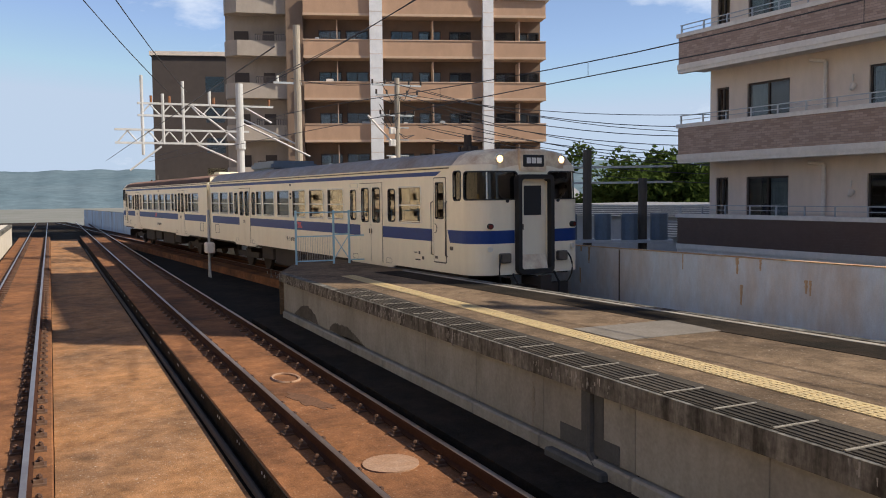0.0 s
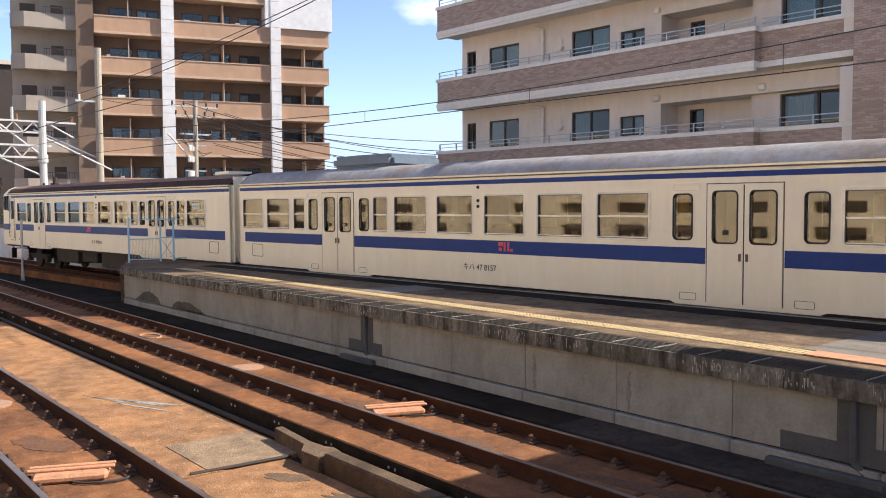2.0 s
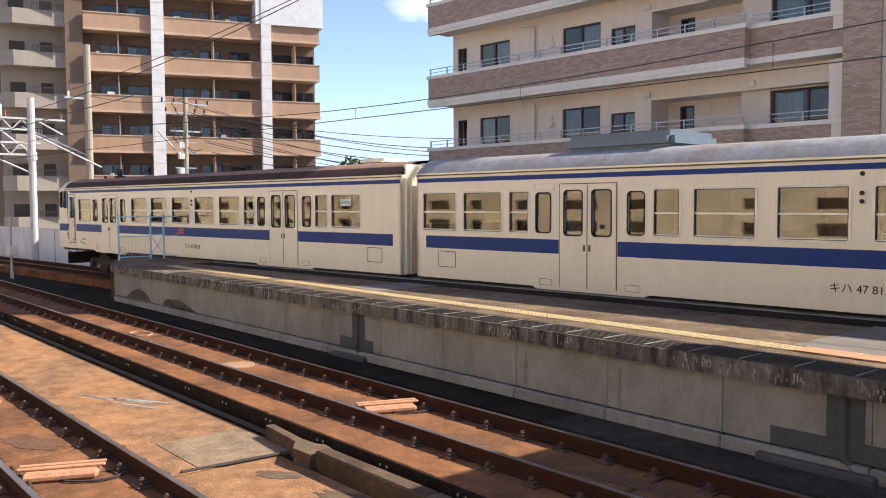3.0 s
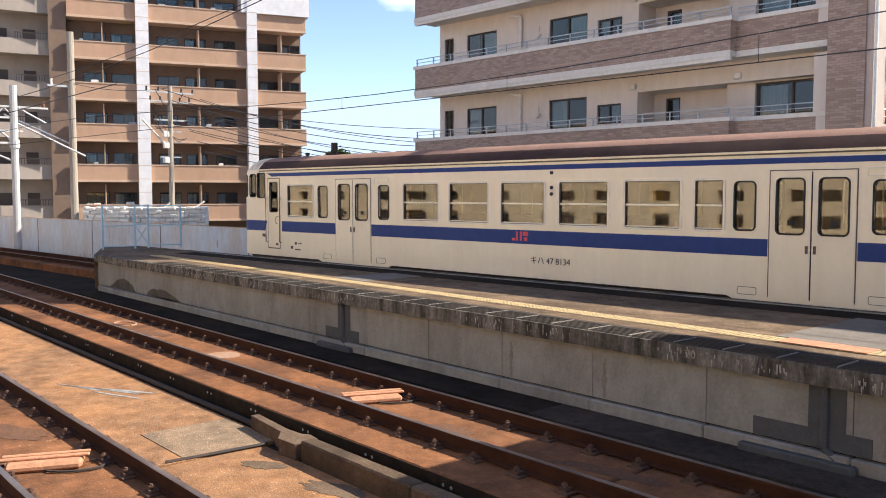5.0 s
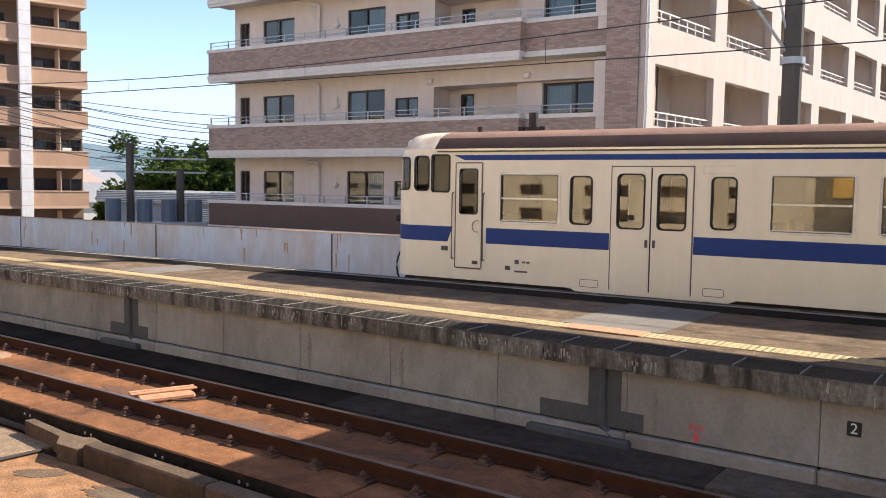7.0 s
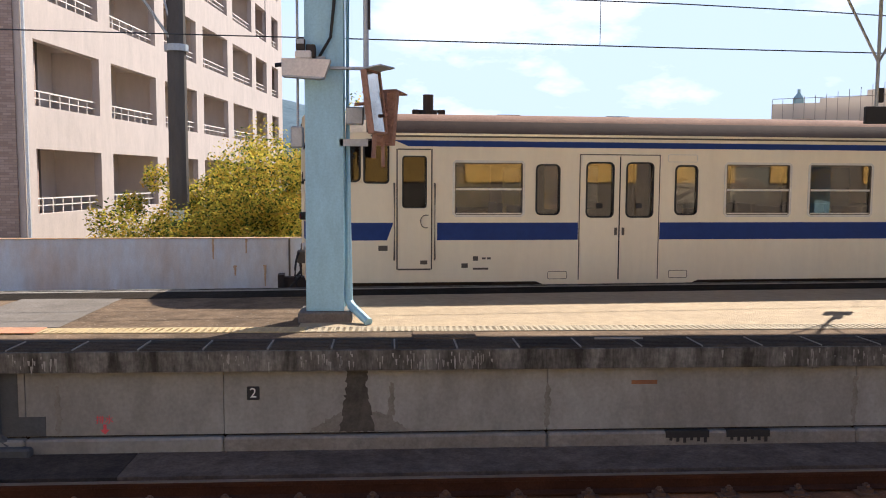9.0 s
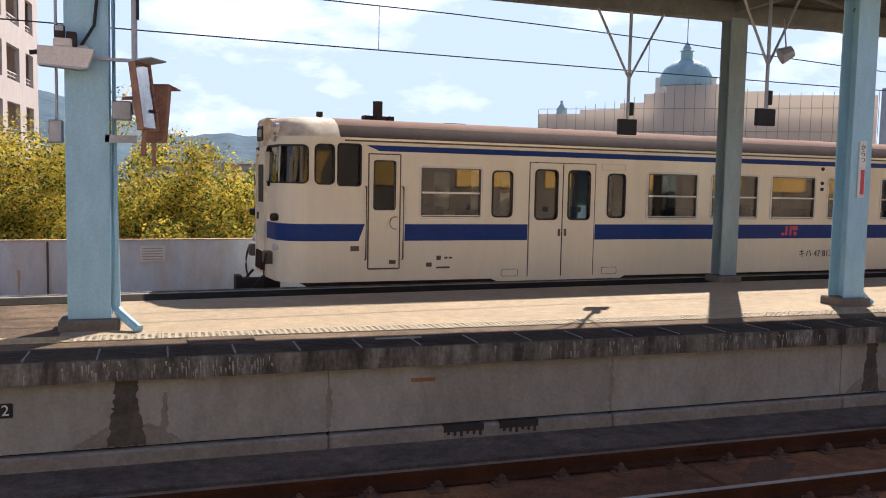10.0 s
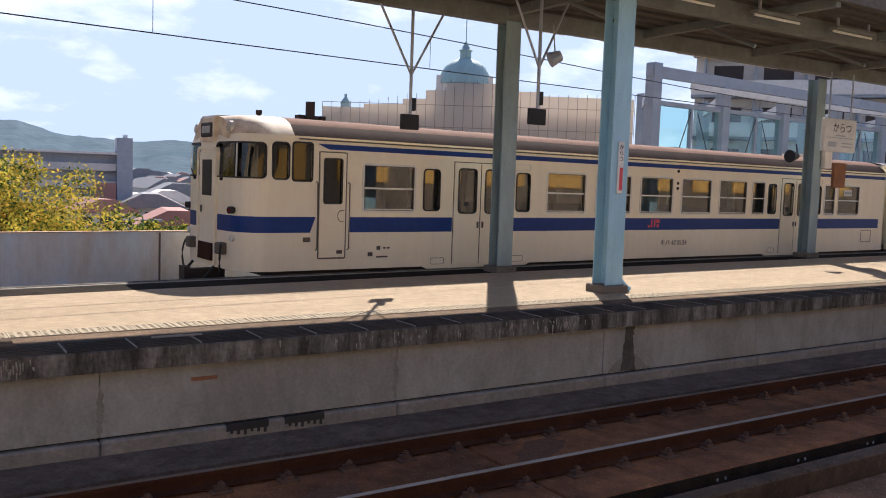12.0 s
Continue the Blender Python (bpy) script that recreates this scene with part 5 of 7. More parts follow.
    back = boxes((LEN - 0.06, LEN, -HALF, HALF, Z0, ZG), (LEN - 0.06, LEN, -HALF * 0.9, HALF * 0.9, ZG, ZT - 0.12))
    part("end_wall", back, "cream", car)
    part("gangway_bellows", rbox(LEN, LEN + 0.16, -0.5, 0.5, 1.0, 3.1, 0.03), "rubber", car)
    part("end_pipe", tubes(((LEN + 0.03, -1.3, 1.0), (LEN + 0.03, -1.3, 3.2), 0.03, 6), ((LEN + 0.03, -1.15, 1.0), (LEN + 0.03, -1.15, 3.2), 0.03, 6)), "cream", car)
    # inside
    part("cabin_floor", boxes((0.4, LEN - 0.1, -1.33, 1.33, 1.12, 1.2)), "inner", car)
    part("ceiling_panel", boxes((0.5, LEN - 0.1, -1.3, 1.3, 3.16, 3.2)), "inner", car)
    for s in (2.2, 5.8, 14.4, 17.0):
        part("cabin_partition", boxes((s, s + 0.04, -1.36, -0.4, 1.2, 3.16), (s, s + 0.04, 0.4, 1.36, 1.2, 3.16)), "inner", car)
    # roof gear
    h = part("exhaust_pipe", tubes(((2.1, 0.3, 3.6), (2.1, 0.3, 4.0), 0.09, 10), ((2.1, 0.3, 3.6), (2.1, 0.3, 3.72), 0.16, 10)), "dark", car)
    part("stack_stay", boxes((1.85, 2.35, 0.26, 0.34, 3.7, 3.74), (1.83, 1.93, 0.2, 0.4, 3.58, 3.74), (2.28, 2.38, 0.2, 0.4, 3.58, 3.74)), "dark", h)
    part("whistle", tubes(((1.02, 0.2, 3.56), (1.02, 0.2, 3.68), 0.04, 8), ((1.02, 0.2, 3.68), (1.02, 0.2, 3.76), 0.06, 8)), "dark", car)
    for s in (3.2, 5.1, 8.5, 12.0):
        part("roof_vent", rbox(s, s + 0.42, -0.2, 0.2, 3.58, 3.645, 0.02), "dark", car)
    # under the floor
    for s in (3.6, 16.6):
        bg = part("bogie", boxes((s - 1.25, s + 1.25, -1.02, -0.9, 0.42, 0.62), (s - 1.25, s + 1.25, 0.9, 1.02, 0.42, 0.62), (s - 0.3, s + 0.3, -1.0, 1.0, 0.4, 0.72)), "dark", car)
        for ax in (-1.05, 1.05):
            part("wheelset", tubes(((s + ax, -0.62, 0.43), (s + ax, -0.5, 0.43), 0.43, 20), ((s + ax, 0.5, 0.43), (s + ax, 0.62, 0.43), 0.43, 20), ((s + ax, -0.6, 0.43), (s + ax, 0.6, 0.43), 0.08, 8)), "dark", bg)
            part("axle_box", rbox(s + ax - 0.16, s + ax + 0.16, -1.1, -0.9, 0.28, 0.58, 0.03), "dark", bg)
    for s, ln, z in ((6.2, 2.2, 0.4), (8.8, 1.4, 0.5), (10.6, 2.4, 0.38), (13.2, 1.2, 0.5)):
        part("engine_box", rbox(s, s + ln, -1.2, 1.2, z, 0.96, 0.04), "dark", car)
    part("frame_sill", boxes((0.5, LEN, -1.3, 1.3, 0.9, 1.12)), "dark", car)
    for a, b in DOORS:
        for sgn in (1, -1):
            part("step_well", prism(bmesh.new(), [(a - 0.7, 0.985), (b + 0.7, 0.985), (b + 0.5, 0.9), (a - 0.5, 0.9)], -HALF * sgn - 0.0, -HALF * sgn + 0.05 * sgn), "cream", car)
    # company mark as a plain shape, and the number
    for sgn in (1, -1):
        put = body_put(sgn)
        for s0, s1, z0, z1 in ((9.82, 9.9, 1.69, 1.74), (9.92, 9.97, 1.69, 1.87), (10.02, 10.07, 1.69, 1.87), (10.09, 10.22, 1.79, 1.87), (10.12, 10.2, 1.69, 1.76)):
            part("company_mark", skin(bmesh.new(), put, s0, s1, z0, z1, 0.006), "red", car)
        if sgn == 1:
            text("car_number", "\u30ad\u30cf 47 " + number, 0.17, "black", pose(10.75, -HALF - 0.004, 1.32, 90, 0, 0), car)
        else:
            text("car_number", "\u30ad\u30cf 47 " + number, 0.17, "black", pose(10.75, HALF + 0.004, 1.32, 90, 0, 180), car)
    return car


def arch(x0, x1, hw, z0, z1, w, r, seg=6):
    """An upright frame with rounded corners, its opening along x."""
    def loop(e, rr):
        pts = []
        for cy, cz, a0 in ((hw - e - rr, z1 - e - rr, 0), (-hw + e + rr, z1 - e - rr, 90), (-hw + e + rr, z0 + e + rr, 180), (hw - e - rr, z0 + e + rr, 270)):
            pts += [(cy + rr * math.cos(radians(a0 + 90 * i / seg)), cz + rr * math.sin(radians(a0 + 90 * i / seg))) for i in range(seg + 1)]
        return pts
    bmq = bmesh.new()
    rings = [[bmq.verts.new((x, y, z)) for y, z in loop(e, rr)] for x, e, rr in ((x0, 0, r), (x1, 0, r), (x1, w, r * 0.7), (x0, w, r * 0.7))]
    for p, q in zip(rings, rings[1:] + rings[:1]):
        for i in range(len(p)):
            j = (i + 1) % len(p)
            bmq.faces.new((p[i], p[j], q[j], q[i]))
    bmesh.ops.recalc_face_normals(bmq, faces=bmq.faces[:])
    return bmq


def door_leaf(put, s0, s1, w0, w1, z0=1.0, z1=2.94, h0=2.0, h1=2.82):
    return sheet_with_holes(bmesh.new(), lambda s, z, d: put(s, z, d - 0.012), [s0, s1], [z0, z1], [(w0, w1, h0, h1)], 0.02)


def seat(s, sgn, flip):
    d = -1 if flip else 1
    poly = [(s, 1.2), (s + d * 0.46, 1.2), (s + d * 0.46, 1.6), (s + d * 0.12, 1.62), (s + d * 0.1, 2.14), (s, 2.14)]
    return prism(bmesh.new(), poly, -sgn * 1.3, -sgn * 0.42)


car_rear = make_car("diesel_rail_car", "cream diesel rail car with blue stripe and brown roof", [(17.69, 18.78)], "8134", "roof", False)
car_front = make_car("diesel_rail_car", "cream diesel rail car with lit headlamps and a grey roof box", [(17.73, 18.78), (19.02, 20.02)], "8157", "roofgrey", True)
ac = part("roof_cooler", rbox(14.2, 16.6, -0.85, 0.85, 3.56, 3.9, 0.1, 2), "bluebox", car_front, "pale blue-grey cooler box", smooth=False)
part("cooler_grille", boxes((14.6, 16.2, -0.6, 0.6, 3.9, 3.92)), "dark", ac)
part("roof_dome", rbox(17.6, 18.6, -0.5, 0.5, 3.56, 3.74, 0.08, 2), "cream", car_rear)


# ---------- platform furniture ----------
def h_post(x, y, top, label, name="platform_post", w=0.3, paint="post"):
    t = thing(name, label, "post", "canopy posts", m=pose(x, y, PZ))
    part("flange", rbox(-w * 0.6, w * 0.6, -w / 2, -w / 2 + 0.02, 0.12, top - PZ, 0.004), paint, t)
    part("flange", rbox(-w * 0.6, w * 0.6, w / 2 - 0.02, w / 2, 0.12, top - PZ, 0.004), paint, t)
    part("web", boxes((-0.012, 0.012, -w / 2 + 0.02, w / 2 - 0.02, 0.12, top - PZ), (0.06, w * 0.56, -w / 2 + 0.02, w / 2 - 0.02, 0.12, top - PZ)), paint, t)
    part("footing", rbox(-w * 0.85, w * 0.85, -w * 0.75, w * 0.75, -0.02, 0.12, 0.02), "greycement", t)
    return t


p1 = h_post(-0.73, 9.88, 5.5, "tall pale blue steel post with camera and mirrors", w=0.36)
part("downpipe", chain(bmesh.new(), [(0.26, -0.1, 5.6), (0.26, -0.1, 0.24), (0.3, -0.14, 0.17), (0.5, -0.42, 0.03)], 0.05, 10), "post", p1, "pale blue rain pipe")
part("conduit", tubes(((-0.3, -0.1, 2.1), (-0.3, -0.1, 5.6), 0.015, 6)), "steel", p1)
part("junction_box", rbox(-0.38, -0.24, -0.16, -0.04, 1.98, 2.22, 0.015), "steel", p1)
part("cable", chain(bmesh.new(), [(0.1, -0.2, 5.6), (0.12, -0.21, 3.6), (0.08, -0.22, 3.2), (-0.08, -0.24, 2.92)], 0.018, 6), "rubber", p1)
part("bracket", boxes((-0.25, 0.62, -0.22, -0.18, 2.85, 2.88)), "steel", p1)
cc = thing("security_camera", "pale grey platform security camera housing on a bracket", "camera", m=pose(-0.91, 9.55, 3.78))
part("housing", prism(bmesh.new(), [(-0.26, -0.09), (0.14, -0.115), (0.2, -0.1), (0.27, 0.09), (-0.26, 0.1)], -0.08, 0.08), "capw", cc)
part("underside", prism(bmesh.new(), [(-0.255, -0.095), (0.14, -0.12), (0.2, -0.105), (0.2, -0.1), (-0.255, -0.08)], -0.082, 0.082), "steel", cc)
part("lens_hood", tubes(((-0.26, 0, 0.04), (-0.34, 0, 0.03), 0.024, 8)), "black", cc)
part("sensor", rbox(-0.12, 0.06, -0.05, 0.05, 0.1, 0.19, 0.015), "capw", cc)
part("sensor_top", rbox(-0.11, -0.01, -0.04, 0.04, 0.19, 0.32, 0.012), "dark", cc)
part("sensor_lens", rbox(-0.1, -0.02, -0.045, -0.038, 0.26, 0.31, 0.003), "steel", cc)
part("hinge", rbox(0.0, 0.1, -0.03, 0.1, 0.12, 0.26, 0.01), "dark", cc)
part("arm", boxes((-0.05, 0.2, 0.06, 0.28, 0.1, 0.14)), "steel", cc)
mp = thing("mirror_pole", "slim grey pole with step bolts", "pole", m=pose(-0.26, 9.72, PZ + 2.3))
part("shaft", tubes(((0, 0, 0.0), (0, 0, 3.3), 0.03, 8)), "steel", mp)
part("sleeve", boxes((0.02, 0.05, -0.03, 0.03, 1.0, 2.0)), "black", mp)
part("clamp", boxes((-0.3, 0.02, -0.02, 0.02, 0.55, 0.58), (-0.3, 0.02, -0.02, 0.02, -0.3, -0.22)), "steel", mp)


def mirror(x, y, z, turn, tilt, hw, hh, face_mat, label):
    t = thing("driver_mirror", label, "mirror", "platform mirrors", m=pose(x, y, z, tilt, 0, turn))
    part("back", rbox(-hw, hw, 0.02, 0.05, -hh, hh, 0.01), "rustpaint", t)
    e = 0.02
    part("frame", boxes((-hw - e, -hw, -0.02, 0.05, -hh - e, hh + e), (hw, hw + e, -0.02, 0.05, -hh - e, hh + e), (-hw, hw, -0.02, 0.05, -hh - e, -hh), (-hw, hw, -0.02, 0.05, hh, hh + e)), "rustpaint", t)
    part("glass", boxes((-hw, hw, -0.004, 0.018, -hh, hh)), face_mat, t)
    part("hood", boxes((-hw - e, hw + e, -0.2, 0.05, hh + e + 0.003, hh + e + 0.018)), "rustpaint" if face_mat != "mirror" else "steel", t)
    part("rib", boxes((-hw, hw, 0.05, 0.07, hh * 0.3, hh * 0.36), (-hw, hw, 0.05, 0.07, -hh * 0.4, -hh * 0.34), (-0.02, 0.02, 0.05, 0.075, -hh, hh)), "rustpaint", t)
    part("stay", tubes(((0, 0.05, -hh * 0.8), (-0.06, 0.08, -hh - 0.28), 0.026, 6), ((0, 0.06, 0.0), (-0.12, 0.2, 0.0), 0.02, 6)), "rustpaint", t)


mirror(-0.15, 9.55, 3.42, 62, -8, 0.15, 0.33, "mirror", "rusty framed driver mirror reflecting the sky")
mirror(-0.03, 9.85, 3.26, 148, 9, 0.11, 0.29, "rustpaint", "rusty driver mirror seen from its back")
part("box", rbox(-0.1, 0.1, -0.07, 0.07, -0.1, 0.1, 0.015), "steel", thing("mirror_heater", "grey control box beside the mirrors", "box", m=pose(-0.39, 9.75, 3.28)))

p3 = h_post(9.42, 9.78, 5.5, "pale blue steel canopy post with a rain pipe", w=0.3)
part("downpipe", chain(bmesh.new(), [(0.22, -0.05, 4.5), (0.22, -0.05, 0.2), (0.3, -0.1, 0.08), (0.36, -0.14, 0.03)], 0.045, 8), "post", p3)
pb = part("name_strip", rbox(-0.06, 0.06, -0.175, -0.155, 1.55, 2.35, 0.005), "white", p3, "white name strip with a magenta bar")
part("bar", boxes((-0.02, 0.045, -0.178, -0.174, 1.6, 1.95)), "red", pb)
text("strip_letters", "\u304b\n\u3089\n\u3064", 0.09, "black", pose(0.0, -0.177, 2.17, 90, 0, 0), pb)
h_post(9.45, 12.65, 5.5, "weathered green-grey canopy post", w=0.28, paint="postold")
p4 = h_post(19.9, 13.4, 5.5, "weathered grey-green canopy post with boxes", w=0.3, paint="postold")
part("switch_box", rbox(0.1, 0.4, -0.3, -0.16, 2.3, 2.75, 0.02), "capw", p4)
h_post(19.6, 9.8, 5.5, "pale blue steel canopy post", w=0.3)
h_post(30.2, 13.6, 5.5, "pale blue steel canopy post far along the platform", w=0.3)

# canopy
can = thing("canopy", "old platform canopy with steel beams and dusty deck", "canopy", kind="structure")
cx0, cx1 = -2.2, 45.0
part("deck", boxes((cx0, cx1, 8.3, 13.3, 5.82, 5.88)), "canopy", can)
bm = bmesh.new()
for i in range(12):
    box(bm, cx0, cx1, 8.4 + i * 0.42, 8.46 + i * 0.42, 5.76, 5.82)
part("purlins", bm, "canopy", can)
bm = boxes((cx0, cx1, 9.66, 9.9, 5.46, 5.76), (cx0, cx1, 12.55, 12.75, 5.46, 5.76))
part("main_beams", bm, "beam", can)
part("edge_trim", boxes((cx0, cx1, 13.26, 13.34, 5.68, 5.9), (cx0, cx1, 8.26, 8.34, 5.68, 5.9), (cx0 - 0.04, cx0 + 0.04, 8.3, 13.3, 5.68, 5.9)), "canopy", can)
for x in np.arange(-0.73, 45, 3.385):
    part("rafter", boxes((x - 0.06, x + 0.06, 8.35, 13.25, 5.6, 5.76)), "beam", can)
    part("brace", tubes(((x, 9.9, 5.15), (x, 11.0, 5.62), 0.04, 6)), "beam", can)
lt = None
for x in (10.4, 12.6, 14.8, 17.0, 19.2):
    for y in (9.32, 12.95):
        if lt is None:
            lt = thing("strip_light", "unlit fluorescent strip light under the canopy", "lamp", "strip lights", m=pose(x, y, 5.5))
            part("tray", rbox(-0.62, 0.62, -0.09, 0.09, 0.04, 0.1, 0.01), "beam", lt)
            part("tube", tubes(((-0.6, 0, 0.015), (0.6, 0, 0.015), 0.022, 8)), "tube", lt)
            part("hanger", boxes((-0.5, -0.46, -0.02, 0.02, 0.1, 0.3)), "steel", lt)
            part("hanger", boxes((0.46, 0.5, -0.02, 0.02, 0.1, 0.3)), "steel", lt)
        else:
            copy_thing(lt, pose(x, y, 5.5))


def monitor(x, y, z, name, label, spread, top):
    t = thing(name, label, "monitor", "hanging monitors", m=pose(x, y, z))
    part("rod", tubes(((0, 0, -0.1), (0, 0, top - z), 0.028, 8)), "steel", t)
    part("strut", tubes(((0, 0, 0.78), (-spread, 0, top - z), 0.02, 6)), "steel", t)
    part("strut", tubes(((0, 0, 0.78), (spread, 0, top - z), 0.02, 6)), "steel", t)
    part("screen", rbox(-0.17, 0.17, -0.03, 0.05, -0.14, 0.12, 0.01), "black", t)
    part("screen", rbox(0.02, 0.1, -0.03, 0.05, 0.18, 0.4, 0.01), "black", t)
    return t


monitor(7.38, 12.6, 3.58, "hanging_monitor", "small black monitors hanging from V-shaped steel struts", 0.75, 5.7)
m2 = monitor(8.85, 11.0, 3.7, "hanging_monitor", "small black monitor with a round lamp on steel struts", 0.62, 5.7)
part("lamp_head", tubes(((0.18, -0.05, 0.92), (0.34, -0.12, 1.0), 0.13, 10, 0.09)), "steel", m2)
part("lamp_stem", tubes(((0.26, -0.08, 1.0), (0.26, 0.0, 1.5), 0.012, 5)), "steel", m2)

sg = thing("station_sign", "white hanging station name board with black characters", "sign", m=pose(19.4, 12.4, 4.02))
part("board", rbox(-0.66, 0.66, -0.05, 0.05, -0.4, 0.4, 0.02), "white", sg)
part("rod", tubes(((-0.45, 0, 0.4), (-0.45, 0, 1.5), 0.02, 6)), "steel", sg)
part("rod", tubes(((0.45, 0, 0.4), (0.45, 0, 1.5), 0.02, 6)), "steel", sg)
text("sign_letters", "\u304b\u3089\u3064", 0.26, "black", pose(0.06, -0.053, 0.17, 90, 0, 0), sg)
part("sign_rule", boxes((-0.55, 0.55, -0.053, -0.05, -0.07, -0.05), (-0.2, 0.2, -0.053, -0.05, -0.02, 0.01), (-0.5, -0.15, -0.053, -0.05, -0.28, -0.16), (0.05, 0.5, -0.053, -0.05, -0.2, -0.17), (0.05, 0.5, -0.053, -0.05, -0.28, -0.25)), "steel", sg)
part("panel", rbox(-0.24, 0.24, -0.04, 0.04, -0.3, 0.3, 0.01), "rust", tagged(thing("notice_board", "rust-red hanging notice board under the canopy", "sign", m=pose(19.35, 12.3, 3.05))))
sp = thing("platform_speaker", "black horn loudspeaker on the canopy post", "loudspeaker", m=pose(18.6, 13.0, 3.5))
part("horn", tubes(((0.1, 0, 0), (-0.22, 0, -0.02), 0.06, 12, 0.16)), "black", sp)
part("bracket", tubes(((0.1, 0, 0), (0.3, 0.2, 0.3), 0.02, 6)), "black", sp)

# yellow stop board
y45 = thing("stop_board", "yellow stop board with black 45 on a grey post", "sign", m=pose(-10.75, 15.25, 0))
part("post", tubes(((0, 0, -0.3), (0, 0, 2.3), 0.04, 8)), "steel", y45)
bd = part("board", rbox(-0.07, 0.29, -0.06, -0.04, 2.2, 2.82, 0.01), "ygsign", y45)
text("numeral", "45", 0.3, "black", pose(0.13, -0.063, 2.37, 90, 0, 0), bd)
part("small_bar", boxes((0.0, 0.24, -0.063, -0.06, 2.66, 2.73)), "orange", bd)
for x, zz in ((-10.1, 0.95), (-7.7, 1.1)):
    t = thing("wall_plate", "small white plate with dark marks on the wall", "sign", "wall plates", m=pose(x, side_y(x) + 3.52, zz, 0, 0, 4))
    part("plate", rbox(-0.08, 0.08, -0.01, 0.01, -0.1, 0.1, 0.004), "white", t)
    part("marks", boxes((-0.06, 0.06, -0.013, -0.01, -0.02, 0.03)), "black", t)
t = thing("wall_notice", "white notice sheet with small print on the wall", "sign", m=pose(-0.15, side_y(-0.15) + 3.5, 1.18, 0, 0, 3))
part("sheet", rbox(-0.22, 0.22, -0.01, 0.01, -0.16, 0.14, 0.004), "white", t)
part("print", boxes(*[(-0.18, 0.18, -0.013, -0.01, 0.08 - i * 0.05, 0.1 - i * 0.05) for i in range(5)]), "steel", t)

# gate at the platform's end
gt = thing("end_gate", "pale blue steel mesh gate closing the platform end", "gate", m=pose(-26.0, 9.0, PZ, 0, 0, 84))
for x in (0.0, 0.95, 1.35, 2.35):
    part("post", rbox(x - 0.025, x + 0.025, -0.025, 0.025, -0.02, 1.35, 0.004), "post", gt)
for a, b in ((0, 0.95), (1.35, 2.35)):
    for z in (0.08, 0.7, 1.3):
        part("rail", boxes((a, b, -0.015, 0.015, z - 0.015, z + 0.015)), "post", gt)
bm = bmesh.new()
for i in range(22):
    for zz in (0.1,):
        tube(bm, (0.02 + i * 0.043, 0, 0.1), (0.02 + i * 0.043, 0, 0.68), 0.004, 4)
part("mesh", bm, "steel", gt)
part("rail", boxes((0.95, 1.35, -0.015, 0.015, 1.28, 1.32), (0.95, 1.35, -0.015, 0.015, 0.72, 0.76)), "post", gt)
part("brace", tubes(((0.95, 0, 0.1), (1.35, 0, 0.72), 0.012, 5), ((1.35, 0, 0.1), (0.95, 0, 0.72), 0.012, 5)), "post", gt)
sb = thing("signal_box", "small grey trackside box on a stand", "signal box", m=pose(-38.9, 9.0, BED))
part("stand", tubes(((0, 0, 0), (0, 0, 2.6), 0.05, 8), ((-0.25, 0, 0.0), (0, 0, 0.6), 0.03, 6), ((0.25, 0, 0), (0, 0, 0.6), 0.03, 6)), "steel", sb)
part("case", rbox(-0.25, 0.45, -0.15, 0.15, 0.95, 1.35, 0.03), "capw", sb)

# ---------- apartment house beyond the wall ----------
def pleats(x0, x1, y, z0, z1):
    """A curtain hanging in folds."""
    bmq = bmesh.new()
    n = max(6, int((x1 - x0) / 0.05))
    cols = [[bmq.verts.new((x0 + (x1 - x0) * i / n, y + 0.025 * (i % 2) + e, z)) for e, z in ((0, z0), (0, z1), (0.01, z1), (0.01, z0))] for i in range(n + 1)]
    for p, q in zip(cols, cols[1:]):
        for i in range(4):
            bmq.faces.new((p[i], q[i], q[(i + 1) % 4], p[(i + 1) % 4]))
    bmq.faces.new(cols[0][::-1])
    bmq.faces.new(cols[-1])
    return bmq


br = thing("apartment_house", "beige apartment house with brick-tiled balconies", "apartment building", m=pose(-10.12, 23.95, 0, 0, 0, 2.7))
ST, LED0 = 3.05, 1.88
WL, WB = -18.1, 1.25
levels = [LED0 + ST * i for i in range(-1, 7)]
wins = [(-17.8, -17.25, 0, "niche"), (-16.46, -14.76, 1, "w"), (-12.02, -10.24, 1, "w"), (-9.77, -8.73, 2, "w")]
holes = []
for lz in levels:
    fl = lz - 1.05
    for a, b, k2, kk in wins:
        holes.append((a, b, fl + (0.15 if k2 < 2 else 1.25), fl + (2.3 if k2 < 2 else 1.95)))
bm = sheet_with_holes(bmesh.new(), lambda s, z, d: Vector((s, WB + d, z)), [WL, 0.0], [-6, 20.2], holes + [(-8.05, -1.02, z - 1.0, z + 1.22) for z in levels], 0.22)
part("wall", bm, "beige", br)
part("side_return", boxes((WL, WL + 0.2, WB + 0.22, 12, -6, 20.2)), "beige", br)
# Dark sheet behind the windows, painted as the rooms' dimness.
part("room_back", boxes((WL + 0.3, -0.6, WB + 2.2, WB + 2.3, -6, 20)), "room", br)
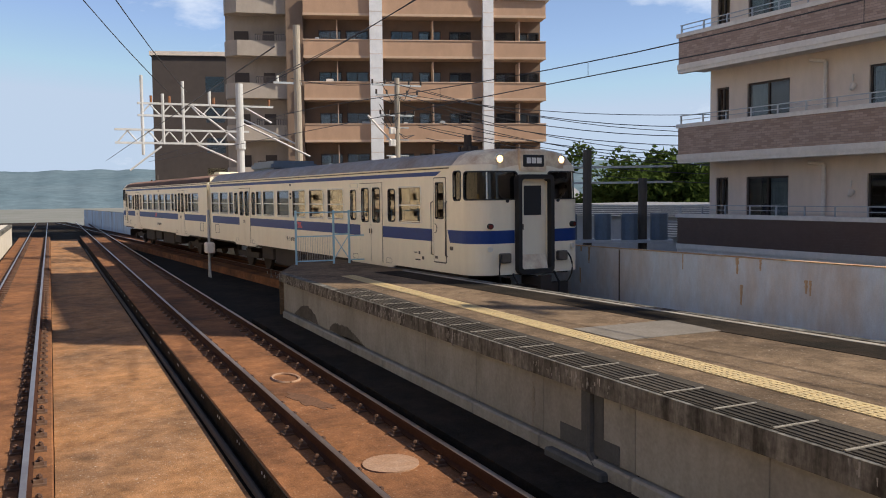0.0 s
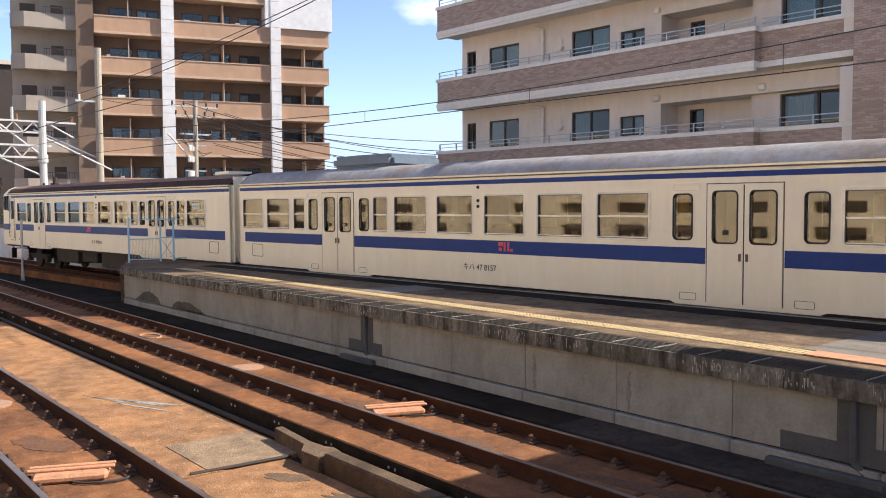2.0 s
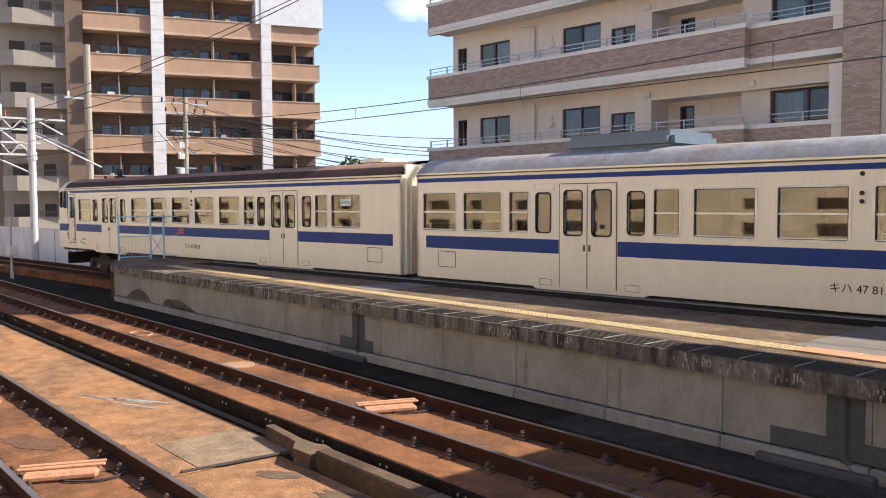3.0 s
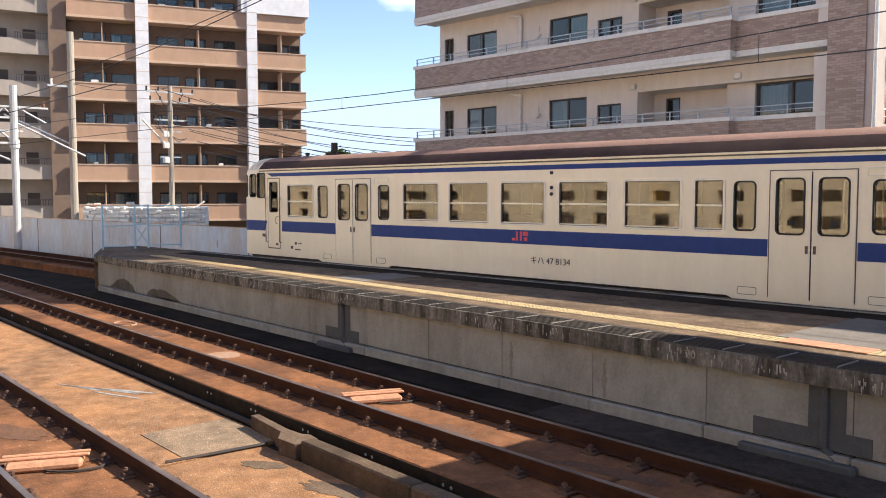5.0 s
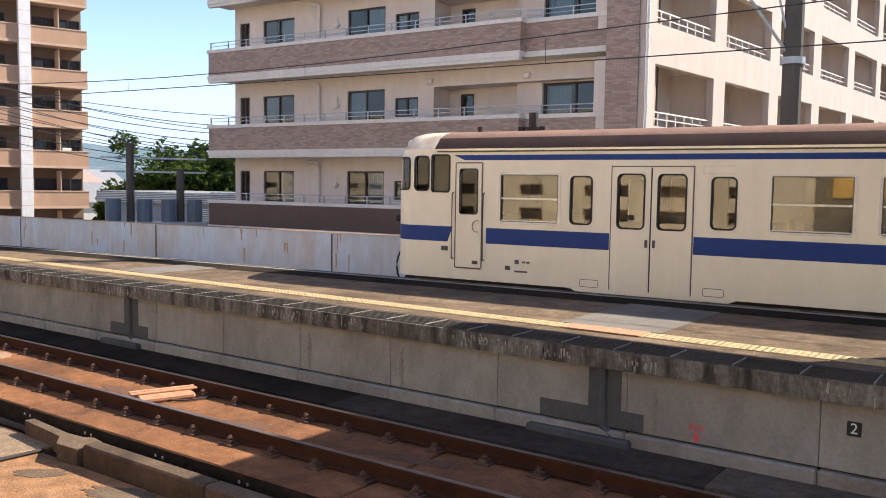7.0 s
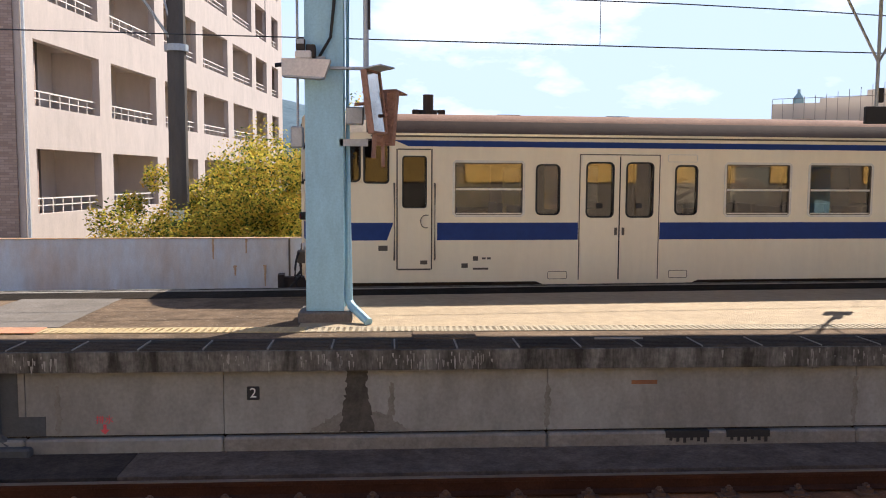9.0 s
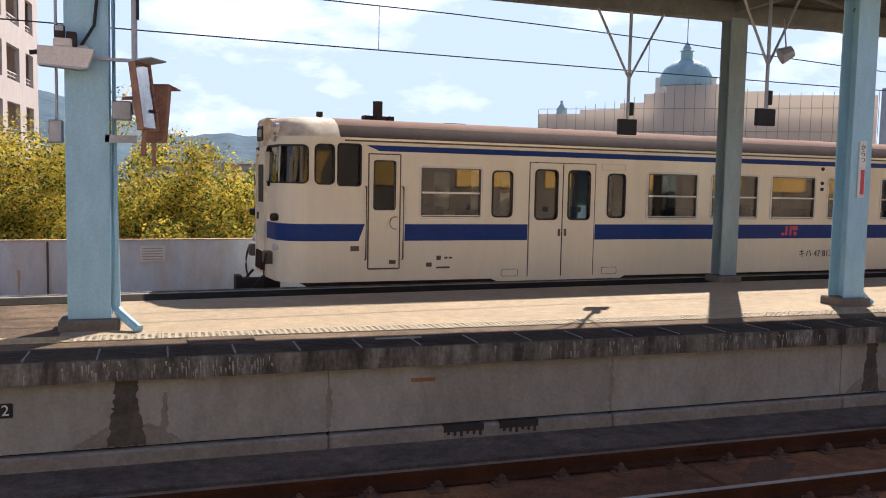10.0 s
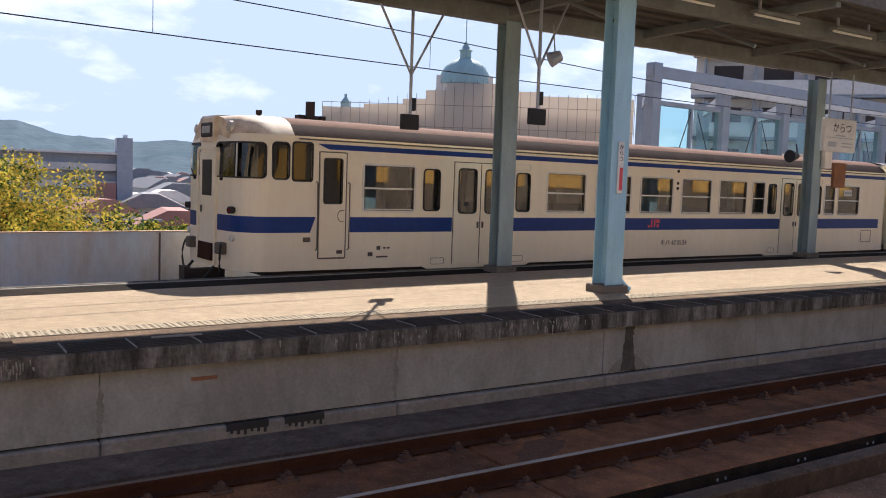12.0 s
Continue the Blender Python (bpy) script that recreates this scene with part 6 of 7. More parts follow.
for lz in levels:
    fl = lz - 1.05
    for a, b, k2, kk in wins:
        z0, z1 = fl + (0.15 if k2 < 2 else 1.25), fl + (2.3 if k2 < 2 else 1.95)
        w = part("window", boxes((a, a + 0.06, WB + 0.05, WB + 0.12, z0, z1), (b - 0.06, b, WB + 0.05, WB + 0.12, z0, z1), (a, b, WB + 0.05, WB + 0.12, z1 - 0.06, z1), (a, b, WB + 0.05, WB + 0.12, z0, z0 + 0.06), ((a + b) / 2 - 0.03, (a + b) / 2 + 0.03, WB + 0.04, WB + 0.11, z0, z1)), "umber", br)
        if kk == "w":
            part("pane", boxes((a + 0.05, b - 0.05, WB + 0.08, WB + 0.09, z0 + 0.05, z1 - 0.05)), "winglass", w)
            side = (a + b) / 2 if (int(lz * 3) + int(-a)) % 2 else a + 0.05
            part("curtain", pleats(side, side + (b - a) * 0.42, WB + 0.2, z0 + 0.05, z1 - 0.05), "curtain", w)
    # balcony slab, tiled parapet, coping and rail
    bal = part("balcony", boxes((-18.4, -3.95, 0.0, WB, lz - 1.18, lz - 1.0), (-3.95, -1.0, 0.38, WB + 2.0, lz - 1.18, lz - 1.0)), "capw", br)
    low = lz < 2.5
    part("parapet", boxes((-18.35, -3.95, 0.02, 0.17, lz - 1.0, lz - 0.1), (-18.35, -18.2, 0.17, WB, lz - 1.0, lz - 0.1), (-3.95, -1.02, 0.4, 0.55, lz - 1.0, lz - 0.1), (-4.1, -3.95, 0.17, 0.55, lz - 1.0, lz - 0.1)), "louvre" if low else "tile", bal)
    if low:
        part("slats", boxes(*[(-18.36, -3.94, 0.0, 0.02, lz - 0.95 + i * 0.08, lz - 0.92 + i * 0.08) for i in range(11)]), "louvre", bal)
    part("coping", boxes((-18.42, -3.9, -0.02, 0.2, lz - 0.1, lz + 0.03), (-3.9, -1.02, 0.36, 0.58, lz - 0.1, lz + 0.03)), "capw", bal)
    part("soffit_band", boxes((-18.38, -3.97, 0.03, 0.2, lz - 1.3, lz - 1.18)), "capw", bal)
    bmq = boxes((-18.35, -3.95, 0.08, 0.11, lz + 0.3, lz + 0.33), (-18.35, -3.95, 0.08, 0.11, lz + 0.16, lz + 0.18), (-3.95, -1.1, 0.46, 0.49, lz + 0.3, lz + 0.33), (-3.95, -1.1, 0.46, 0.49, lz + 0.16, lz + 0.18))
    for i in range(15):
        box(bmq, -18.3 + i * 1.02, -18.26 + i * 1.02, 0.07, 0.11, lz + 0.03, lz + 0.3)
    for i in range(3):
        box(bmq, -3.4 + i * 1.05, -3.36 + i * 1.05, 0.45, 0.49, lz + 0.03, lz + 0.3)
    part("railing", bmq, "steel", bal)
    # recessed loggia with a narrow door, and the wide corner window beside it
    RD, BD = WB + 1.1, WB + 0.4
    part("loggia_wall", sheet_with_holes(bmesh.new(), lambda u, z, d: Vector((u, RD + d, z)), [-8.3, -4.9], [lz - 1.0, lz + 1.3], [(-7.6, -7.02, lz - 0.9, lz + 1.05)], 0.15), "beige", br)
    part("loggia_side", boxes((-8.3, -8.06, WB + 0.221, RD, lz - 1.0, lz + 1.3)), "beige", br)
    part("loggia_ceiling", boxes((-8.06, -1.02, WB + 0.221, RD, lz + 1.223, lz + 1.4)), "capw", br)
    ld = part("loggia_door", boxes((-7.6, -7.53, RD + 0.04, RD + 0.1, lz - 0.9, lz + 1.05), (-7.09, -7.02, RD + 0.04, RD + 0.1, lz - 0.9, lz + 1.05), (-7.53, -7.09, RD + 0.04, RD + 0.1, lz + 0.98, lz + 1.05)), "umber", br)
    part("pane", boxes((-7.53, -7.09, RD + 0.06, RD + 0.07, lz - 0.9, lz + 0.98)), "winglass", ld)
    part("bay_wall", sheet_with_holes(bmesh.new(), lambda u, z, d: Vector((u, BD + d, z)), [-4.9, -1.03], [lz - 1.0, lz + 1.22], [(-3.93, -1.12, lz - 1.0, lz + 1.18)], 0.7), "beige", br)
    bay = part("bay", boxes((-3.93, -3.85, BD + 0.1, BD + 0.2, lz - 1.0, lz + 1.18), (-2.8, -2.72, BD + 0.1, BD + 0.2, lz - 1.0, lz + 1.18), (-1.72, -1.64, BD + 0.1, BD + 0.2, lz - 1.0, lz + 1.18), (-3.85, -1.12, BD + 0.1, BD + 0.2, lz + 1.11, lz + 1.18)), "umber", br)
    part("pane", boxes((-3.85, -1.12, BD + 0.14, BD + 0.15, lz - 1.0, lz + 1.11)), "winglass", bay)
    for c0, c1 in ((-3.82, -3.0), (-1.62, -1.16)):
        part("curtain", pleats(c0, c1, BD + 0.3, lz - 1.0, lz + 1.1), "curtain", bay)
    dp = part("downpipe", tubes(((-13.4, WB - 0.1, lz - 1.0), (-13.4, WB - 0.1, lz + 1.55), 0.06, 8), ((-13.4, WB - 0.1, lz + 1.55), (-13.8, WB - 0.3, lz + 1.62), 0.06, 8)), "capw", br)
    for hx in (-8.2, -4.3):
        part("vent_hood", rbox(hx - 0.13, hx + 0.13, WB - 0.12, WB, lz + 1.3, lz + 1.52, 0.04), "capw", br)
    part("wall_lamp", tubes(((-12.5, WB - 0.02, lz + 0.75), (-12.5, WB - 0.14, lz + 0.6), 0.1, 10, 0.05), ((-12.5, WB - 0.06, lz + 0.85), (-12.5, WB - 0.06, lz + 1.05), 0.03, 6)), "capw", br)
part("corner_pier", boxes((-1.02, 0.0, -0.02, 1.6, -6, 20.2)), "tile", br)
# side elevation with deep open balconies
holes, bays = [], [(0.7, 5.0), (5.95, 10.2), (11.2, 15.3), (16.3, 20.4), (21.4, 25.4), (26.3, 29.0), (30.4, 32.2)]
for lz in levels:
    for a, b in bays:
        holes.append((a, b, lz - 0.4, lz + 1.45))
bm = sheet_with_holes(bmesh.new(), lambda s, z, d: Vector((0.16 - d, 0.06 + s, z)), [0.0, 33.4], [-6, 20.2], holes, 0.25)
SK = pose(0, 0, 0, 0, 0, -7.7)
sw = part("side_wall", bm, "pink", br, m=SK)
part("side_back", boxes((-1.75, -1.6, 1.7, 33.4, -6, 20.2)), "beige", br, m=SK)
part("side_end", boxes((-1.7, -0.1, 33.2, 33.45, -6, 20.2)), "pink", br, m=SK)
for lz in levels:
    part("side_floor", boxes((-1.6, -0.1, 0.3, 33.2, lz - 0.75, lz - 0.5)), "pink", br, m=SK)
    for a, b in bays:
        bmq = boxes((0.0, 0.03, a, b, lz + 0.02, lz + 0.06), (0.0, 0.02, a, b, lz - 0.18, lz - 0.15))
        kk = int((b - a) / 0.6)
        for i in range(1, kk):
            box(bmq, 0.0, 0.03, a + i * (b - a) / kk - 0.015, a + i * (b - a) / kk + 0.015, lz - 0.4, lz + 0.03)
        part("side_railing", bmq, "capw", sw)
        part("partition", boxes((-1.6, -0.12, a - 0.5, a - 0.4, lz - 0.5, lz + 1.7)), "beige", br, m=SK)
        part("side_door", boxes((-1.6, -1.56, a + 1.0, a + 2.4, lz - 0.5, lz + 1.3)), "umber", br, m=SK)
part("corner_pipe", tubes(((0.24, 0.1, -6), (0.24, 0.1, 20), 0.05, 8)), "white", br)
part("roof_slab", boxes((-18.4, 0.3, 0.0, 33.5, 20.2, 20.6)), "capw", br)
# washing on the low balcony
for i, (dx, mt) in enumerate(((-5.9, "curtain"), (-5.6, "bluebox"), (-4.9, "capw"), (-4.6, "curtain"))):
    bm = rbox(dx, dx + 0.28, 0.75, 0.8, LED0 - 0.25, LED0 + 0.55, 0.03)
    o = tagged(part("laundry", bm, mt, m=pose(-10.12, 23.95, 0, 0, 0, 2.7)), "washing hung on the balcony line", "laundry", "washing")

# ---------- tall tan apartment block ----------
U = Vector((math.cos(radians(72)), math.sin(radians(72)), 0))
bl = thing("apartment_tower", "tan apartment tower with long balconies and white columns", "apartment building", m=pose(-63, 19.8, 0, 0, 0, 72))
holes = []
tops = [1.8 + 2.9 * i for i in range(-3, 9)]
for tz in tops:
    for a in (0.9, 2.8, 6.0, 8.0, 10.2, 13.6, 15.2):
        holes.append((a, a + 1.6, tz - 0.9, tz + 0.95))
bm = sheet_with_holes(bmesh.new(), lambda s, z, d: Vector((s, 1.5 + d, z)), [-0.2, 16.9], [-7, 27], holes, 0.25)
# Shade behind the balconies is in the wall's paint.
part("wall", bm, "tanshade", bl)
# Same painted dimness behind the tower's windows.
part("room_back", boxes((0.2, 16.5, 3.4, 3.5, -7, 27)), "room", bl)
part("core", boxes((-0.2, 0.0, 1.75, 14, -7, 27), (16.7, 16.9, 1.75, 14, -7, 27)), "tanshade", bl)
part("roof_slab", boxes((-0.4, 17.2, 0.6, 14, 27, 27.5)), "capw", bl)
rng = random.Random(11)
for tz in tops:
    bmq = boxes()
    for a, b in ((-0.1, 4.45), (5.35, 12.4), (13.15, 16.95)):
        bal = part("balcony", boxes((a, b, 0.0, 0.16, tz - 1.05, tz)), "tan", bl)
        part("coping", boxes((a - 0.02, b + 0.02, -0.04, 0.2, tz, tz + 0.07), (a - 0.02, b + 0.02, -0.04, 0.2, tz - 1.22, tz - 1.05)), "tanpale", bal)
        part("slab", boxes((a, b, 0.16, 1.5, tz - 1.2, tz - 1.07)), "tanpale", bal)
        part("partition", boxes(((a + b) / 2, (a + b) / 2 + 0.06, 0.2, 1.5, tz - 1.07, tz + 1.5)), "tanpale", bal)
    for a in (0.9, 2.8, 6.0, 8.0, 10.2, 13.6, 15.2):
        w = part("window", boxes((a, a + 0.06, 1.52, 1.6, tz - 0.9, tz + 0.95), (a + 1.54, a + 1.6, 1.52, 1.6, tz - 0.9, tz + 0.95), (a + 0.77, a + 0.83, 1.52, 1.6, tz - 0.9, tz + 0.95), (a + 0.06, a + 1.54, 1.52, 1.6, tz + 0.89, tz + 0.95)), "umber", bl)
        part("pane", boxes((a + 0.04, a + 1.56, 1.55, 1.56, tz - 0.9, tz + 0.9)), "winglass", w)
        if rng.random() < 0.45:
            part("curtain", pleats(a + 0.1, a + 0.7, 1.72, tz - 0.9, tz + 0.8), "curtain", w)
    for k2 in range(5):
        u = rng.uniform(0.2, 16.2)
        if rng.random() < 0.6 and not (4.0 < u < 5.6 or 12.0 < u < 13.4):
            part("bedding", rbox(u, u + rng.uniform(0.25, 0.6), 0.3, 0.5, tz - 0.25, tz + rng.uniform(0.12, 0.3), 0.02), rng.choice(("curtain", "greywall", "capw")), bl)
for a, b in ((4.45, 5.33), (12.4, 13.15)):
    part("column", boxes((a, b, -0.25, 0.35, -7, 27.2)), "whitecol", bl)
    for i in range(34):
        part("column_joint", boxes((a - 0.005, b + 0.005, -0.257, -0.2, -6 + i * 0.97, -5.97 + i * 0.97)), "tanpale", bl)
part("crown", boxes((12.0, 17.2, -0.2, 1.5, 16.3, 19.0)), "whitecol", bl)
part("edge_pier", boxes((-1.3, -0.15, 0.3, 1.9, -7, 27)), "tanshade", bl)
# rounded side bays
for tz in tops:
    bm = prism(bmesh.new(), [(-5.6, 1.4), (-5.4, 0.7), (-4.6, 0.2), (-1.3, 0.6), (-1.3, 1.4)], 0, 1)
    bmesh.ops.transform(bm, matrix=Matrix(((1, 0, 0, 0), (0, 0, 1, 0), (0, 1.05, 0, tz - 1.05), (0, 0, 0, 1))), verts=bm.verts[:])
    # Wing balcony darkened in its paint to read as shaded.
    part("side_balcony", bm, "taupe", bl)
    part("side_railing", boxes(*[(-3.4 + i * 0.16, -3.36 + i * 0.16, 0.3, 0.34, tz, tz + 0.4) for i in range(12)], (-3.4, -1.4, 0.3, 0.34, tz + 0.38, tz + 0.43)), "umber", bl)
    part("side_window", boxes((-5.0, -4.0, 1.95, 2.0, tz - 0.9, tz + 0.9)), "umber", bl)
    part("side_window", boxes((-3.0, -2.2, 1.95, 2.0, tz - 0.9, tz + 0.9)), "umber", bl)
# Wing core in the same shade-darkened taupe.
part("side_core", boxes((-5.6, -0.2, 2.0, 10, -7, 27)), "taupe", bl)

dk = thing("brown_building", "dark brown tiled building beyond the tower", "building", m=pose(-92, 16.8, 0, 0, 0, 74))
holes = [(a, a + 1.8, z, z + 1.5) for a in (1.0, 4.2, 7.4) for z in (-2, 1, 4, 7, 10, 13)]
part("wall", sheet_with_holes(bmesh.new(), lambda s, z, d: Vector((s, d, z)), [-4, 9.5], [-7, 16.5], holes, 0.3), "umber", dk)
part("core", boxes((-4, 9.5, 1.5, 12, -7, 16.5), (-4, -3.7, 0.3, 1.5, -7, 16.5), (9.2, 9.5, 0.3, 1.5, -7, 16.5)), "umber", dk)
part("roof_edge", boxes((-4.2, 9.7, -0.2, 12, 16.5, 16.9)), "beige", dk)
for a, b, z0, z1 in holes:
    part("pane", boxes((a, b, 0.15, 0.17, z0, z1), ), "winglass", dk)

# low stone parapet and grey sheds on the far side of the wall
sw2 = thing("stone_parapet", "rough white stone parapet behind the blue wall", "wall", kind="structure", m=pose(-46.5, 15.1, 0, 0, 0, 47))
rng = random.Random(2)
for r in range(6):
    x = -rng.uniform(0.0, 0.3)
    while x < 6.6:
        w = rng.uniform(0.22, 0.55)
        lift = rng.uniform(-0.03, 0.03)
        if min(6.6, x + w) - max(0, x) > 0.08:
            part("stone", rbox(max(0, x), min(6.6, x + w) - 0.02, rng.uniform(-0.1, 0.03), 0.4, 0.75 + r * 0.2 + lift, 0.93 + r * 0.2 + lift, 0.035), "stone", sw2)
        x += w
part("backing", boxes((0, 6.6, 0.1, 0.38, -5, 1.9)), "stone", sw2)

for i, (x, y, w, d, z, ang, rm) in enumerate(((-44, 34, 12, 9, 1.9, 20, "roofslate"), (-33, 30, 7, 8, 1.2, 8, "roofslate"))):
    sh = thing("shed", "low building with a grey ribbed roof", "building", "sheds", m=pose(x, y, 0, 0, 0, ang))
    part("wall", boxes((-w / 2, w / 2, 0, d, -6, z - 0.6)), "greywall", sh)
    part("roof", prism(bmesh.new(), [(-w / 2 - 0.3, z - 0.6), (w / 2 + 0.3, z - 0.6), (w / 2 + 0.3, z), (-w / 2 - 0.3, z + 0.1)], -0.4, d + 0.4), rm, sh)
    part("ribs", boxes(*[(-w / 2 - 0.3, w / 2 + 0.3, -0.41, -0.38, z - 0.58 + k2 * 0.11, z - 0.53 + k2 * 0.11) for k2 in range(6)]), "white", sh)

# ---------- poles and wires ----------
def conc_pole(x, y, z0, z1, r, label, mt="pole"):
    t = thing("utility_pole", label, "pole", "utility poles", m=pose(x, y, 0))
    part("shaft", tubes(((0, 0, z0), (0, 0, z1), r, 12, r * 0.8)), mt, t)
    return t


pA = conc_pole(-47.0, 14.85, -6, 11.1, 0.22, "tall grey concrete catenary pole with a steel clamp", "pole")
part("cross_arm", boxes((-0.05, 0.05, -1.2, 0.2, 8.2, 8.3)), "steel", pA)
part("insulator", tubes(((0, -1.0, 8.3), (0, -1.0, 8.6), 0.06, 8)), "white", pA)
part("bracket", tubes(((0, 0, 5.2), (-3.6, -2.4, 6.9), 0.05, 6)), "steel", pA)
pB = conc_pole(-5.85, 24.2, -6, 16.5, 0.29, "dark concrete pole with a clamp and a white number plate", "greypole")
# Shaft top and cross-arms are unseen, added for shadow streaks on the platform.
part("cross_arm", boxes((-1.6, 1.6, -0.08, 0.08, 13.2, 13.36), (-1.3, 1.3, -0.08, 0.08, 14.6, 14.76), (-0.9, 0.9, -0.08, 0.08, 15.8, 15.94)), "steel", pB)
part("clamp", tubes(((0, 0, 6.0), (0, 0, 6.18), 0.33, 12)), "steel", pB)
part("plate", rbox(-0.2, 0.2, -0.33, -0.3, 1.35, 1.65, 0.01), "white", pB)
part("arm", tubes(((0, 0, 6.1), (-1.1, -1.2, 8.0), 0.04, 6), ((-0.6, -0.6, 9), (0, 0, 6.2), 0.03, 6)), "steel", pB)
pC = conc_pole(-45.2, 19.45, -6, 8.5, 0.16, "grey utility pole with cross-arms and tangled cables", "pole")
for z, w in ((8.1, 1.3), (7.6, 1.1), (6.6, 0.9)):
    part("cross_arm", boxes((-0.05, 0.05, -w, w, z, z + 0.08)), "steel", pC)
    for k2 in range(5):
        part("insulator", tubes(((0, -w + k2 * w / 2, z + 0.08), (0, -w + k2 * w / 2, z + 0.3), 0.05, 6)), "dark", pC)
for p, q in (((0, 0, 5.0), (0.1, -1.6, 6.6)), ((0, 0, 1.0), (0.2, 1.8, 2.2)), ((0, 0, 2.2), (0.2, -1.4, 1.2))):
    part("strut", tubes((p, q, 0.05, 6)), "capw", pC)
rng = random.Random(77)
for i in range(9):
    z0, s0 = rng.uniform(5.2, 8.2), rng.choice((-1, 1))
    part("loose_cable", chain(bmesh.new(), [(0.1, 0, z0), (0.15, s0 * 0.35, z0 - rng.uniform(0.1, 0.5)), (0.12, s0 * rng.uniform(0.6, 1.1), z0 + rng.uniform(-0.2, 0.6))], 0.022, 5), "wire", pC)
for z in (6.0, 5.4, 4.6):
    part("bracket", boxes((-0.04, 0.04, -0.6, 0.6, z, z + 0.06)), "steel", pC)
    part("junction_box", rbox(0.05, 0.3, -0.5, -0.2, z - 0.3, z, 0.02), "capw", pC)
cp = thing("catenary_mast", "grey-white steel catenary mast with lattice arms", "mast", m=pose(-46.2, 11.8, 0))
part("shaft", tubes(((0, 0, BED), (0, 0, 8.0), 0.18, 12)), "mast", cp)
part("collar", tubes(((0, 0, 4.9), (0, 0, 5.3), 0.24, 12)), "mast", cp)
for z, y0, y1 in ((6.9, -4.6, 1.6), (6.35, -4.6, 0.0), (5.7, -5.6, 0.4), (5.1, -5.6, 0.0)):
    part("arm", boxes((-0.06, 0.06, y0, y1, z, z + 0.09)), "mast", cp)
for z0, z1, y0, k2 in ((6.35, 6.9, -4.5, 5), (5.1, 5.7, -5.5, 6)):
    for i in range(k2):
        y = y0 + i * 0.9
        part("lattice_bar", tubes(((0, y, z0 + 0.05), (0, y + 0.45, z1), 0.035, 6)), "mast", cp)
        part("lattice_bar", tubes(((0, y + 0.45, z1), (0, y + 0.9, z0 + 0.05), 0.035, 6)), "mast", cp)
for y, z0, z1 in ((-4.4, 4.6, 8.2), (-2.6, 5.1, 8.0), (-3.5, 5.1, 7.4), (-1.4, 6.9, 7.6)):
    part("upright", tubes(((0, y, z0), (0, y, z1), 0.07, 8)), "mast", cp)
for p, q in (((0, 0, 5.2), (0, -2.2, 6.9)), ((0, 0, 6.2), (0, 3.4, 4.6)), ((0, 0, 4.2), (0, -2.0, 5.1)), ((0, -3.6, 5.0), (0, -5.0, 3.9)), ((0, 0.2, 6.9), (0, 1.5, 6.2))):
    part("arm_brace", tubes((p, q, 0.05, 6)), "mast", cp)
for y in (-4.0, -3.2, -1.2, 1.4):
    part("insulator", tubes(((0, y, 6.99), (0, y, 7.3), 0.06, 8)), "rust", cp)


def sag(a, b, drop, num=14):
    a, b = Vector(a), Vector(b)
    return [a.lerp(b, i / num) - Vector((0, 0, drop * 4 * (i / num) * (1 - i / num))) for i in range(num + 1)]


wy = lambda x: side_y(x) + 1.4
def wire(name, pts, r, label):
    tagged(part(name, chain(bmesh.new(), pts, r, 5), "wire"), label, "wire", "overhead wires")


wire("contact_wire", [(x, wy(x), 4.85) for x in np.arange(-60, 50, 5.0)], 0.011, "thin dark overhead contact wire")
wire("catenary_wire", [(x, wy(x), 5.36 + 0.25 * math.cos((x - 3) / 40 * 6.28)) for x in np.arange(-60, 50, 2.5)], 0.011, "thin dark catenary wire above the track")
bm = bmesh.new()
for x in np.arange(-58, 48, 5.6):
    tube(bm, (x, wy(x), 4.85), (x, wy(x), 5.36 + 0.25 * math.cos((x - 3) / 40 * 6.28)), 0.006, 4)
tagged(part("wire_droppers", bm, "wire"), "thin droppers between the overhead wires", "wire", "overhead wires")
wire("contact_wire", [(x, 6.6, 4.9) for x in np.arange(-60, -12, 6.0)], 0.012, "thin dark overhead contact wire")
for a, b, d in (((-45.2, 20.0, 7.7), (-30, 36, 6.4), 0.8), ((-45.2, 21.2, 7.9), (-30, 36, 5.5), 1.1), ((-45.2, 21.4, 7.2), (-30, 36, 4.5), 1.2), ((-45.2, 20.9, 6.8), (-30, 36, 3.8), 1.0), ((-45.2, 20.5, 6.2), (-30, 36, 3.4), 0.6), ((-47, 14.5, 8.5), (-45.2, 19.4, 8.4), 0.3), ((-43.5, 9, 7.2), (-8, -1.5, 12.5), 0.9), ((-43.5, 11.4, 7.2), (-12, 16, 11.4), 0.7), ((-43.5, 8.2, 7.2), (-20, -1.5, 13.5), 0.6), ((-47, 13.8, 8.6), (-8, 18.0, 13.0), 0.8)):
    wire("power_cable", sag(a, b, d), 0.017, "dark sagging overhead cable")
for i in range(7):
    wire("power_cable", sag((-45.2, 19.0 + 0.4 * i, 8.3 - 0.55 * i), (-31.0, 36.0, 6.0 - 0.5 * i), 1.3 - 0.1 * i), 0.02, "dark cable drooping from the tangled pole")
tr = thing("transformer_rack", "grey-blue transformers on a pair of poles", "transformer", m=pose(-32.2, 23.4, 0.1, 0, 0, 54))
for x in (-1.2, 0.9):
    part("pole", tubes(((x, 0, -6), (x, 0, 4.2 if x < 0 else 3.1), 0.17, 10)), "greypole", tr)
for x in (-1.9, -0.6, 0.4, 1.5):
    part("transformer", tubes(((x, -0.3, 0.75), (x, -0.3, 1.75), 0.32, 12)), "bluebox", tr)
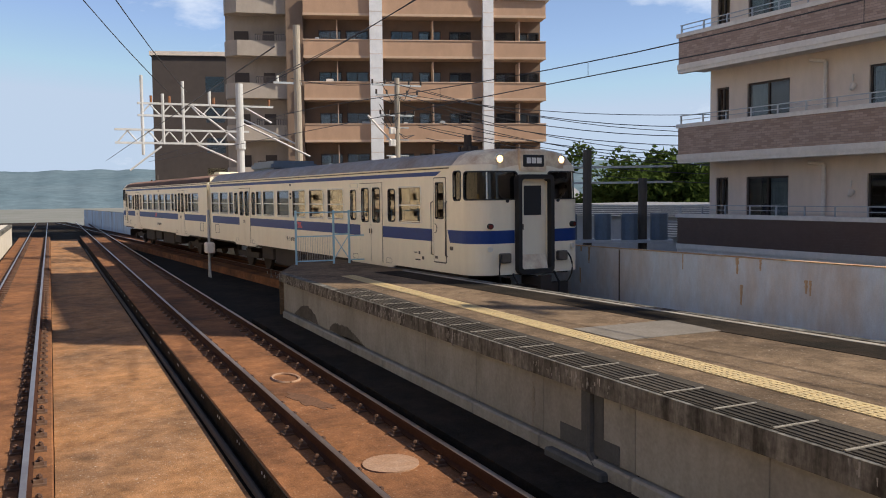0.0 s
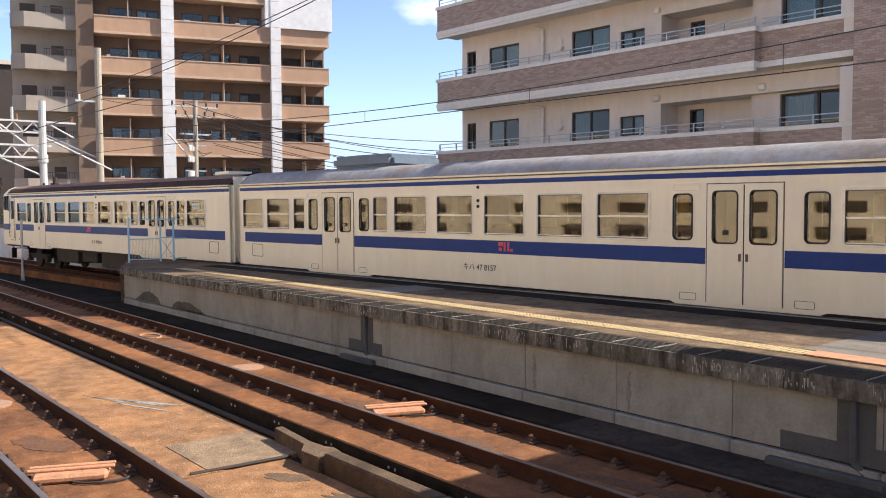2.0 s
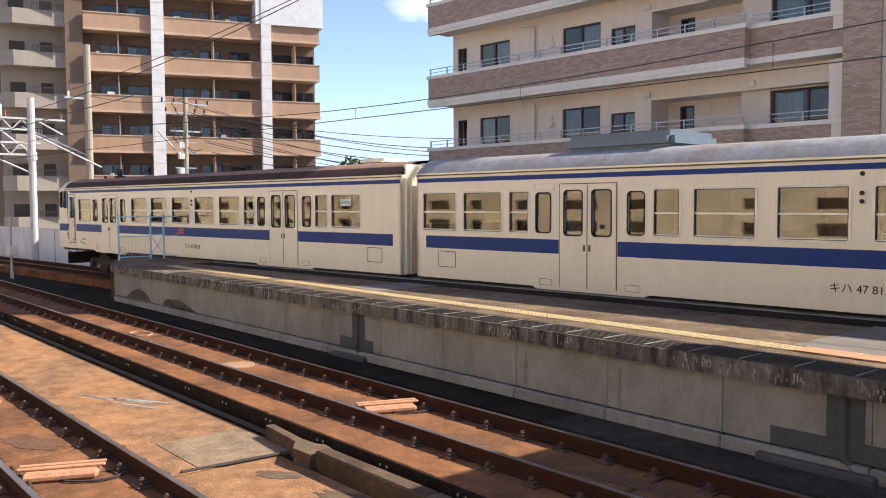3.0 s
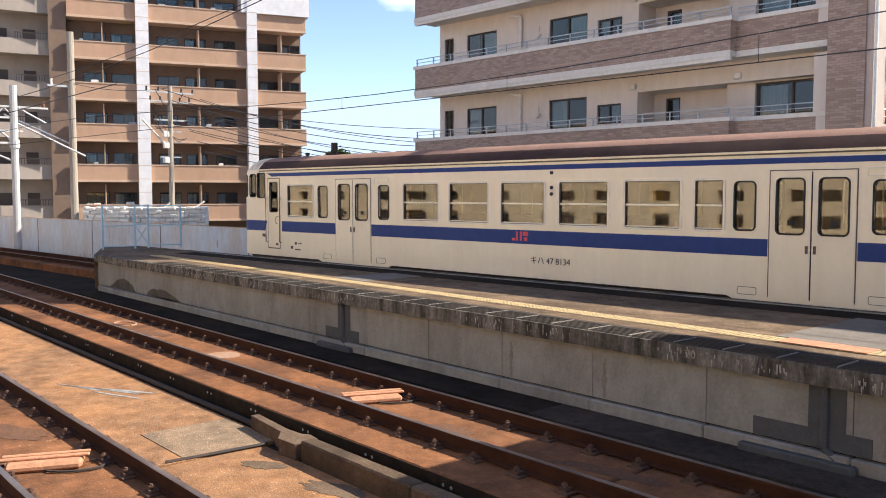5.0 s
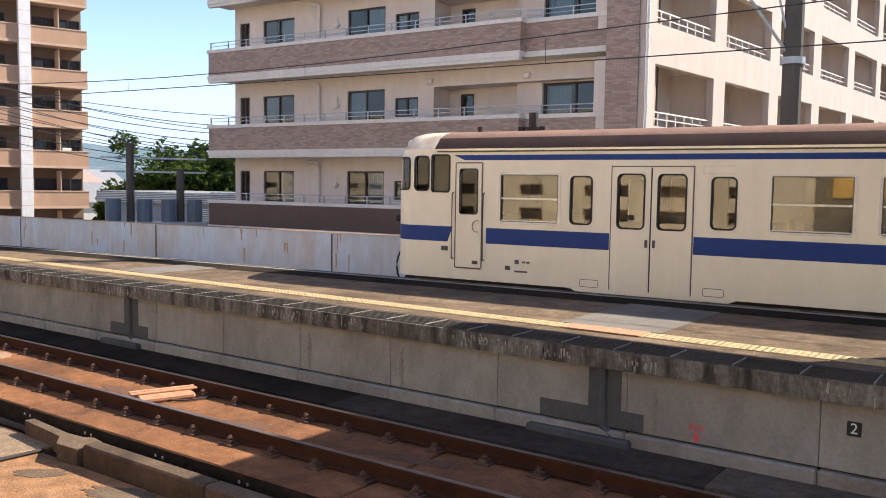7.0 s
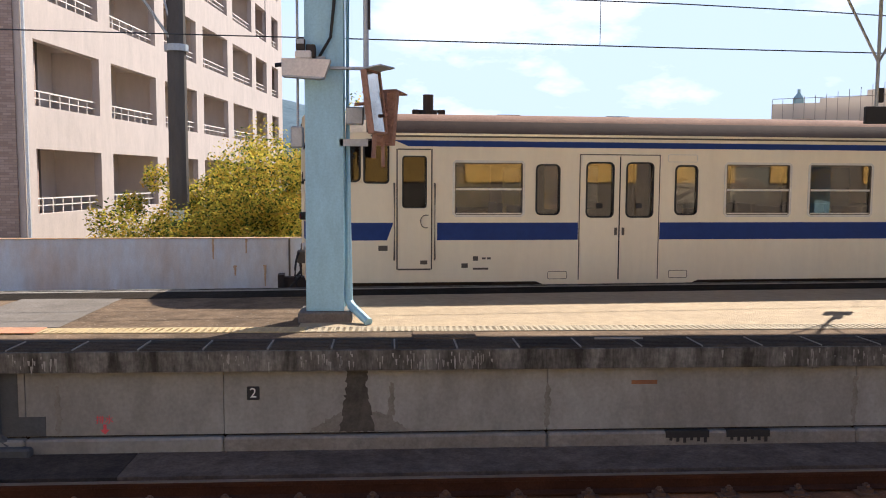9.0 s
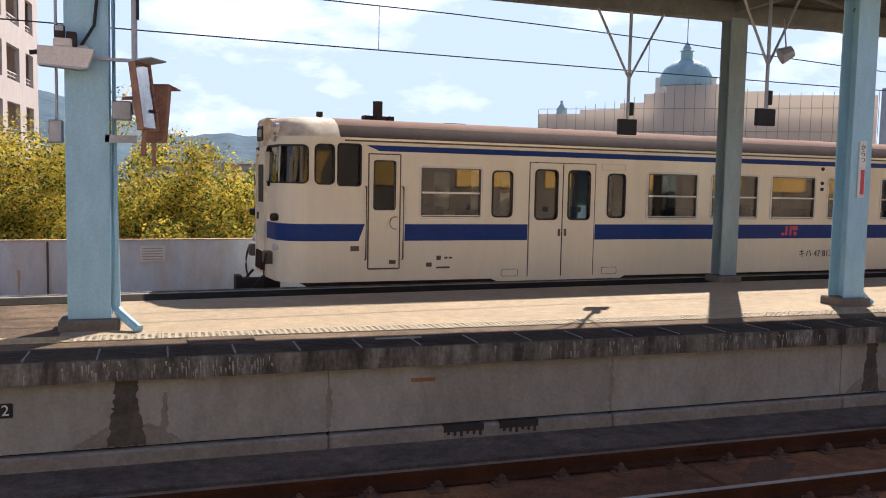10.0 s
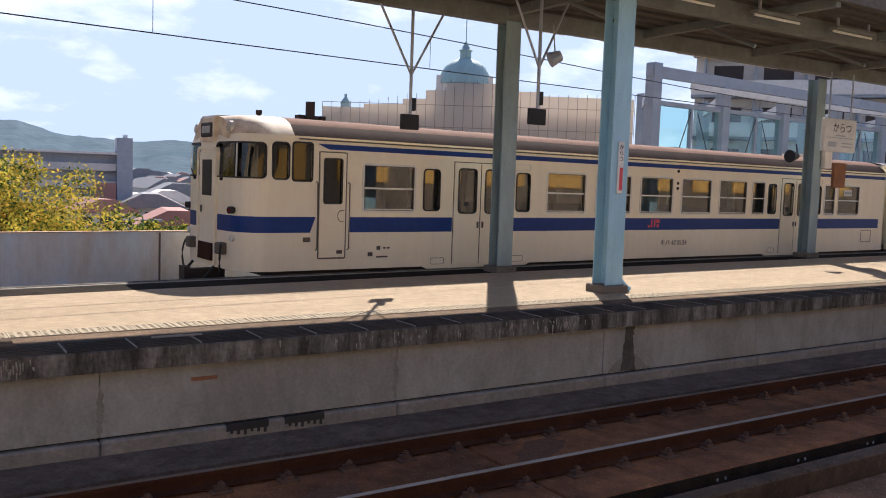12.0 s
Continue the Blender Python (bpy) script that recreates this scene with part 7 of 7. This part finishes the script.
part("platform", boxes((-2.4, 2.0, -0.7, 0.3, 0.65, 0.75)), "steel", tr)
part("cross_arm", boxes((-2.4, 2.0, -0.05, 0.05, 3.5, 3.58), (-2.4, 2.0, -0.05, 0.05, 2.9, 2.98)), "steel", tr)


# ---------- trees ----------
def tree(name, x, y, z0, h, rad, mats, seed, leaves, size, label):
    rng = random.Random(seed)
    t = thing(name, label, "tree", "trees", m=pose(x, y, z0))
    bmq = tubes(((0, 0, 0), (0.1, 0.05, h * 0.45), 0.17, 8, 0.1))
    tips = []
    for i in range(9):
        a, el = rng.uniform(0, 6.28), rng.uniform(0.25, 1.2)
        s = Vector((0.1, 0.05, h * rng.uniform(0.28, 0.46)))
        e = s + Vector((math.cos(a) * math.cos(el), math.sin(a) * math.cos(el), math.sin(el))) * rad * rng.uniform(0.7, 1.0)
        tube(bmq, s, e, 0.07, 6, 0.02)
        tips.append(e)
    part("trunk", bmq, "bark", t)
    clumps = [(Vector((rng.gauss(0, rad * 0.48), rng.gauss(0, rad * 0.42), h * 0.66 + rng.gauss(0, h * 0.13))), rng.uniform(0.4, 0.85) * max(1.0, rad / 2.4)) for _ in range(75)]
    clumps += [(e, 0.6 * max(1.0, rad / 2.4)) for e in tips]
    for mt, share in mats:
        verts, faces = [], []
        for i in range(int(leaves * share)):
            c, r = rng.choice(clumps)
            d = Vector((rng.gauss(0, 1), rng.gauss(0, 1), rng.gauss(0, 0.8))).normalized() * r * rng.uniform(0.45, 1.12)
            p = c + d
            q = Euler((rng.uniform(0, 6.28), rng.uniform(-1, 1), rng.uniform(0, 6.28))).to_matrix()
            s = size * rng.uniform(0.6, 1.3)
            kk = len(verts)
            verts += [tuple(p + q @ Vector(v)) for v in ((-s, 0, 0), (0, -s * 0.45, s * 0.12), (s, 0, 0), (0, s * 0.45, s * 0.12))]
            faces.append((kk, kk + 1, kk + 2, kk + 3))
        me = bpy.data.meshes.new("crown")
        me.from_pydata(verts, [], faces)
        me.materials.append(M[mt])
        o = new("crown", me)
        o.parent = t
    return t


AUT = [("leafy", 0.5), ("leafo", 0.24), ("leafd", 0.26)]
for i, (x, y, h, r) in enumerate(((-5.2, 25.5, 8.9, 2.3), (-3.0, 24.6, 9.0, 2.4), (-0.9, 25.6, 9.2, 2.5), (1.3, 24.6, 9.0, 2.3), (2.9, 25.8, 8.0, 1.8), (-4.2, 28.4, 9.0, 2.4), (0.4, 28.5, 9.2, 2.5), (-1.8, 22.9, 7.9, 2.2), (2.2, 22.8, 7.6, 2.0), (-6.0, 23.2, 7.6, 1.9))):
    tree("street_tree", x, y, -6, h + 0.55, r, AUT, 20 + i, 52000, 0.055, "street tree with yellowing green leaves behind the wall")
for i, (x, y, h, r) in enumerate(((-62, 48, 12, 4.5), (-56, 50, 12.5, 5), (-66, 46, 9.0, 4), (-70, 54, 10, 5), (-51, 47, 10, 4))):
    tree("wood_tree", x, y, -6, h - 0.4, r, [("leafd", 1.0)], 60 + i, 15000, 0.3, "dark green broadleaf tree beyond the sheds")
for i, (x, y, h, r) in enumerate(((12.5, 58, 5.5, 2.2), (16.5, 62, 5.0, 1.9), (10.5, 66, 5, 2.0))):
    tree("park_tree", x, y, -6, h, r, [("leafd", 0.6), ("leafy", 0.4)], 80 + i, 4500, 0.17, "small green tree by the car park")

# ---------- hills ----------
ridge = [(-95, 1.6), (-80, 1.9), (-70, 2.2), (-58, 2.3), (-50, 1.9), (-40, 2.6), (-25, 3.6), (-12, 5.2), (-7, 5.0), (-4.9, 4.5), (-2.5, 3.7), (-0.6, 3.0), (1.2, 2.45), (2.7, 2.75), (4.5, 2.85), (6.1, 2.65), (8.3, 2.08), (11, 1.85), (13, 1.75), (15, 1.95), (20, 1.8), (30, 1.3), (45, 1.2), (60, 1.5), (95, 1.2)]


def hills(name, dist, lift, seed, label):
    bmq = bmesh.new()
    az = np.arange(-95, 95, 0.35)
    el = np.interp(az, [a for a, _ in ridge], [e for _, e in ridge]) * lift
    prev = None
    for a, e in zip(az, el):
        e = e + 0.1 * noise.noise(Vector((a * 0.9, seed, 0))) + 0.04 * noise.noise(Vector((a * 4, seed, 1)))
        dx, dy = math.sin(radians(a)), math.cos(radians(a))
        cur = []
        for f, zz in ((0.55, -6.0), (0.72, 0.35), (0.86, 0.72), (1.0, 1.0)):
            dd = dist * f * (1 + 0.05 * noise.noise(Vector((a * 0.5, f * 7, seed))))
            top = dist * math.tan(radians(max(0.2, e)))
            cur.append(bmq.verts.new((dx * dd, dy * dd, zz if zz < 0 else 2.6 + top * zz * (1 + 0.12 * noise.noise(Vector((a * 0.8, f * 9, seed + 3)))) if f < 1 else 2.6 + top)))
        if prev:
            for i in range(3):
                bmq.faces.new((prev[i], prev[i + 1], cur[i + 1], cur[i]))
        prev = cur
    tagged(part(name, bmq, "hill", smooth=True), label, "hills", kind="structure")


# Haze on the ridge comes from its paint.
hills("hill_range", 1500, 1.0, 4.0, "wooded hills on the horizon tinted blue-green for haze")

# ---------- domed building in scaffold ----------
D0 = 75.0
pol = lambda az, d: (d * math.sin(radians(az)), d * math.cos(radians(az)))
dx, dy = pol(34.6, D0)
dome = thing("domed_hall", "hall with a green copper dome wrapped in scaffold netting", "building", m=pose(dx, dy, 0, 0, 0, -34.6))
zz = lambda el, d=D0: 2.6 + d * math.tan(radians(el))
part("block", boxes((-13, 13.5, 0.3, 18, -6, zz(4.4))), "scaff", dome)
NET = [(-13.2, 4.65), (-9.6, 4.65), (-9.6, 4.9), (-6.2, 4.95), (-6.2, 5.3), (-4.2, 5.35), (-4.2, 5.9), (-2.4, 5.95), (-2.4, 6.4), (2.4, 6.45), (2.4, 6.0), (5.5, 6.0), (5.5, 5.75), (13.8, 5.7)]
part("net", prism(bmesh.new(), [(-13.2, -6)] + [(13.8, -6)] + [(x, zz(e)) for x, e in NET[::-1]], -0.4, 0.2), "scaff", dome, "beige scaffold netting")
for i in range(34):
    x = -13.2 + i * 0.82
    top = zz(np.interp(x, [-13.2, -9, -4, 0.5, 6, 13.8], [4.9, 5.15, 5.85, 6.7, 5.85, 5.95]))
    part("scaffold_tube", tubes(((x, -0.5, 0), (x, -0.5, top), 0.022, 4)), "taupe", dome)
for i in range(5):
    part("scaffold_tube", tubes(((-13.2, -0.52, 1.5 + i * 1.9), (13.8, -0.52, 1.5 + i * 1.9), 0.022, 4)), "taupe", dome)
cxx = -0.9
rz = zz(6.3)
part("drum", tubes(((cxx, 2, rz - 1.2), (cxx, 2, rz + 0.25), 2.2, 24)), "capw", dome)
bm = bmesh.new()
prevr = None
for i in range(9):
    a = i / 8 * math.pi / 2
    rr, z = 2.25 * math.cos(a) + 0.12, rz + 0.25 + 2.35 * math.sin(a)
    cur = [bm.verts.new((cxx + rr * math.cos(2 * math.pi * j / 24), 2 + rr * math.sin(2 * math.pi * j / 24), z)) for j in range(24)]
    if prevr:
        for j in range(24):
            bm.faces.new((prevr[j], prevr[(j + 1) % 24], cur[(j + 1) % 24], cur[j]))
    prevr = cur
dm = part("dome", bm, "copper", dome, "green copper dome", smooth=True)
part("rib", tubes(*[((cxx + 2.4 * math.cos(j * math.pi / 6), 2 + 2.4 * math.sin(j * math.pi / 6), rz + 0.3), (cxx + 1.75 * math.cos(j * math.pi / 6), 2 + 1.75 * math.sin(j * math.pi / 6), rz + 1.9), 0.06, 5) for j in range(12)]), "copper", dm)
part("lantern", tubes(((cxx, 2, rz + 2.5), (cxx, 2, rz + 3.3), 0.5, 12), ((cxx, 2, rz + 3.3), (cxx, 2, rz + 3.5), 0.65, 12, 0.4), ((cxx, 2, rz + 3.5), (cxx, 2, rz + 4.1), 0.4, 12, 0.05), ((cxx, 2, rz + 4.1), (cxx, 2, rz + 6.2), 0.04, 6)), "copper", dome)
part("turret", tubes(((-11.4, 1, zz(4.3)), (-11.4, 1, zz(5.0)), 0.45, 10), ((-11.4, 1, zz(5.0)), (-11.4, 1, zz(5.45)), 0.5, 10, 0.06), ((-11.4, 1, zz(5.4)), (-11.4, 1, zz(5.6)), 0.12, 8)), "copper", dome)
part("dormer", boxes((-3.4, -2.7, 1, 3, rz - 0.4, rz + 1.0), (0.9, 1.6, 1, 3, rz - 0.4, rz + 1.0)), "capw", dome)

# ---------- glazed walkway ----------
gw = thing("glazed_walkway", "grey steel walkway with pale teal glass panels", "walkway", m=pose(23.2, 22.2, 0, 0, 0, 4))
for x in (0.0, 4.2, 8.4, 12.6, 16.8):
    part("column", boxes((x - 0.22, x + 0.22, -0.2, 0.2, -6, 6.6 if x else 7.1)), "greywall", gw)
    part("column", boxes((x + 4.0, x + 4.4, 3.8, 4.2, -6, 6.6)), "greywall", gw)
    part("cross_beam", prism(bmesh.new(), [(x - 0.12, 5.9), (x + 0.12, 5.9), (x + 0.12, 6.25), (x - 0.12, 6.25)], 0.2, 3.8, Matrix(((1, 1.1, 0, -0.2), (0, 1, 0, 0), (0, 0, 1, 0), (0, 0, 0, 1)))), "greywall", gw)
for z0, z1, y in ((6.6, 7.0, 0.0), (5.62, 5.78, 0.05), (0.9, 1.3, 0.0)):
    part("beam", boxes((-0.3, 22, y - 0.12, y + 0.12, z0, z1)), "greywall", gw)
part("roof_edge", boxes((1.2, 22, -0.9, -0.7, 6.2, 6.4)), "capw", gw)
for i in range(8):
    x = 0.3 + i * 2.1
    part("pane", boxes((x + 0.05, x + 1.85, 0.0, 0.03, 1.3, 5.62)), "teal", gw)
    part("mullion", boxes((x + 1.88, x + 2.0, -0.06, 0.08, 1.3, 5.65)), "greywall", gw)
    part("brace", tubes(((x + (0.1 if i % 2 else 1.8), -0.1, 5.5), (x + (1.6 if i % 2 else 0.5), -0.1, 2.4), 0.018, 5)), "dark", gw)
ob2 = thing("office_block", "pale block of flats with balconies beyond the walkway", "apartment building", m=pose(47.0, 38.5, 0, 0, 0, -52))
part("wall", boxes((-2, 17, 1.2, 12, -6, 17)), "capw", ob2)
for i in range(8):
    z = -5.0 + i * 2.8
    bal = part("balcony", boxes((-2.2, 17.2, 0.0, 1.2, z - 0.18, z)), "greywall", ob2)
    part("parapet", boxes((-2.2, 17.2, -0.06, 0.06, z, z + 0.95)), "capw", bal)
    for x in (-0.8, 2.4, 5.6, 8.8, 12.0, 14.6):
        part("window", boxes((x, x + 1.9, 1.14, 1.2, z + 0.05, z + 2.05)), "umber", ob2)
        part("partition", boxes((x - 0.6, x - 0.5, 0.06, 1.2, z, z + 2.6)), "greywall", ob2)
part("roof_slab", boxes((-2.4, 17.4, -0.2, 12.2, 17, 17.4)), "capw", ob2)
# ---------- far town ----------
ab = thing("housing_block", "long pale housing block with open galleries and a stair tower", "apartment building", m=pose(20.0, 128, 0, 0, 0, -8))
part("wall", boxes((-22, 6.5, 0.6, 9, -6, 4.6)), "housewall", ab)
for i in range(4):
    part("gallery", boxes((-22, 6.5, -0.6, 0.6, -5.2 + i * 2.5, -4.2 + i * 2.5)), "housewall", ab)
    part("shade", boxes((-22, 6.5, 0.55, 0.62, -4.2 + i * 2.5, -2.75 + i * 2.5)), "greywall", ab)
part("roof_slab", boxes((-22.3, 6.8, -0.9, 9.2, 4.6, 4.9)), "capw", ab)
part("stair_tower", boxes((6.5, 8.6, -1.2, 4, -6, 7.0)), "greywall", ab)
part("tower_cap", boxes((7.4, 8.0, 0, 1, 7.0, 7.5)), "white", ab)
part("brick_part", boxes((3.5, 6.4, -1.3, -0.7, -6, 0.6)), "roofred", ab)


def house(x, y, w, d, h, roof, ang, wallm="housewall"):
    t = thing("house", "small town house with a pitched tiled roof", "house", "town houses", m=pose(x, y, -6, 0, 0, ang))
    part("wall", boxes((-w / 2, w / 2, 0, d, 0, h)), wallm, t)
    part("roof", prism(bmesh.new(), [(-w / 2 - 0.5, h - 0.1), (w / 2 + 0.5, h - 0.1), (w * 0.12, h + w * 0.2), (-w * 0.12, h + w * 0.2)], -0.6, d + 0.6), roof, t)
    for i in range(3):
        part("window", boxes((-w * 0.36 + i * w * 0.28, -w * 0.2 + i * w * 0.28, -0.05, 0.02, h * 0.55, h * 0.82)), "umber", t)


rng = random.Random(17)
for x, y, w, d, h, rm, an in ((25.5, 92, 9, 8, 2.6, "roofred", -10), (22, 112, 8, 7, 3.2, "roofred", 10), (29, 118, 9, 8, 3.6, "roofslate", -12), (36, 105, 9, 7, 2.4, "roofred", -20), (33, 140, 9, 8, 3.0, "capw", 0), (27, 150, 9, 8, 3.0, "roofred", 5), (40, 150, 10, 8, 3.2, "capw", -8)):
    house(x, y, w, d, h, rm, an)
for i in range(60):
    az, d = rng.uniform(9.5, 24), rng.uniform(170, 520)
    x, y = pol(az, d)
    house(x, y, rng.uniform(8, 16), rng.uniform(7, 12), rng.uniform(2.8, 6), rng.choice(("roofred", "roofslate", "capw", "roofslate")), rng.uniform(-30, 30), rng.choice(("housewall", "capw", "greywall")))
for i in range(16):
    az, d = rng.uniform(-62, -50), rng.uniform(120, 420)
    x, y = pol(az, d)
    house(x, y, rng.uniform(9, 18), rng.uniform(8, 12), rng.uniform(4, 9), rng.choice(("roofred", "roofslate", "roofslate")), rng.uniform(-30, 30))
tagged(part("car_park", boxes((12, 40, 62, 84, -6.02, -5.96)), "asphalt"), "asphalt car park below the viaduct", "car park", kind="structure")
tagged(part("lawn_strip", boxes((9, 24, 72, 76, -5.97, -5.9)), "leafd"), "green verge by the car park", "verge", kind="structure")


def parked_car(x, y, ang, mt):
    t = thing("parked_car", "small pale parked car in the car park", "car", "parked cars", m=pose(x, y, -5.96, 0, 0, ang))
    part("body", prism(bmesh.new(), [(-1.8, 0.3), (1.8, 0.3), (1.8, 0.8), (1.1, 0.95), (-1.8, 0.95)], -0.78, 0.78), mt, t)
    part("cabin", prism(bmesh.new(), [(-1.7, 0.95), (1.0, 0.95), (0.5, 1.6), (-1.5, 1.6)], -0.7, 0.7), "darkglass", t)
    part("roof", rbox(-1.5, 0.5, -0.66, 0.66, 1.58, 1.64, 0.02), mt, t)
    for wx in (-1.15, 1.15):
        for wy2 in (-0.72, 0.72):
            part("wheel", tubes(((wx, wy2 - 0.08, 0.3), (wx, wy2 + 0.08, 0.3), 0.3, 12)), "rubber", t)


for x, y, a, mt in ((21.0, 76, 80, "white"), (23.4, 76.5, 84, "white"), (25.8, 76.5, 80, "capw"), (17.2, 73, 20, "black"), (19.4, 70, 10, "greywall")):
    parked_car(x, y, a, mt)
sl = thing("street_lamp", "twin-headed street lamp by the car park", "street lamp", m=pose(14.1, 59.5, -6))
part("pole", tubes(((0, 0, 0), (0, 0, 5.3), 0.08, 8)), "steel", sl)
part("head", rbox(-1.3, -0.5, -0.12, 0.12, 5.1, 5.28, 0.04), "steel", sl)
part("head", rbox(0.5, 1.3, -0.12, 0.12, 5.1, 5.28, 0.04), "steel", sl)
part("arm", tubes(((-0.6, 0, 5.2), (0.6, 0, 5.2), 0.04, 6)), "steel", sl)


# ---------- what moves ----------
JOINT = [(0.0, -41.0), (0.25, -38.2), (0.5, -35.65), (1.0, -31.28), (1.5, -27.11), (2.0, -23.05), (2.5, -19.1), (3.0, -15.28), (3.5, -11.57), (4.0, -7.98),
         (4.5, -4.57), (5.0, -1.22), (5.5, 1.96), (6.0, 4.89), (6.5, 7.71), (7.0, 10.37), (7.5, 12.85), (8.0, 15.12), (8.5, 17.18), (9.0, 19.02), (9.5, 20.65),
         (10.0, 22.04), (10.5, 23.19), (11.0, 24.03), (11.5, 24.65), (12.0, 25.03)]


def car_pose(xc, flip):
    a, b = xc - 6.5, xc + 6.5
    ya, yb = side_y(a) + HALF, side_y(b) + HALF
    ang = math.degrees(math.atan2(yb - ya, 13.0))
    return pose(xc, (ya + yb) / 2, 0, 0, 0, ang + (180 if flip else 0)) @ pose(-LEN / 2, 0, 0)


def motions():
    walk(car_rear, [(t, car_pose(j - 0.2 - LEN / 2, False)) for t, j in JOINT])
    walk(car_front, [(t, car_pose(j + 0.2 + LEN / 2, True)) for t, j in JOINT])


motions()
